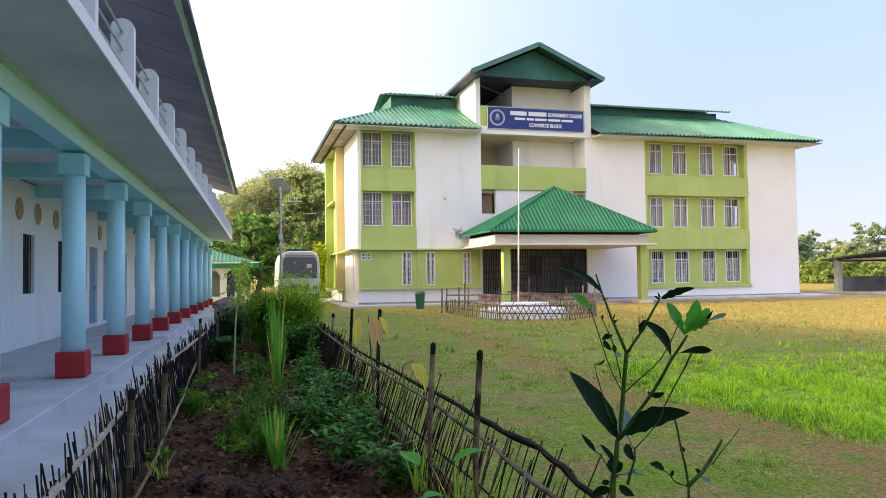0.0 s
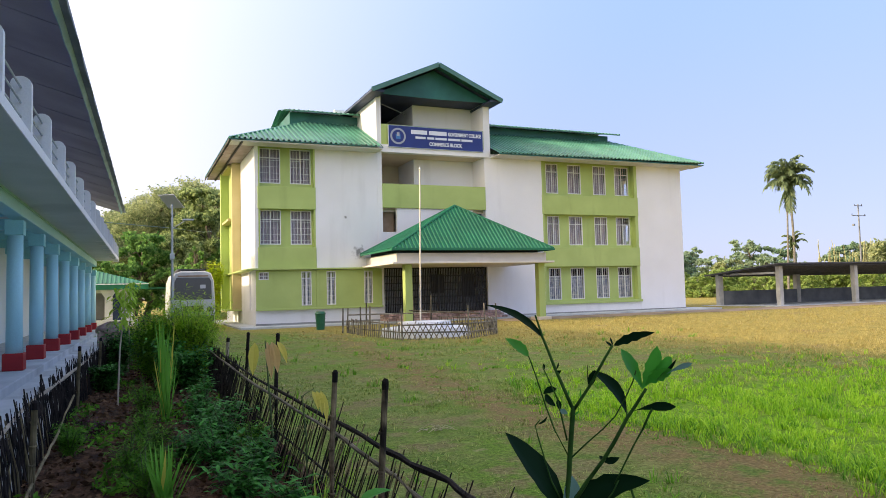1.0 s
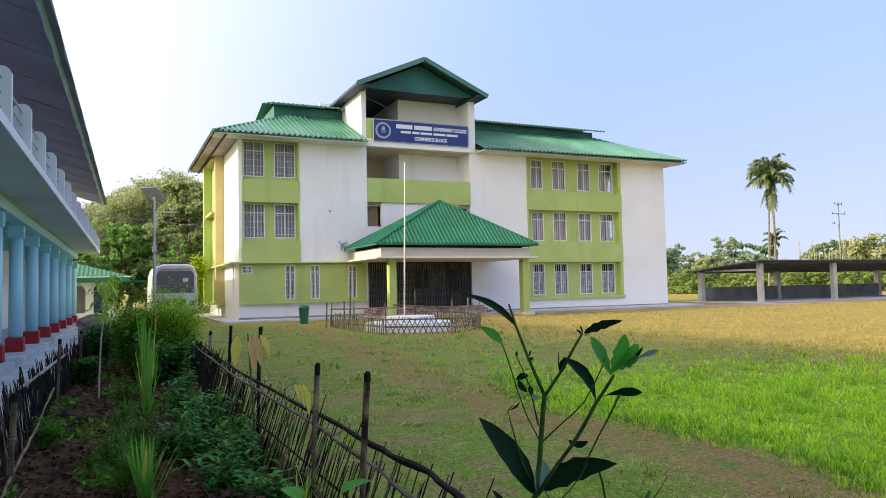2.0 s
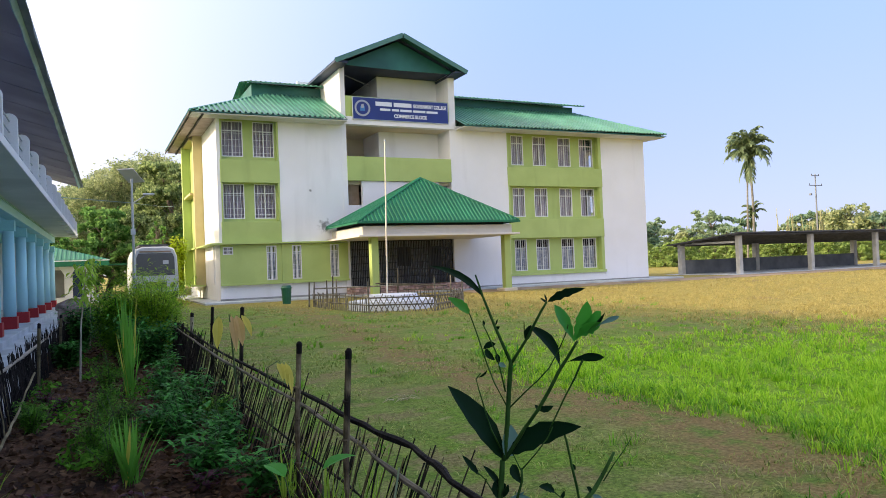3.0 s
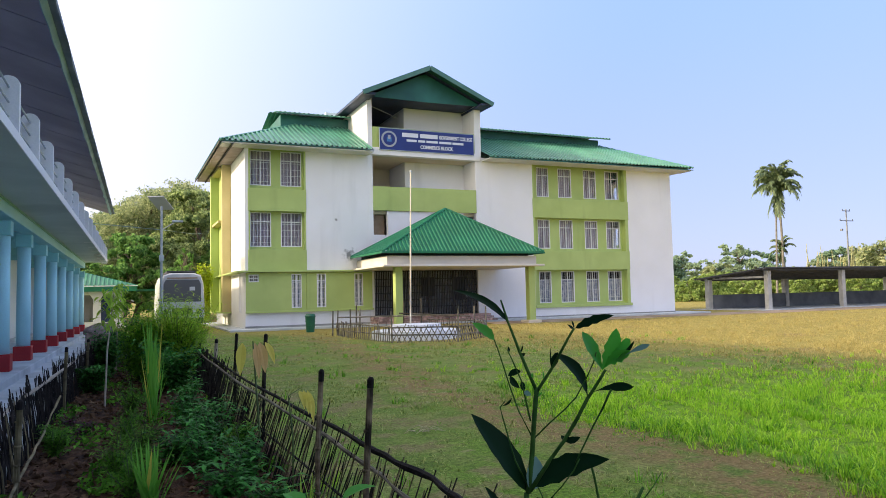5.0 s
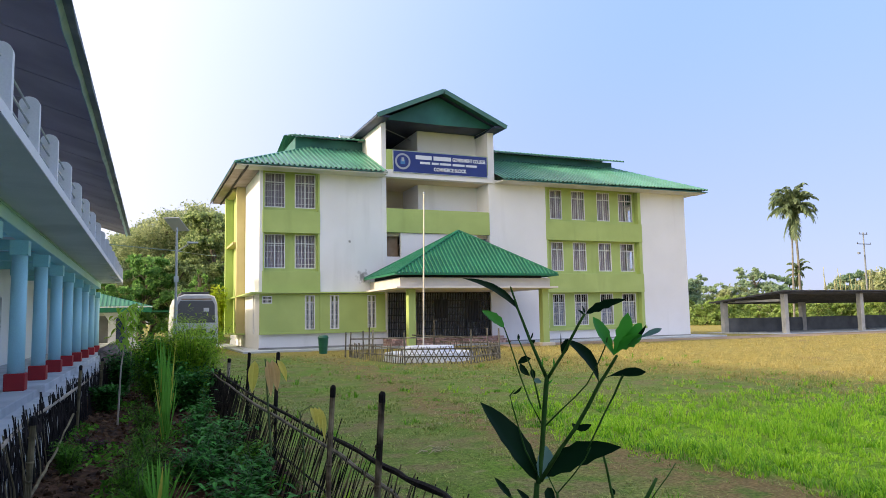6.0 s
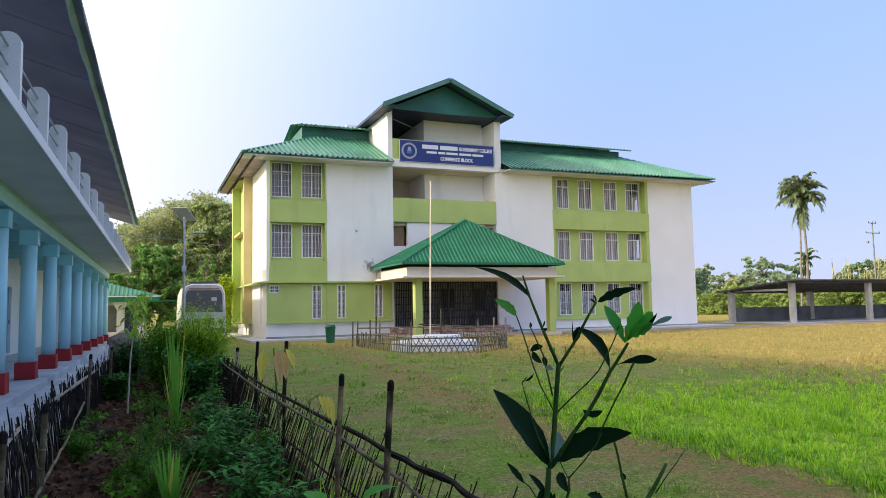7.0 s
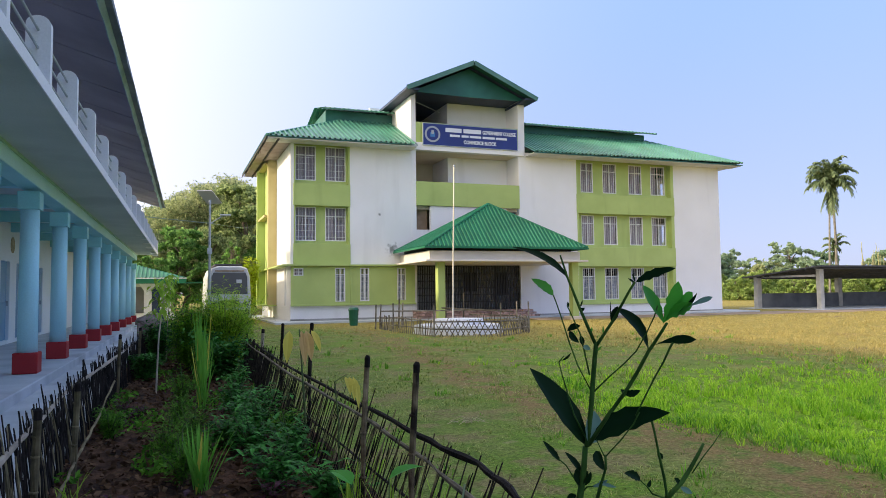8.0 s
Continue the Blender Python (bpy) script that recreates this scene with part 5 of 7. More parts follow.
def plant_trees():
    wood = "broad-leaved tree on the slope behind the buildings"
    behind = "trees behind the buildings"
    kinds = [
        tree(wood, (-2.5, 66, -1), 9.5, 4.0, 0.15, LEAF_TREE, 1, 36000, sprays=120, group=behind),
        tree("round-crowned olive green tree behind the parked bus", (5.6, 64, 0), 12.6, 4.9, 0.16, LEAF_TREE, 2, 40000, low=0.34, sprays=130, group=behind, droop=0.5),
        tree("pale airy bamboo-like tree on the slope behind the buildings", (8.0, 74, 0), 14.0, 5.0, 0.115, LEAF_PALE, 3, 40000, low=0.25, sprays=90, group=behind, droop=1.1, narrow=2.6, reach=0.6),
        tree("low leafy tree behind the parked bus", (0.6, 58, 0), 7.5, 3.0, 0.16, LEAF_DEEP, 4, 24000, low=0.12, sprays=100, group=behind),
    ]
    rnd = random.Random(11)
    for k, x, y, s in ((3, -3.6, 60, 0.9), (2, 1.6, 68, 0.94), (0, 2.6, 60, 0.8), (1, 0.0, 80, 1.0), (3, 3.4, 55, 0.62), (2, 4.4, 80, 1.16), (3, -1.6, 55.5, 0.65), (3, 7.2, 60, 1.0), (2, -2.6, 72, 0.8)):
        copy_thing(kinds[k], Matrix.LocRotScale((x, y, 0), Euler((0, 0, rnd.uniform(0, 6))), None) @ Matrix.Scale(s, 4))
    # a thin young tree with a pale stem stands before the dark wood
    tree("thin young tree with a pale stem behind the parked bus", (3.45, 48, 0), 5.6, 1.0, 0.13, LEAF_DEEP, 35, 1400, low=0.55, sprays=18)
    # the far edge of the field
    field = "trees along the field"
    far = [
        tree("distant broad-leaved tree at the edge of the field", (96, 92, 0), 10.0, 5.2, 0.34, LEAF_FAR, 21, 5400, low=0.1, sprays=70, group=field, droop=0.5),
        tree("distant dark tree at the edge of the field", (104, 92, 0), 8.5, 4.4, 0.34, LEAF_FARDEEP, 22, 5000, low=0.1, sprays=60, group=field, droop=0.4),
        tree("distant pale bamboo clump at the edge of the field", (110, 80, 0), 9.0, 4.2, 0.3, LEAF_PALE, 23, 5000, low=0.08, sprays=46, group=field, droop=1.1, narrow=2.4, reach=0.6),
        tree("bright green bush at the edge of the field", (80, 70, 0), 4.5, 3.4, 0.25, LEAF_HEDGE, 24, 4800, low=0.06, sprays=60, group="bushes along the field", droop=0.5),
    ]
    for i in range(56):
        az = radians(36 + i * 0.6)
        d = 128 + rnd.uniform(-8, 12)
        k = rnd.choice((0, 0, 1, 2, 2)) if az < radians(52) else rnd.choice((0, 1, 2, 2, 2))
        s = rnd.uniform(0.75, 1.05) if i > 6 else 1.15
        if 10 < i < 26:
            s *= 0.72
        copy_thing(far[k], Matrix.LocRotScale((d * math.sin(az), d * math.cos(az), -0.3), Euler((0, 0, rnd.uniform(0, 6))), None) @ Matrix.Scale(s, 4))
    for i in range(36):
        az = radians(36 + i * 0.93)
        d = 104 + rnd.uniform(-6, 8)
        copy_thing(far[3], Matrix.LocRotScale((d * math.sin(az), d * math.cos(az), -0.3), Euler((0, 0, rnd.uniform(0, 6))), None) @ Matrix.Scale(rnd.uniform(0.7, 1.1), 4))
    # bare pale canes of the bamboo beside the power pole
    p = thing("bamboo_clump", "clump of tall pale yellow bamboo canes at the field's edge", "bamboo", (99.0, 76.5, 0), group=field)
    for k in range(44):
        bm = bmesh.new()
        x, h = rnd.uniform(-6.5, 7.0), rnd.uniform(4.5, 8.2)
        q = rnd.uniform(-0.5, 0.5)
        tube(bm, [(x, rnd.uniform(-1, 1), 0), (x + q * 0.6, 0, h * 0.6), (x + q * 2.2, 0, h)], [0.085, 0.07, 0.03], 5)
        part("cane", bm, CANE, p)


plant_trees()


def palm(at, height, crown, seed, label, n=34, twin=False):
    t = thing("palm_tree", label, "palm", at)
    rng = np.random.default_rng(seed)
    bm = bmesh.new()
    tube(bm, [(0.25 * math.sin(i * 0.5), 0, height * i / 7) for i in range(8)], [0.17 - 0.009 * i for i in range(8)], 8)
    part("trunk", bm, PALMBARK, t)
    if twin:
        bm = bmesh.new()
        tube(bm, [(-0.75 + 0.1 * i, 0.3, (height - 1.2) * i / 7) for i in range(8)], [0.14 - 0.008 * i for i in range(8)], 8)
        part("trunk", bm, PALMBARK, t)
    top = Vector((0.25 * math.sin(3.5), 0, height))
    for k in range(n):
        bm = bmesh.new()
        ang = k * 2.399 + rng.uniform(-0.3, 0.3)
        old = k > n * 0.82  # the oldest fronds hang down along the trunk
        tilt = radians(-62 + rng.uniform(-14, 8)) if old else radians(84 - 92 * (k / n) ** 1.15 + rng.uniform(-8, 8))
        d = Vector((math.cos(ang), math.sin(ang), 0))
        side = Vector((-math.sin(ang), math.cos(ang), 0))
        ln = crown * rng.uniform(0.8, 1.1)
        pts = []
        p = top - Vector((0, 0, 0.9 * k / n))
        a = tilt
        for i in range(9):
            pts.append(p.copy())
            p += (d * math.cos(a) + Vector((0, 0, math.sin(a)))) * ln / 8
            a -= 0.05 if old else 0.13 + 0.03 * i
        tube(bm, pts, [0.06 - 0.006 * i for i in range(9)], 4)
        for i in range(1, 9):
            run = (pts[i] - pts[i - 1]).normalized()
            for j in range(3):
                q = pts[i - 1].lerp(pts[i], j / 3)
                leaf = crown * 0.34 * (1 - 0.07 * i) * rng.uniform(0.75, 1.15)
                for sg in (-1, 1):
                    tip = q + side * sg * leaf * rng.uniform(0.45, 0.8) + run * leaf * 0.5 + Vector((0, 0, -leaf * rng.uniform(0.3, 0.9)))
                    mid = q.lerp(tip, 0.5) + Vector((0, 0, leaf * 0.1))
                    w = run * 0.15
                    v = [bm.verts.new(x) for x in (q - w * 0.5, mid - w, tip, mid + w)]
                    bm.faces.new(v)
        part("frond", bm, LEAF_PALM, t, "dark withered hanging frond" if old else "")


PALMBARK = surf("pale_palm_trunk", (0.15, 0.14, 0.12), (0.26, 0.24, 0.21), 3, 0.85, 0.2)
LEAF_PALM = leafy("palm_leaf", (0.03, 0.07, 0.03), (0.26, 0.32, 0.16), 0.4, 0.25, 0.6, 0.3)
palm((73.3, 64, 0), 14.6, 3.5, 7, "tall palm standing alone at the field's edge", 44, True)
palm((74.2, 64.6, 0), 6.8, 1.9, 8, "short palm beside the tall one", 12)

# ---- bamboo fences of the garden ----
def stake_meshes():
    out = []
    for k in range(5):
        rng = random.Random(40 + k)
        bm = bmesh.new()
        pts = [(rng.uniform(-0.02, 0.02) * (i > 0), rng.uniform(-0.02, 0.02) * (i > 0), i / 3) for i in range(4)]
        tube(bm, pts, [0.011, 0.0105, 0.0095, 0.007], 5)
        out.append(mesh_of(bm, "stake", OLDSTICK if k % 2 == 0 else BAMBOO))
    return out


STAKES = stake_meshes()


def stick_fence(label, line, top_shift, ys, rails, posts, seed, near, gap, slant, dark, high=(0.56, 0.86), bulk=1.0):
    """Upright sticks woven on rails. line(y): x of the foot; top_shift(y): how far the tops stand off."""
    f = thing("stick_fence", label, "fence")
    rng = random.Random(seed)
    far = bmesh.new()
    y, count = ys[0], 0
    while y < ys[1]:
        h = rng.uniform(*high) * (1.15 if rng.random() < 0.08 else 1.0)
        foot = Vector((line(y) + rng.uniform(-0.03, 0.03), y, -0.03))
        tip = Vector((line(y) + top_shift(y) * h / 0.6 + rng.uniform(-0.03, 0.03), y + slant * h + rng.gauss(0, 0.05), h))
        d = tip - foot
        thick = rng.uniform(0.30, 0.62) * bulk
        if count < near:
            o = new("stake", STAKES[rng.choice(dark)])
            o.parent = f
            o.matrix_basis = Matrix.Translation(foot) @ d.to_track_quat("Z", "Y").to_matrix().to_4x4() @ Matrix.Diagonal((thick, thick, d.length, 1))
        else:
            tube(far, [foot, foot.lerp(tip, 0.5) + Vector((rng.uniform(-0.02, 0.02), 0, 0)), tip], [0.009, 0.008, 0.006], 4)
        count += 1
        y += gap * rng.uniform(0.5, 1.5) * (1.15 if y < 6 else 1.0)
    tagged(part("woven_stretch", far, OLDSTICK, f), kind="stuff")
    for k, (pts, r, m) in enumerate(rails):
        bm = bmesh.new()
        fine = []
        for a, b in zip(pts, pts[1:]):
            for i in range(5):
                p = Vector(a).lerp(Vector(b), i / 5)
                fine.append(p + Vector((rng.uniform(-0.007, 0.007), 0, rng.uniform(-0.009, 0.009))))
        fine.append(Vector(pts[-1]))
        tube(bm, fine, [r * rng.uniform(0.75, 1.2) for _ in fine], 7)
        part("rail", bm, m, f)
    for x, y0, h, r, m in posts:
        bm = bmesh.new()
        tube(bm, [(x, y0, -0.05), (x + 0.01, y0 + 0.02, h * 0.5), (x + 0.03, y0 - 0.03, h)], [r * 1.1, r, r * 0.95], 8)
        p = part("post", bm, m, f)
        bm = bmesh.new()
        f0 = 1 - rng.uniform(0.03, 0.09) / h
        tube(bm, [(x + 0.03 * f0, y0 - 0.03 * f0, h * f0), (x + 0.03, y0 - 0.03, h), (x + 0.034, y0 - 0.03, h + 0.015)], [r * 1.0, r * 1.02, r * 0.55], 8)
        part("charred_top", bm, CHAR, p)
        for q in (0.3, 0.55, 0.78):
            bm = bmesh.new()
            z = h * (q + rng.uniform(-0.04, 0.04))
            c = (x + 0.02 * q, y0 + 0.02 * (1 - 2 * abs(q - 0.5)) - 0.015 * q, z)
            tube(bm, [(c[0], c[1], z - 0.008), (c[0], c[1], z), (c[0], c[1], z + 0.008)], [r * 1.04, r * 1.16, r * 1.04], 8)
            part("node", bm, m, p)
    return f


def lin(points):
    def at(y):
        return float(np.interp(y, [p[1] for p in points], [p[0] for p in points]))

    return at


right_line = lin([(1.05, 2), (1.07, 4.2), (1.11, 5.0), (1.05, 5.7), (1.05, 7.1), (1.0, 10), (1.2, 16.5), (1.25, 24)])
stick_fence(
    "woven bamboo stick fence between garden and field", right_line, lin([(0.17, 2), (0.15, 10), (0.05, 17)]), (2.0, 24.0),
    [
        ([(1.2, 1.8, 0.58), (1.24, 4.15, 0.65), (1.29, 4.7, 0.67), (1.20, 5.4, 0.70)], 0.018, CHAR),
        ([(1.16, 2.4, 0.46), (1.2, 4.15, 0.52), (1.22, 5.3, 0.56), (1.18, 7.1, 0.62), (1.1, 10, 0.62), (1.2, 16.5, 0.6)], 0.015, LATH),
        ([(1.24, 5.4, 0.68), (1.24, 7.1, 0.66), (1.16, 10.0, 0.66), (1.27, 16.5, 0.65), (1.27, 24, 0.64)], 0.017, OLDSTICK),
        ([(1.18, 2.4, 0.2), (1.22, 5.6, 0.25), (1.14, 10, 0.25), (1.25, 16.5, 0.25)], 0.012, OLDSTICK),
    ],
    [(1.0, 5.97, 1.13, 0.019, POSTWOOD), (1.02, 5.0, 1.17, 0.019, POSTWOOD), (1.24, 9.3, 1.22, 0.022, OLDSTICK), (1.36, 12.35, 1.1, 0.024, OLDSTICK), (1.25, 13.9, 0.95, 0.028, PALEPOLE), (1.26, 17.5, 0.9, 0.03, PALEPOLE), (1.28, 21.5, 0.9, 0.03, PALEPOLE)],
    61, 300, 0.031, -0.22, (1, 0, 0, 2, 4, 3), (0.5, 0.74),
)
left_line = lin([(-1.12, 3), (-1.10, 8.2), (-1.0, 13.5), (-0.72, 18.6), (-0.3, 27)])
stick_fence(
    "dark stick fence between garden and walkway", left_line, lin([(-0.03, 3), (-0.07, 9.6), (-0.06, 13), (-0.03, 18), (0, 27)]), (2.4, 27.0),
    [
        ([(-1.16, 3.2, 0.56), (-1.15, 6.2, 0.57), (-1.18, 9.6, 0.6), (-1.04, 13, 0.6), (-0.83, 18.6, 0.6), (-0.33, 26.8, 0.6)], 0.022, PALEPOLE),
        ([(-1.0, 5.2, 0.05), (-0.95, 7.2, 0.12), (-0.98, 8.2, 0.10), (-0.92, 9.3, 0.24), (-0.95, 10.5, 0.22), (-0.88, 11.6, 0.45)], 0.012, BAMBOO),
    ],
    [(-1.08, 6.95, 0.78, 0.028, BAMBOO), (-0.98, 8.3, 0.80, 0.026, BAMBOO), (-0.96, 13.5, 0.95, 0.024, BAMBOO), (-0.8, 17.0, 0.9, 0.026, BAMBOO)],
    62, 300, 0.026, 0.03, (0, 2, 4, 2, 0, 1), (0.5, 0.76), 1.5,
)

# ---- garden plants ----
G_SWORD = leafy("sword_leaf", (0.09, 0.32, 0.035), (0.28, 0.60, 0.09), 0.45, 0.35, 2.0)
# pepper and dark feathery leaves: highlights and dark gaps painted by a stretched colour range
G_DARK = leafy("pepper_leaf", (0.004, 0.025, 0.004), (0.08, 0.34, 0.05), 0.6, 0.25, 2.0, 0.15)
G_FINE = leafy("feathery_leaf", (0.22, 0.42, 0.03), (0.55, 0.70, 0.09), 0.6, 0.5, 2.0)
G_FINEDARK = leafy("dark_feathery_leaf", (0.01, 0.06, 0.006), (0.17, 0.42, 0.04), 0.7, 0.35, 2.0)
G_FINEMID = leafy("green_feathery_leaf", (0.11, 0.32, 0.02), (0.32, 0.58, 0.05), 0.6, 0.45, 2.0)
G_PURPLE = leafy("purple_leaf", (0.03, 0.012, 0.02), (0.09, 0.025, 0.04), 0.5, 0.2, 3.0)
G_YELLOW = leafy("yellowing_leaf", (0.66, 0.58, 0.08), (0.80, 0.70, 0.18), 0.55, 0.6, 2.0)
G_WEED = leafy("broad_weed_leaf", (0.03, 0.22, 0.03), (0.14, 0.46, 0.06), 0.5, 0.35, 3.0)
G_ORANGE = leafy("orange_withered_leaf", (0.62, 0.40, 0.15), (0.76, 0.54, 0.26), 0.55, 0.6, 2.0)
G_SAP = leafy("sapling_leaf", (0.22, 0.42, 0.04), (0.50, 0.68, 0.10), 0.5, 0.4, 2.0)
G_STEM = surf("green_stem", (0.05, 0.09, 0.025), (0.10, 0.14, 0.04), 8, 0.6)
G_LITTER = leafy("leaf_litter", (0.045, 0.025, 0.015), (0.16, 0.095, 0.05), 0.9, 0.05, 3.0)


def blade(bm, base, tip, width, sag=0.1, seg=5, fold=0.25, round_at=0.45):
    """One leaf from base to tip: widest part way up, folded along its rib, drooping by sag."""
    base, tip = Vector(base), Vector(tip)
    d = tip - base
    side = d.cross(Vector((0, 0, 1)))
    if side.length < 1e-4:
        side = Vector((1, 0, 0))
    side.normalize()
    up = side.cross(d).normalized()
    rows = []
    for i in range(seg + 1):
        t = i / seg
        w = width / 2 * max(0.04, math.sin(math.pi * min(1, t ** (math.log(0.5) / math.log(round_at)))) ** 0.8)
        c = base + d * t + up * (sag * d.length * 4 * t * (1 - t) * 0.5)
        rows.append((bm.verts.new(c - side * w + up * w * fold), bm.verts.new(c), bm.verts.new(c + side * w + up * w * fold)))
    for a, b in zip(rows, rows[1:]):
        bm.faces.new((a[0], a[1], b[1], b[0]))
        bm.faces.new((a[1], a[2], b[2], b[1]))


def sword_clump(at, height, n, seed, spread=0.18):
    p = thing("sword_leaf_plant", "clump of upright bright green sword-shaped leaves", "plant", at, group="garden plants")
    rng = random.Random(seed)
    for k in range(n):
        bm = bmesh.new()
        a = rng.uniform(0, 2 * math.pi)
        r = spread * rng.uniform(0.3, 1.0)
        h = height * rng.uniform(0.55, 1.0)
        b = Vector((rng.uniform(-0.05, 0.05), rng.uniform(-0.05, 0.05), 0))
        blade(bm, b, b + Vector((r * math.cos(a), r * math.sin(a), h)), rng.uniform(0.022, 0.038), rng.uniform(-0.08, 0.08), 6, 0.3, 0.35)
        part("leaf", bm, G_SWORD if rng.random() < 0.93 else G_YELLOW, p)


sword_clump((0.22, 12.3, 0), 1.45, 28, 1, 0.2)
sword_clump((0.2, 11.6, 0), 1.1, 18, 2, 0.2)
sword_clump((0.03, 7.3, 0), 0.56, 24, 3, 0.26)
sword_clump((0.35, 14.4, 0), 0.7, 14, 4, 0.3)


def leafy_plant(name, label, at, height, width, n, leaf, material, seed, category="plant", narrow=0.45, stems=7):
    """A garden plant: branching stems that carry many small leaves."""
    p = thing(name, label, category, at, group="garden plants")
    rng = random.Random(seed)
    bm, lv = bmesh.new(), bmesh.new()
    for k in range(stems):
        a = rng.uniform(0, 2 * math.pi)
        out = width / 2 * rng.uniform(0.25, 1.0)
        top = Vector((out * math.cos(a), out * math.sin(a), height * rng.uniform(0.55, 1.0)))
        mid = Vector((top.x * 0.35, top.y * 0.35, top.z * 0.5))
        tube(bm, [(0, 0, -0.02), mid, top], [0.008, 0.006, 0.003], 5)
        for j in range(n // stems):
            t = rng.uniform(0.15, 1.0)
            q = mid.lerp(top, (t - 0.5) * 2) if t > 0.5 else Vector((0, 0, 0)).lerp(mid, t * 2)
            q = q + Vector((rng.gauss(0, 0.05), rng.gauss(0, 0.05), rng.gauss(0, 0.03))) * (width / 0.5)
            u = rng.uniform(0, 2 * math.pi)
            s = leaf * rng.uniform(0.6, 1.25)
            blade(lv, q, q + Vector((math.cos(u), math.sin(u), rng.uniform(-0.45, 0.5))) * s, s * narrow, 0.15, 2)
    part("stem", bm, G_STEM, p)
    tagged(part("foliage", lv, material, p), kind="stuff")
    return p


def garden():
    rng = random.Random(9)
    for k, (x, y, h) in enumerate(((0.62, 7.2, 0.45), (0.85, 7.9, 0.5), (0.55, 8.5, 0.5), (0.72, 9.3, 0.55), (0.5, 9.9, 0.5), (0.8, 10.4, 0.5), (0.6, 11.3, 0.55), (0.75, 12.3, 0.6), (0.35, 8.9, 0.35), (0.9, 6.5, 0.35))):
        leafy_plant("pepper_plant", "low dark green pepper plant in the garden bed", (x, y, 0), h, 0.6, 380, 0.095, G_DARK, 100 + k)
    for k, (x, y, h, w) in enumerate(((-0.1, 7.7, 0.42, 0.5), (-0.22, 8.6, 0.45, 0.5), (0.0, 9.3, 0.45, 0.45), (-0.15, 10.4, 0.4, 0.4), (-0.8, 9.9, 0.34, 0.3), (-0.86, 10.5, 0.3, 0.3), (0.95, 8.9, 0.4, 0.4), (-0.05, 12.5, 0.5, 0.5))):
        leafy_plant("feathery_plant", "low feathery green plant in the garden bed", (x, y, 0), h, w, 900, 0.08, G_FINEDARK, 200 + k, narrow=0.16, stems=10)
    for k, (x, y, h, w, n) in enumerate(((0.85, 16.6, 1.8, 1.35, 5500), (1.2, 18.0, 1.6, 1.3, 3800), (0.6, 17.9, 1.8, 1.3, 4500), (0.2, 17.0, 1.65, 1.3, 6000), (0.75, 16.9, 1.45, 1.6, 5000))):
        leafy_plant("tall_feathery_bush", "tall yellow-green feathery bush in the garden bed", (x, y, 0), h, w, n, 0.14, G_FINE if k < 3 else G_FINEMID, 300 + k, "bush", 0.17, 34)
    for k, (x, y, h, w) in enumerate(((0.15, 17.2, 1.45, 0.9), (-0.45, 18.6, 0.95, 0.8), (0.2, 20.5, 1.3, 1.3), (0.7, 22, 1.2, 1.2), (-0.3, 22.5, 1.0, 0.9), (0.75, 15.2, 0.8, 0.9), (-0.62, 15.6, 0.5, 0.5), (0.45, 15.8, 0.9, 0.8))):
        leafy_plant("dark_shrub", "dark green leafy shrub in the garden bed", (x, y, 0), h, w, 1500, 0.12, G_DARK, 400 + k, "shrub", 0.45, 16)
    for k, (x, y) in enumerate(((-0.35, 6.55), (-0.12, 6.45), (0.1, 6.5), (-0.55, 6.9), (-0.72, 10.6), (-0.62, 11.3), (0.5, 6.9), (-0.78, 11.9))):
        leafy_plant("purple_leaf_plant", "small dark purple-leaved plant on bare soil", (x, y, 0), 0.16, 0.3, 60, 0.07, G_PURPLE, 500 + k, narrow=0.6)
    # bush lit by the sun beside the white corner; sunlit brightness also in its leaf colour
    leafy_plant("lit_bush", "upright yellow-green bush beside the building corner", (4.5, 47.6, 0), 4.0, 0.85, 3600, 0.2, leafy("lit_shrub_leaf", (0.48, 0.60, 0.05), (0.74, 0.80, 0.12), 0.5, 0.65), 31, "bush", 0.45, 30)
    # broad-leaved weed at the foot of the near fence
    p = thing("broad_leaf_weed", "bright green broad-leaved weed beside the fence", "plant", (0.6, 4.0, 0), group="garden plants")
    for k, (x, y, z, a, ln) in enumerate(((0.02, 0.05, 0.82, 0.1, 0.15), (-0.12, 0.10, 0.80, 2.0, 0.13), (-0.05, -0.12, 0.72, 3.6, 0.14), (-0.16, -0.05, 0.66, 2.9, 0.12), (0.08, -0.1, 0.56, 5.2, 0.14))):
        bm = bmesh.new()
        tube(bm, [(0.01 * k - 0.03, 0, 0), (x * 0.5, y * 0.5, z * 0.6), (x, y, z)], [0.005, 0.004, 0.002], 5)
        part("stem", bm, G_STEM, p)
        bm = bmesh.new()
        blade(bm, (x, y, z), (x + math.cos(a) * ln, y + math.sin(a) * ln, z + 0.03), 0.085, 0.16, 5)
        part("leaf", bm, G_WEED, p)
    # saplings on thin stems
    for k, (x, y, h, m) in enumerate(((-0.41, 13.65, 1.75, G_SAP), (-0.3, 19.8, 1.95, G_SAP))):
        p = thing("sapling", "young tree with a thin pale stem and drooping leaves", "sapling", (x, y, 0), group="garden plants")
        bm = bmesh.new()
        tube(bm, [(0, 0, 0), (0.03, 0, h * 0.5), (0.12, 0, h)], [0.016, 0.013, 0.006], 6)
        part("stem", bm, PALEPOLE, p)
        lv = bmesh.new()
        for i in range(90):
            t = rng.uniform(0.74, 1.06)
            q = Vector((0.1 * t + rng.gauss(0, 0.09), rng.gauss(0, 0.09), h * t))
            u = rng.uniform(0, 6.28)
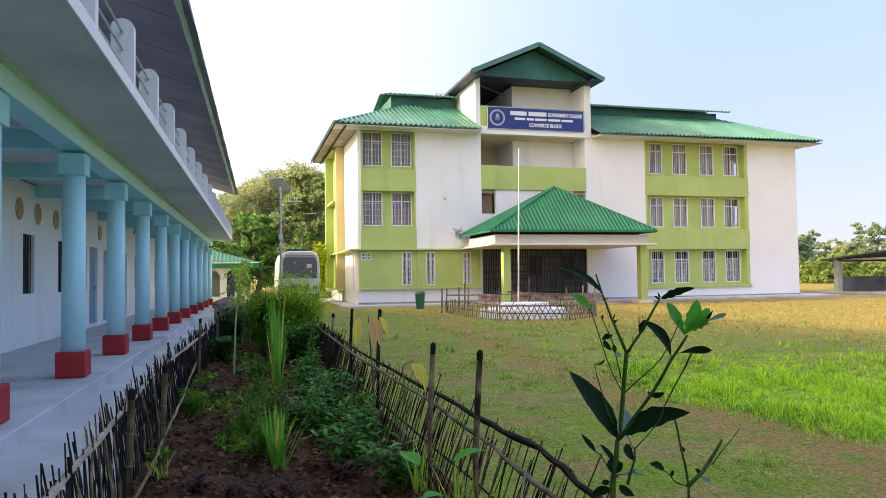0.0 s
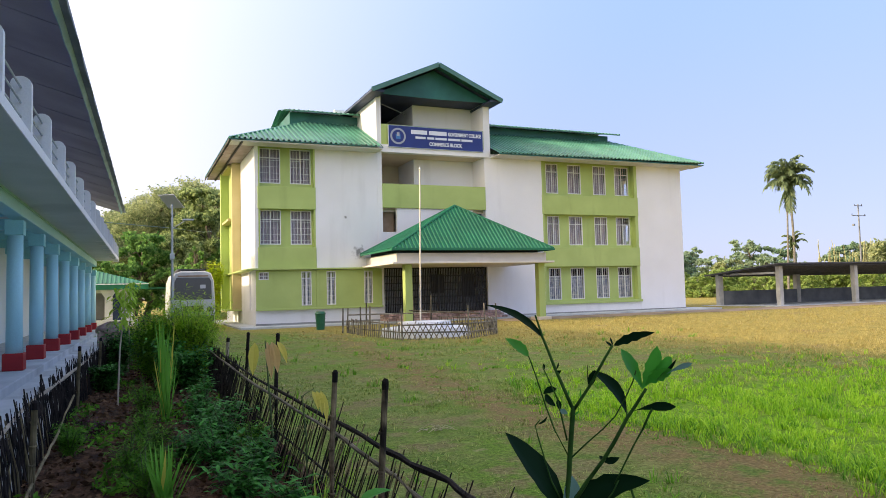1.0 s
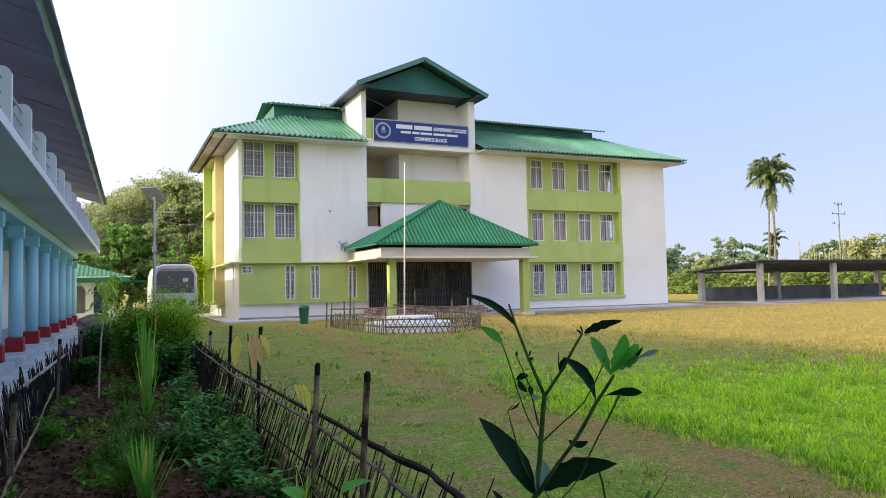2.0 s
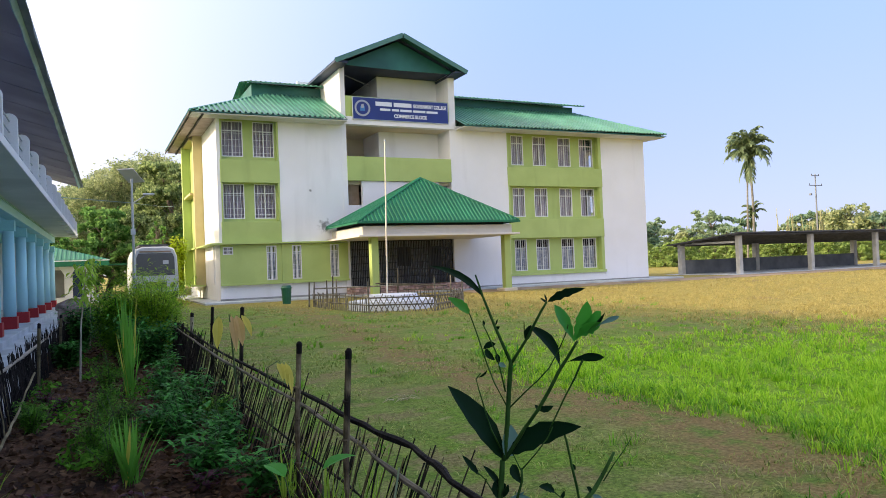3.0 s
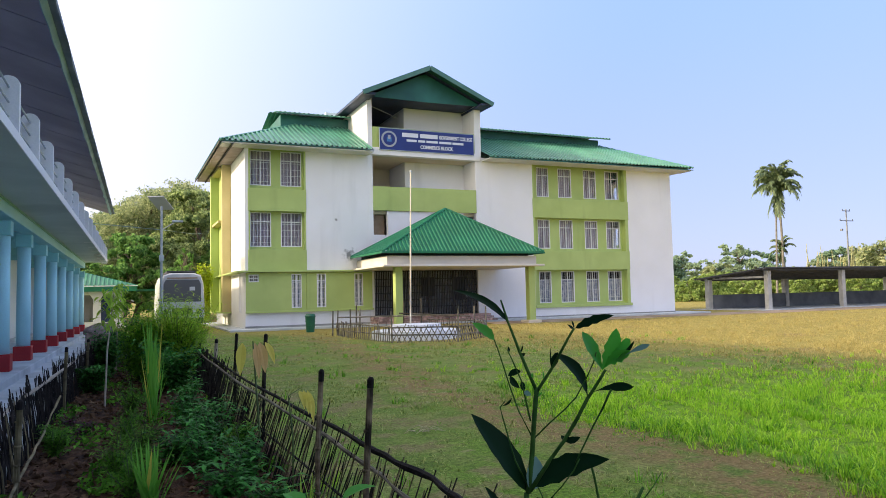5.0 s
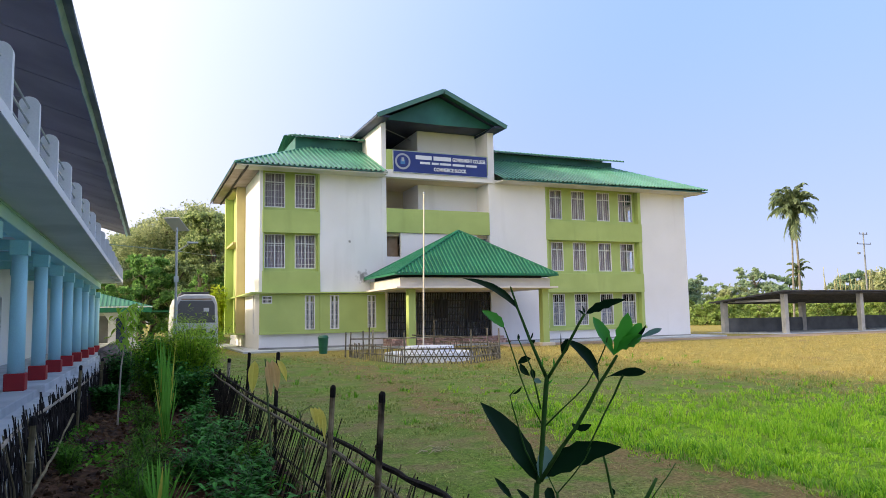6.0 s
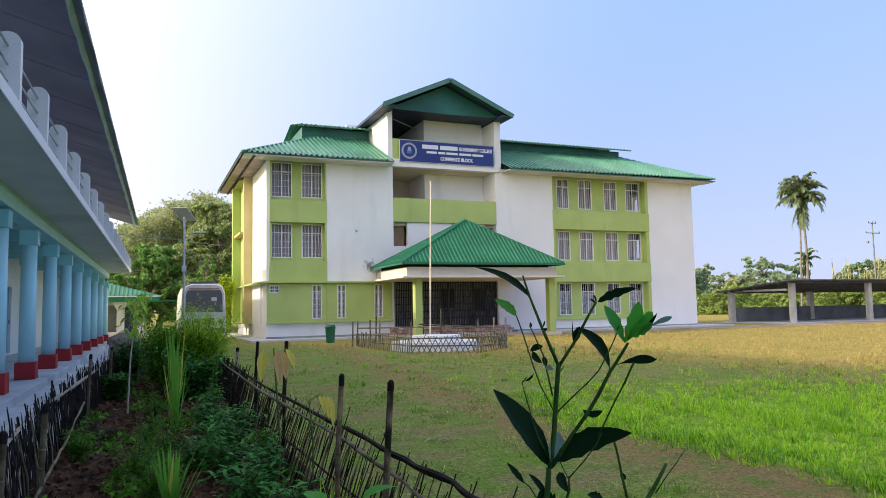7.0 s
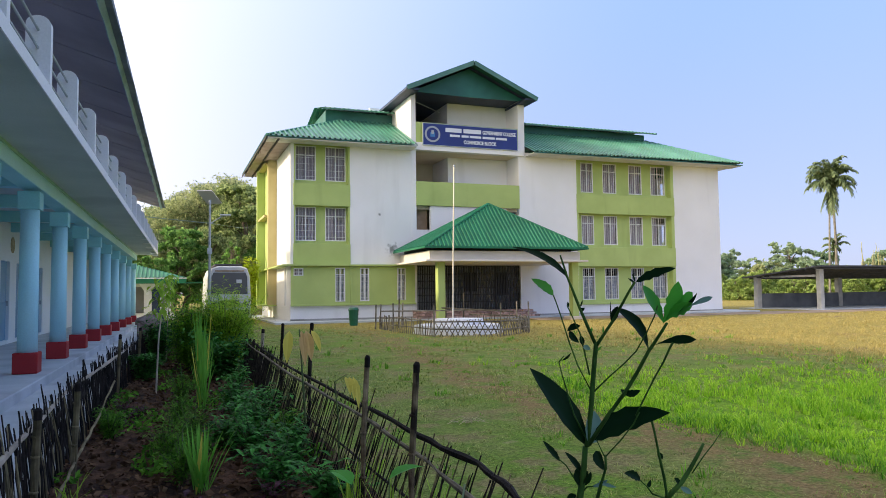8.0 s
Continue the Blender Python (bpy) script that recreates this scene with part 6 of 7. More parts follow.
            blade(lv, q, q + Vector((math.cos(u) * 0.14, math.sin(u) * 0.14, -0.12 + rng.gauss(0, 0.04))), 0.05, 0.2, 3)
        tagged(part("foliage", lv, m, p), kind="stuff")
    # yellow leaves hanging at the fence
    p = thing("yellow_leaf_plant", "wilting plant with drooping yellow leaves at the fence", "plant", (1.0, 8.6, 0))
    bm = bmesh.new()
    tube(bm, [(0.1, 0, 0), (0.06, 0, 0.6), (0.02, 0, 1.2)], [0.012, 0.01, 0.006], 6)
    part("stem", bm, G_STEM, p)
    for dx, z, dz, w in ((-0.11, 1.14, -0.26, 0.10), (0.04, 1.16, -0.32, 0.08), (0.10, 1.15, -0.26, 0.10), (0.17, 1.12, -0.14, 0.07)):
        bm = bmesh.new()
        blade(bm, (0.02 + dx * 0.8, 0.08, 1.18), (dx * 1.15, -0.16 + rng.uniform(-0.04, 0.04), z + dz), w, 0.16, 6)
        part("leaf", bm, G_ORANGE if 0.0 < dx < 0.15 else G_YELLOW, p)
    p = thing("yellow_leaf_plant", "wilting plant with drooping yellow leaves at the fence", "plant", (0.98, 6.6, 0))
    bm = bmesh.new()
    tube(bm, [(0.0, 0, 0), (0.0, 0, 0.6), (-0.03, 0, 0.9), (0.06, 0, 0.95)], [0.008, 0.007, 0.005, 0.003], 5)
    part("stem", bm, G_STEM, p)
    for dx, dz in ((0.05, -0.16), (0.08, -0.22), (0.02, -0.12)):
        bm = bmesh.new()
        blade(bm, (0.03 + dx, 0, 0.93), (dx + 0.04, -0.13, 0.93 + dz), 0.05, 0.3, 5)
        part("leaf", bm, G_YELLOW, p)
    # creeper on the near fence
    p = thing("creeper", "broad-leaved green creeper climbing the stick fence", "plant", (1.0, 4.2, 0))
    bm = bmesh.new()
    tube(bm, [(0, 0.2, 0), (0.1, 0.3, 0.3), (0.02, 0.1, 0.55), (0.15, 0.35, 0.62)], [0.006] * 4, 5)
    part("stem", bm, G_STEM, p)
    for i in range(14):
        q = Vector((rng.uniform(-0.2, 0.2), rng.uniform(-0.4, 0.5), rng.uniform(0.2, 0.62)))
        u = rng.uniform(0, 6.28)
        bm = bmesh.new()
        blade(bm, q, q + Vector((math.cos(u) * 0.12, math.sin(u) * 0.12, rng.uniform(-0.06, 0.04))), 0.075, 0.2, 4)
        part("leaf", bm, G_SWORD, p)
    for k, (x, y, h, n) in enumerate(((0.98, 5.3, 0.5, 30), (1.02, 6.3, 0.42, 24), (0.95, 4.7, 0.45, 26), (1.35, 5.6, 0.4, 22), (1.4, 7.2, 0.3, 18), (-0.9, 7.3, 0.25, 14))):
        p = thing("weed_tuft", "tuft of pale green grass at the foot of the fence", "grass tuft", (x, y, 0), group="garden plants")
        lv = bmesh.new()
        for i in range(n):
            a, r = rng.uniform(0, 6.28), rng.uniform(0.05, 0.25)
            b = Vector((rng.uniform(-0.06, 0.06), rng.uniform(-0.06, 0.06), 0))
            blade(lv, b, b + Vector((r * math.cos(a), r * math.sin(a), h * rng.uniform(0.5, 1.1))), rng.uniform(0.007, 0.016), rng.uniform(-0.2, 0.2), 5, 0.3, 0.35)
        tagged(part("foliage", lv, G_SAP, p), kind="stuff")
    # clods, litter and twigs on the soil
    rngn = np.random.default_rng(4)
    n = 9000
    y = 4.5 + 22 * rngn.random(n) ** 1.7
    x = rngn.uniform(-1.1, 1.2, n)
    c = np.stack([x, y, rngn.uniform(0.005, 0.05, n)], 1)
    ob = new("leaf_litter", quads_mesh("leaf_litter", c, rngn.uniform(0.02, 0.06, n), rngn, G_LITTER, flat=0.8))
    tagged(ob, "dry leaves and clods scattered over the garden soil", "litter", kind="stuff")
    n = 9000
    y = 8 + 17 * rngn.random(n) ** 1.4
    x = rngn.uniform(-1.1, 1.25, n)
    keep = (np.sin(x * 5 + y) + np.sin(y * 2.3 - x * 3)) > 0.4
    c = np.stack([x, y, rngn.uniform(0.01, 0.09, n)], 1)[keep]
    ob = new("garden_weeds", quads_mesh("garden_weeds", c, rngn.uniform(0.02, 0.045, len(c)), rngn, G_FINEDARK, flat=0.1, long=2.5))
    tagged(ob, "low green weeds on the garden soil", "weeds", kind="stuff")


garden()


# ---- the young plant close to the camera ----
def near_plant():
    stem_mat = surf("young_stem", (0.022, 0.07, 0.012), (0.06, 0.14, 0.028), 30, 0.85, space="obj")
    # same leaves in a dark and a lit copy, the light put into the colour
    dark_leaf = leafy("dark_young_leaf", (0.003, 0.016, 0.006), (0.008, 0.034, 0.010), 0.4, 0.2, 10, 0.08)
    # pale teal paints the sky's reflection on a few leaves
    sky_sheen_leaf = leafy("sky_sheen_young_leaf", (0.12, 0.24, 0.19), (0.20, 0.34, 0.28), 0.5, 0.3, 10)
    lit_leaf = leafy("lit_young_leaf", (0.03, 0.27, 0.03), (0.11, 0.46, 0.05), 0.35, 0.55, 12, 0.3)
    p = thing("young_shrub", "slender young shrub with dark glossy leaves", "shrub", (0.2, 1.96, 0))
    inv = Matrix.Translation((-0.2, -1.96, 0))

    def stalk(pts, r0, r1):
        bm = bmesh.new()
        q = [inv @ Vector(v) for v in pts]
        tube(bm, q, [(r0 + (r1 - r0) * i / (len(q) - 1)) for i in range(len(q))], 7)
        part("stem", bm, stem_mat, p, smooth=True)

    stalk([(0.282, 2.077, 0.000), (0.292, 2.067, 1.296), (0.294, 2.064, 1.316), (0.296, 2.061, 1.340), (0.297, 2.059, 1.363)], 0.0051, 0.0035)
    stalk([(0.298, 2.057, 1.363), (0.300, 2.055, 1.383), (0.302, 2.051, 1.412), (0.304, 2.048, 1.449), (0.306, 2.045, 1.481), (0.307, 2.043, 1.496)], 0.0035, 0.0031)
    stalk([(0.307, 2.043, 1.491), (0.300, 2.052, 1.517), (0.293, 2.060, 1.542), (0.288, 2.067, 1.564), (0.284, 2.072, 1.580), (0.280, 2.077, 1.600), (0.278, 2.079, 1.609)], 0.0024, 0.0011)
    stalk([(0.307, 2.043, 1.492), (0.312, 2.035, 1.505), (0.319, 2.025, 1.522), (0.326, 2.015, 1.542), (0.332, 2.007, 1.559), (0.337, 2.000, 1.572)], 0.0022, 0.0015)
    stalk([(0.300, 2.055, 1.366), (0.316, 2.032, 1.407), (0.328, 2.015, 1.434), (0.337, 2.002, 1.459), (0.346, 1.989, 1.487), (0.351, 1.982, 1.499), (0.356, 1.976, 1.511), (0.360, 1.970, 1.522)], 0.0029, 0.0017)
    stalk([(0.302, 2.051, 1.435), (0.292, 2.064, 1.465), (0.285, 2.072, 1.494), (0.281, 2.078, 1.516), (0.277, 2.082, 1.534), (0.274, 2.086, 1.548), (0.272, 2.089, 1.557)], 0.0011, 0.0008)
    stalk([(0.301, 2.051, 1.454), (0.297, 2.056, 1.484), (0.294, 2.060, 1.506), (0.290, 2.065, 1.520), (0.287, 2.069, 1.531), (0.283, 2.073, 1.543)], 0.0012, 0.0008)
    stalk([(0.297, 2.059, 1.375), (0.288, 2.070, 1.402), (0.285, 2.074, 1.417), (0.282, 2.078, 1.435), (0.278, 2.083, 1.457), (0.276, 2.085, 1.469), (0.280, 2.079, 1.477)], 0.0012, 0.0008)
    stalk([(0.304, 2.048, 1.433), (0.317, 2.030, 1.454), (0.328, 2.014, 1.471), (0.337, 2.001, 1.487), (0.345, 1.990, 1.510), (0.351, 1.982, 1.530), (0.353, 1.978, 1.543)], 0.0011, 0.0008)
    stalk([(0.346, 1.989, 1.487), (0.346, 1.990, 1.495)], 0.0011, 0.0007)
    stalk([(0.336, 2.005, 1.407), (0.340, 1.999, 1.421), (0.350, 1.985, 1.454), (0.357, 1.975, 1.475), (0.362, 1.968, 1.493), (0.364, 1.965, 1.499)], 0.0009, 0.0015)
    stalk([(0.306, 2.048, 1.300), (0.309, 2.043, 1.319), (0.313, 2.038, 1.339), (0.313, 2.038, 1.355)], 0.0023, 0.0015)
    stalk([(0.313, 2.038, 1.353), (0.325, 2.021, 1.376), (0.334, 2.007, 1.397), (0.339, 2.001, 1.412)], 0.0010, 0.0008)
    stalk([(0.306, 2.047, 1.373), (0.309, 2.042, 1.362), (0.312, 2.039, 1.353)], 0.0008, 0.0008)
    stalk([(0.294, 2.065, 1.307), (0.287, 2.073, 1.322), (0.281, 2.081, 1.336), (0.275, 2.089, 1.343)], 0.0012, 0.0008)
    stalk([(0.293, 2.066, 1.303), (0.298, 2.059, 1.312), (0.303, 2.052, 1.314)], 0.0012, 0.0008)
    stalk([(0.384, 2.020, 0.000), (0.376, 2.000, 1.304), (0.372, 2.000, 1.330), (0.365, 2.000, 1.360), (0.359, 2.000, 1.390), (0.354, 2.000, 1.407)], 0.0021, 0.0014)
    stalk([(0.375, 2.000, 1.304), (0.399, 2.000, 1.322), (0.413, 2.000, 1.338), (0.427, 2.000, 1.356), (0.434, 2.000, 1.366)], 0.0035, 0.0019)
    stalk([(0.415, 2.000, 1.331), (0.433, 2.000, 1.350), (0.450, 2.000, 1.365), (0.465, 2.000, 1.381)], 0.0009, 0.0006)
    stalk([(0.374, 2.000, 1.304), (0.354, 2.000, 1.312), (0.347, 2.000, 1.321), (0.337, 2.000, 1.330)], 0.0012, 0.0008)

    def leaf(a, b, width, sag, mat, roll=0.0, seg=9, round_at=0.45, fold=0.3, wavy=0.05):
        bm = bmesh.new()
        a, b = inv @ Vector(a), inv @ Vector(b)
        d = b - a
        side = d.cross(Vector((0, -1, 0.15))).normalized()
        side = Matrix.Rotation(roll, 3, d.normalized()) @ side
        up = side.cross(d).normalized()
        rows = []
        for i in range(seg + 1):
            t = i / seg
            w = width / 2 * max(0.03, math.sin(math.pi * t ** (math.log(0.5) / math.log(round_at))) ** 0.75)
            w *= 1 + wavy * math.sin(i * 2.7)
            c = a + d * t + side * (sag * d.length * 4 * t * (1 - t))
            rows.append([bm.verts.new(c - side * w + up * w * fold), bm.verts.new(c - side * w * 0.5 + up * w * fold * 0.4), bm.verts.new(c), bm.verts.new(c + side * w * 0.5 + up * w * fold * 0.4), bm.verts.new(c + side * w + up * w * fold)])
        for r, s in zip(rows, rows[1:]):
            for i in range(4):
                bm.faces.new((r[i], r[i + 1], s[i + 1], s[i]))
        part("leaf", bm, mat, p, smooth=True)

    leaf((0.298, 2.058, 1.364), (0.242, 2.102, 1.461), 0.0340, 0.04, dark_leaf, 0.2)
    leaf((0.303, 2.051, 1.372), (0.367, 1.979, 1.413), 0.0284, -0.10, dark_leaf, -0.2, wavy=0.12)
    leaf((0.300, 2.055, 1.367), (0.315, 2.064, 1.406), 0.0354, 0.00, sky_sheen_leaf, 0.3)
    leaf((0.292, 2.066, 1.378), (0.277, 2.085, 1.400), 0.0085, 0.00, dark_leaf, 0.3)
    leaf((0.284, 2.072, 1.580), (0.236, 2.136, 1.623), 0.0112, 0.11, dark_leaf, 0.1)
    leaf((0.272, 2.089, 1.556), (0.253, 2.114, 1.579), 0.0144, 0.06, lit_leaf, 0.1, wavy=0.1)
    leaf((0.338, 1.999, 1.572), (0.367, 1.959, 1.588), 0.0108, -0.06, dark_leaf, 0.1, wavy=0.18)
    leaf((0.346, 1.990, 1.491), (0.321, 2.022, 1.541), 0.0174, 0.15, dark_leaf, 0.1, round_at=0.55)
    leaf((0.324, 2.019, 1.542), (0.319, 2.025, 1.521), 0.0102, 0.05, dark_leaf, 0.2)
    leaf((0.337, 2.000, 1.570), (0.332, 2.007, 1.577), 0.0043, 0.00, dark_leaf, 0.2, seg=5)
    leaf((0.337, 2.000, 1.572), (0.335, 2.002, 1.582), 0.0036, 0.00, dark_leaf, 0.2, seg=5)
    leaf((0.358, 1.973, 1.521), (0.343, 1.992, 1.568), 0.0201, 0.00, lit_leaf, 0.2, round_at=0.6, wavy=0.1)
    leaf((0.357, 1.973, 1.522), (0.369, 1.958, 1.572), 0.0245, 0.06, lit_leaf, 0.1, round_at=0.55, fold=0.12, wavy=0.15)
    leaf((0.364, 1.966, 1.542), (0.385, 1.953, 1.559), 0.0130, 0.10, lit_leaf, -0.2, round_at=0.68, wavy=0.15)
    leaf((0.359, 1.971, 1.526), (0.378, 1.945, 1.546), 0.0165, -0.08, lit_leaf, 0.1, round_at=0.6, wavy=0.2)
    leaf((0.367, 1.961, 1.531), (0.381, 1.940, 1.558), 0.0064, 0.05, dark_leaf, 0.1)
    leaf((0.374, 1.950, 1.540), (0.395, 1.930, 1.553), 0.0071, -0.05, sky_sheen_leaf, 0.2, round_at=0.7)
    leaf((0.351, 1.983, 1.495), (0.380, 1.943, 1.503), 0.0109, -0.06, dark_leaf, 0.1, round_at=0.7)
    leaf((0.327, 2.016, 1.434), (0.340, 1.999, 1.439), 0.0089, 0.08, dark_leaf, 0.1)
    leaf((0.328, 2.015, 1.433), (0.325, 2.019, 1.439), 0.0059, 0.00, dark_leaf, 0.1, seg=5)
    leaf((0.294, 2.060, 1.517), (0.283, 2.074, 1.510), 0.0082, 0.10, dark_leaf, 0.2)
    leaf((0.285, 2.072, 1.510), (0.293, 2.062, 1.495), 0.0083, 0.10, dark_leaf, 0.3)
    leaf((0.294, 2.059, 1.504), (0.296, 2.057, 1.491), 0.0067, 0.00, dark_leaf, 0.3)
    leaf((0.296, 2.057, 1.491), (0.302, 2.049, 1.487), 0.0067, 0.00, sky_sheen_leaf, 0.3)
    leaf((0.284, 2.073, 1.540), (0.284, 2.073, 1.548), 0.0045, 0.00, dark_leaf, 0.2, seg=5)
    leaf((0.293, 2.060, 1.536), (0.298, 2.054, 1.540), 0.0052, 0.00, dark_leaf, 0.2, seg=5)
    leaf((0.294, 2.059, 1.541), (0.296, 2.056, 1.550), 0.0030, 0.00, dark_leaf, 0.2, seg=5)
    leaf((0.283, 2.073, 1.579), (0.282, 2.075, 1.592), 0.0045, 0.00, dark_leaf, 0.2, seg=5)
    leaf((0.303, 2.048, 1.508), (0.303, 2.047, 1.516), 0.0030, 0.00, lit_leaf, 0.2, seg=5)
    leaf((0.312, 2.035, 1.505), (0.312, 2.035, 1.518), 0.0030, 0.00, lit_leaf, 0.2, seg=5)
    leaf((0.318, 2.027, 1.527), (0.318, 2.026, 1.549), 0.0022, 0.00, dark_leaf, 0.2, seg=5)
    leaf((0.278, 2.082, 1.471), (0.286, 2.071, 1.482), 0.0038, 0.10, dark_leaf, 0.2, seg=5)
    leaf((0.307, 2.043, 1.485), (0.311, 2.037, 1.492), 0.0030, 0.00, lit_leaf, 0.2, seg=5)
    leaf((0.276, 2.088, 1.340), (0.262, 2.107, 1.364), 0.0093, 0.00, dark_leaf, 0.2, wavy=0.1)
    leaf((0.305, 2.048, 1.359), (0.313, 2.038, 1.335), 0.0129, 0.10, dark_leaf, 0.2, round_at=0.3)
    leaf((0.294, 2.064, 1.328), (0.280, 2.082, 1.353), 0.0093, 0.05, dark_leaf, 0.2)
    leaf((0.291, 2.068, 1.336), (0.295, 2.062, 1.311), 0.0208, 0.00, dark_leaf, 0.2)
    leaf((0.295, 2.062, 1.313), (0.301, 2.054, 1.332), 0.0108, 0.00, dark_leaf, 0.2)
    leaf((0.302, 2.054, 1.313), (0.314, 2.036, 1.325), 0.0069, 0.05, sky_sheen_leaf, 0.2)
    leaf((0.307, 2.046, 1.322), (0.321, 2.027, 1.317), 0.0046, 0.05, sky_sheen_leaf, 0.2)
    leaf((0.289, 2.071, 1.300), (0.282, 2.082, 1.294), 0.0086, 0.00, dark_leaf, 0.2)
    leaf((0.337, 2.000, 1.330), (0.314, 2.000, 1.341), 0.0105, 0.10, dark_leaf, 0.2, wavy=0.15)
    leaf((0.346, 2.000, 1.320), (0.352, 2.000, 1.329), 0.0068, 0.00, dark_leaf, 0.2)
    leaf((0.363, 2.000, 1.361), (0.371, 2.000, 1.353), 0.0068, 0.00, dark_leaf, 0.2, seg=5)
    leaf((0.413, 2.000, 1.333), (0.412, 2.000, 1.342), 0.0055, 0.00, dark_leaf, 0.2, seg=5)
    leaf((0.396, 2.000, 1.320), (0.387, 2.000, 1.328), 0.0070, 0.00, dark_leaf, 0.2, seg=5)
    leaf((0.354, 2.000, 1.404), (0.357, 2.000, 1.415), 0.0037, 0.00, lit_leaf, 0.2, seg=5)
    leaf((0.396, 2.000, 1.316), (0.414, 2.000, 1.306), 0.0070, 0.00, sky_sheen_leaf, 0.2)
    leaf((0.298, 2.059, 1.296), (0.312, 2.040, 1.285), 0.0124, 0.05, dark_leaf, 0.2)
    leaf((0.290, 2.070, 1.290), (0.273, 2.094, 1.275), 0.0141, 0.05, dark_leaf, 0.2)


near_plant()


# ---- grass ----
def blades_of_grass(name, label, tufts, blades, region, tall, width, material, seed, pick, spread=0.07, flat=0.6, near=2.0):
    """Grass in tufts: each tuft a ring of bent blades that lean outwards, its height set by a broad noise."""
    rng = np.random.default_rng(seed)
    (x0, x1), (y0, y1) = region
    u = rng.random(tufts) ** near
    y = y0 + (y1 - y0) * u
    x = x0 + (x1 - x0) * rng.random(tufts) * (0.35 + 0.65 * u)
    keep = pick(x, y, rng)
    x, y = x[keep], y[keep]
    high = tall * (0.75 + 0.22 * wave(x * 2.7, y * 2.7)) * rng.uniform(0.6, 1.3, len(x))
    x, y, high = np.repeat(x, blades), np.repeat(y, blades), np.repeat(high, blades)
    n = len(x)
    a = rng.uniform(0, 2 * np.pi, n)
    off = spread * rng.random(n)
    h = np.maximum(high, 0.2 * tall) * rng.uniform(0.5, 1.25, n)
    lean = h * rng.uniform(0.3, 1.2, n) * flat / 0.6
    w = width * rng.uniform(0.6, 1.3, n) * (1 + y / 40)
    foot = np.stack([x + off * np.cos(a), y + off * np.sin(a), np.full(n, -0.015)], 1)
    a = a + rng.normal(0, 0.5, n)
    side = np.stack([-np.sin(a), np.cos(a), 0 * a], 1) * w[:, None]
    mid = foot + np.stack([np.cos(a) * lean * 0.4, np.sin(a) * lean * 0.4, h * 0.75], 1)
    tip = foot + np.stack([np.cos(a) * lean, np.sin(a) * lean, h], 1)
    verts = np.stack([foot - side, foot + side, mid + side * 0.8, tip, mid - side * 0.8], 1).reshape(-1, 3)
    i = 5 * np.arange(n)[:, None]
    me = bpy.data.meshes.new(name)
    me.from_pydata(verts.tolist(), [], (i + np.array([[0, 1, 2, 4]])).tolist() + (i + np.array([[4, 2, 3]])).tolist())
    me.materials.append(material)
    tagged(new(name, me), label, "grass", kind="stuff")


GR_MOWN = leafy("mown_grass_blade", (0.11, 0.21, 0.03), (0.48, 0.50, 0.17), 0.8, 0.3, 0.9)
GR_STRAW = leafy("cut_straw", (0.30, 0.25, 0.12), (0.60, 0.54, 0.34), 0.8, 0.15, 1.2)
GR_LUSH = leafy("lush_grass_blade", (0.16, 0.42, 0.02), (0.58, 0.82, 0.07), 0.6, 0.45, 0.8, 0.2)
# edge tufts: the shading of the lush clumps is put into this darker green
GR_EDGE = leafy("shaded_tuft_blade", (0.04, 0.18, 0.015), (0.28, 0.56, 0.05), 0.6, 0.4, 0.8, 0.2)
GR_DRY = leafy("dry_grass_blade", (0.38, 0.31, 0.10), (0.56, 0.46, 0.18), 0.8, 0.35, 0.5)


def wave(x, y):
    return np.sin(x * 1.3 + 0.7 * np.sin(y * 0.9)) + np.sin(y * 1.1 - 0.5 * x)


def edge(x, y):
    """Below 0 on the mown side, above 0 inside the lush patch."""
    return x - 0.1 * y + 0.38 * wave(x, y) - 4.6


def mown_side(x, y, r):
    return ((edge(x, y) < 0.1) | (0.37 * x + y > 13.5 + 2 * r.normal(size=len(x)))) & (x * 2.3 + y < 52 + 6 * r.normal(size=len(x))) & ((x < 6.9) | (y < 23) | (x > 14)) & ((x < 4.5) | (y < 34))


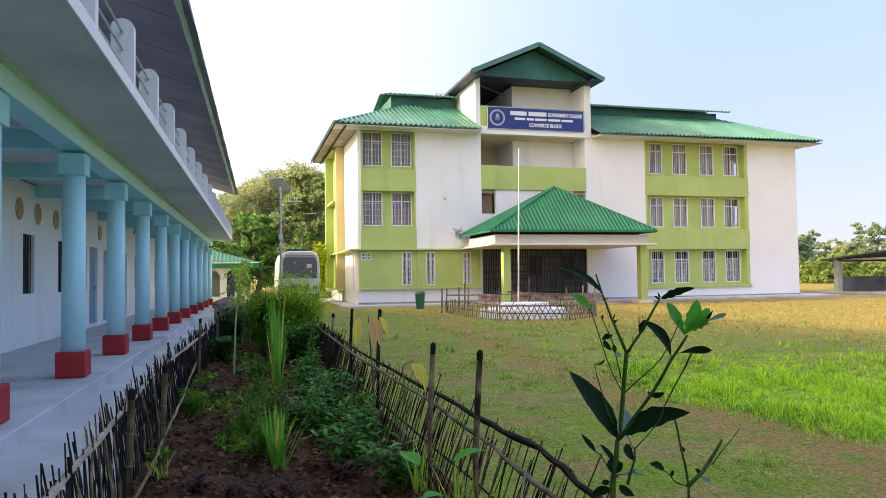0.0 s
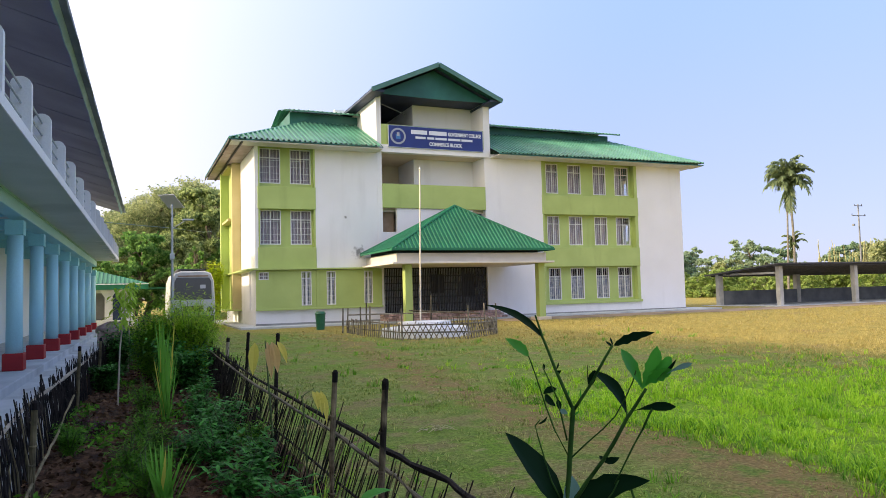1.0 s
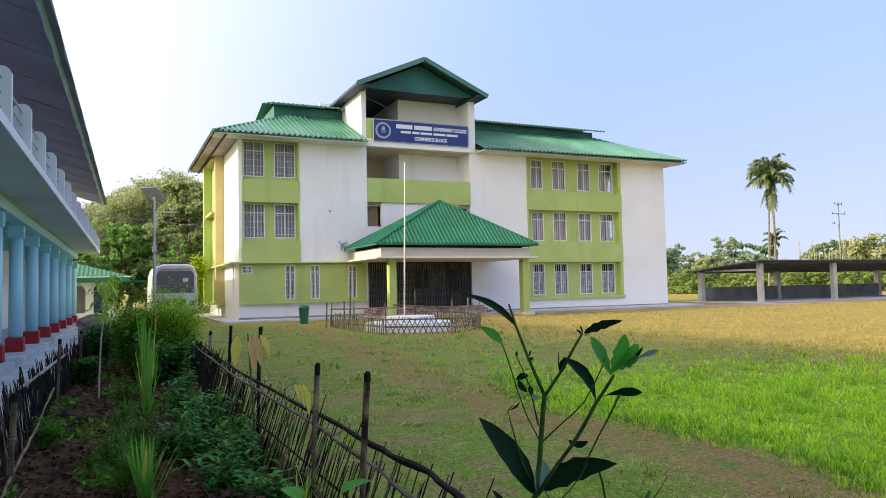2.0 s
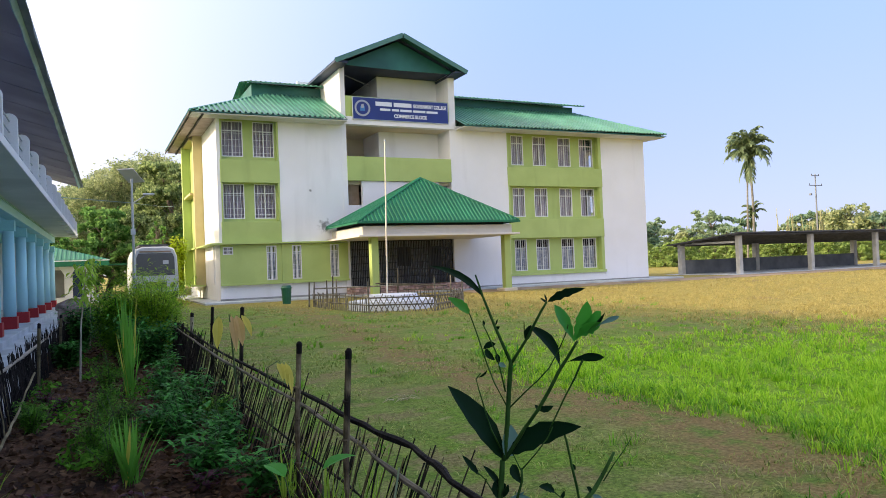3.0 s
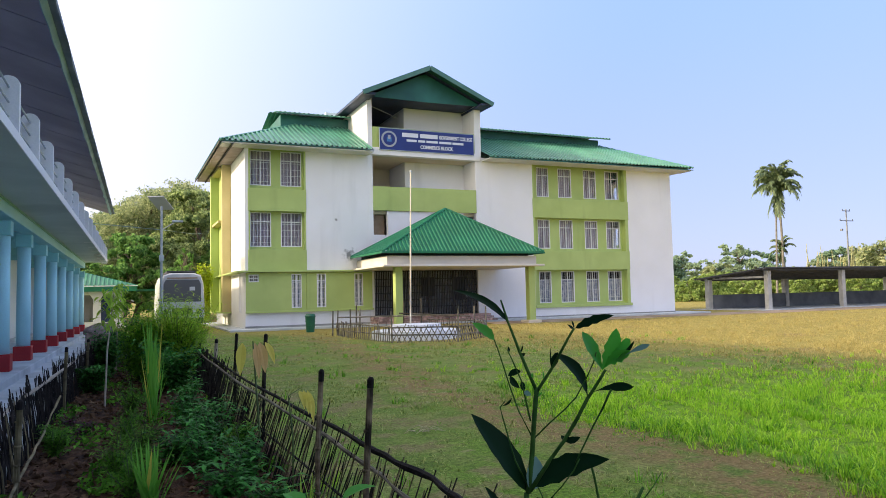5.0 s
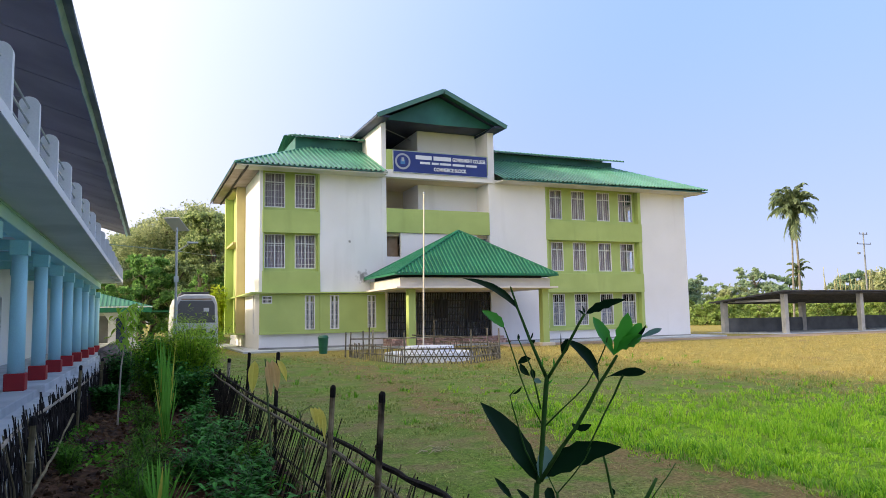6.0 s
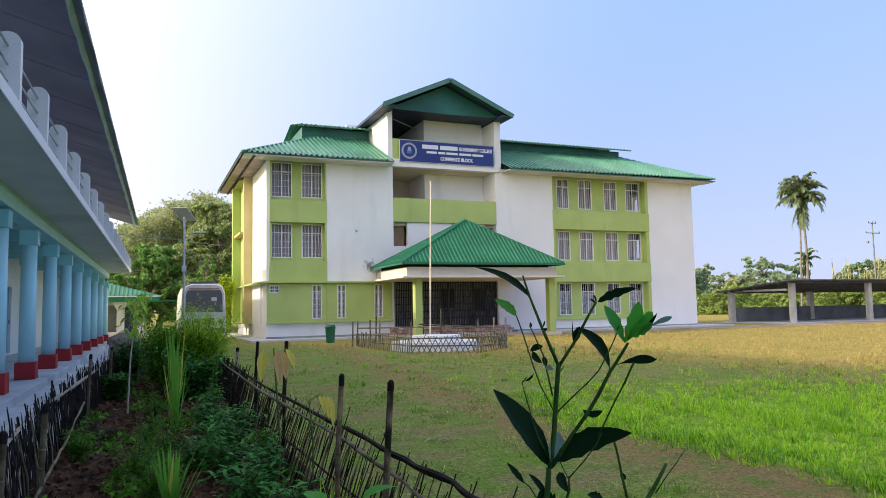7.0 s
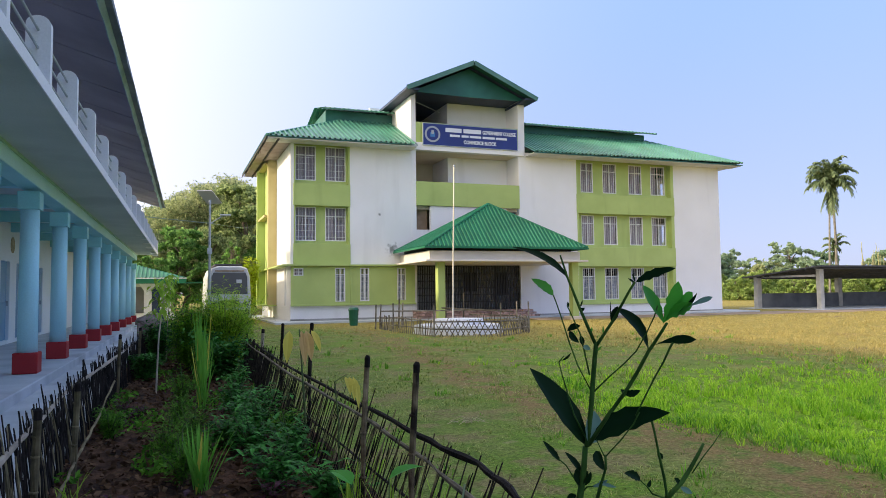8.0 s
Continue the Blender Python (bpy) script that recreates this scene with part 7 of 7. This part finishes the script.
blades_of_grass("mown_grass", "short mown grass with dry straw", 33000, 7, ((1.45, 24), (0.5, 35)), 0.055, 0.0042, GR_MOWN, 1, lambda x, y, r: mown_side(x, y, r) & (wave(2 * x, 2 * y) + r.normal(size=len(x)) > -0.6), 0.09, 0.9)
blades_of_grass("cut_straw", "pale dry straw lying on the mown grass", 14000, 4, ((1.45, 22), (0.5, 30)), 0.022, 0.0032, GR_STRAW, 5, lambda x, y, r: mown_side(x, y, r) & (wave(1.7 * x + 2, 1.9 * y) + 0.7 * r.normal(size=len(x)) > 0.3), 0.16, 3.2)
blades_of_grass("lush_grass", "taller bright green grass", 16000, 10, ((3.6, 22), (0.5, 20)), 0.12, 0.0052, GR_LUSH, 2, lambda x, y, r: (edge(x, y) > 0.3 * r.normal(size=len(x))) & (0.37 * x + y < 13.9 + 2.6 * r.normal(size=len(x))), 0.06, 0.6, 1.6)
blades_of_grass("grass_tufts", "darker green tufts along the edge of the lush grass", 15000, 8, ((1.45, 20), (0.5, 24)), 0.13, 0.005, GR_EDGE, 7, lambda x, y, r: ((np.abs(edge(x, y) - 0.25) < 0.3 + 0.25 * r.normal(size=len(x))) & (0.37 * x + y < 15)) | ((wave(3 * x, 3 * y) > 1.7) & (x > 2)), 0.06)
blades_of_grass("dry_grass", "dry yellow grass across the field", 15000, 7, ((4.0, 60), (9, 33.6)), 0.11, 0.0055, GR_DRY, 3, lambda x, y, r: (x * 2.3 + y > 46 + 6 * r.normal(size=len(x))) & ((x < 11) | (y < 33.5) | (x > 22)), 0.12, 0.9)


def straw_bundle():
    """A few pale broken stalks lying on the mown grass."""
    p = thing("straw_bundle", "small bundle of pale dry stalks lying on the mown grass", "straw", (3.03, 9.12, 0.02))
    rnd = random.Random(77)
    for k in range(9):
        bm = bmesh.new()
        a, ln = rnd.uniform(-0.5, 0.6) + (math.pi if k % 3 == 0 else 0), rnd.uniform(0.12, 0.3)
        x, y = rnd.uniform(-0.12, 0.12), rnd.uniform(-0.06, 0.06)
        tube(bm, [(x, y, 0.012), (x + ln * 0.5 * math.cos(a), y + ln * 0.5 * math.sin(a), 0.03 + 0.05 * rnd.random()), (x + ln * math.cos(a), y + ln * math.sin(a), 0.012)], [0.007, 0.006, 0.003], 5)
        part("stalk", bm, GR_STRAW, p)


straw_bundle()
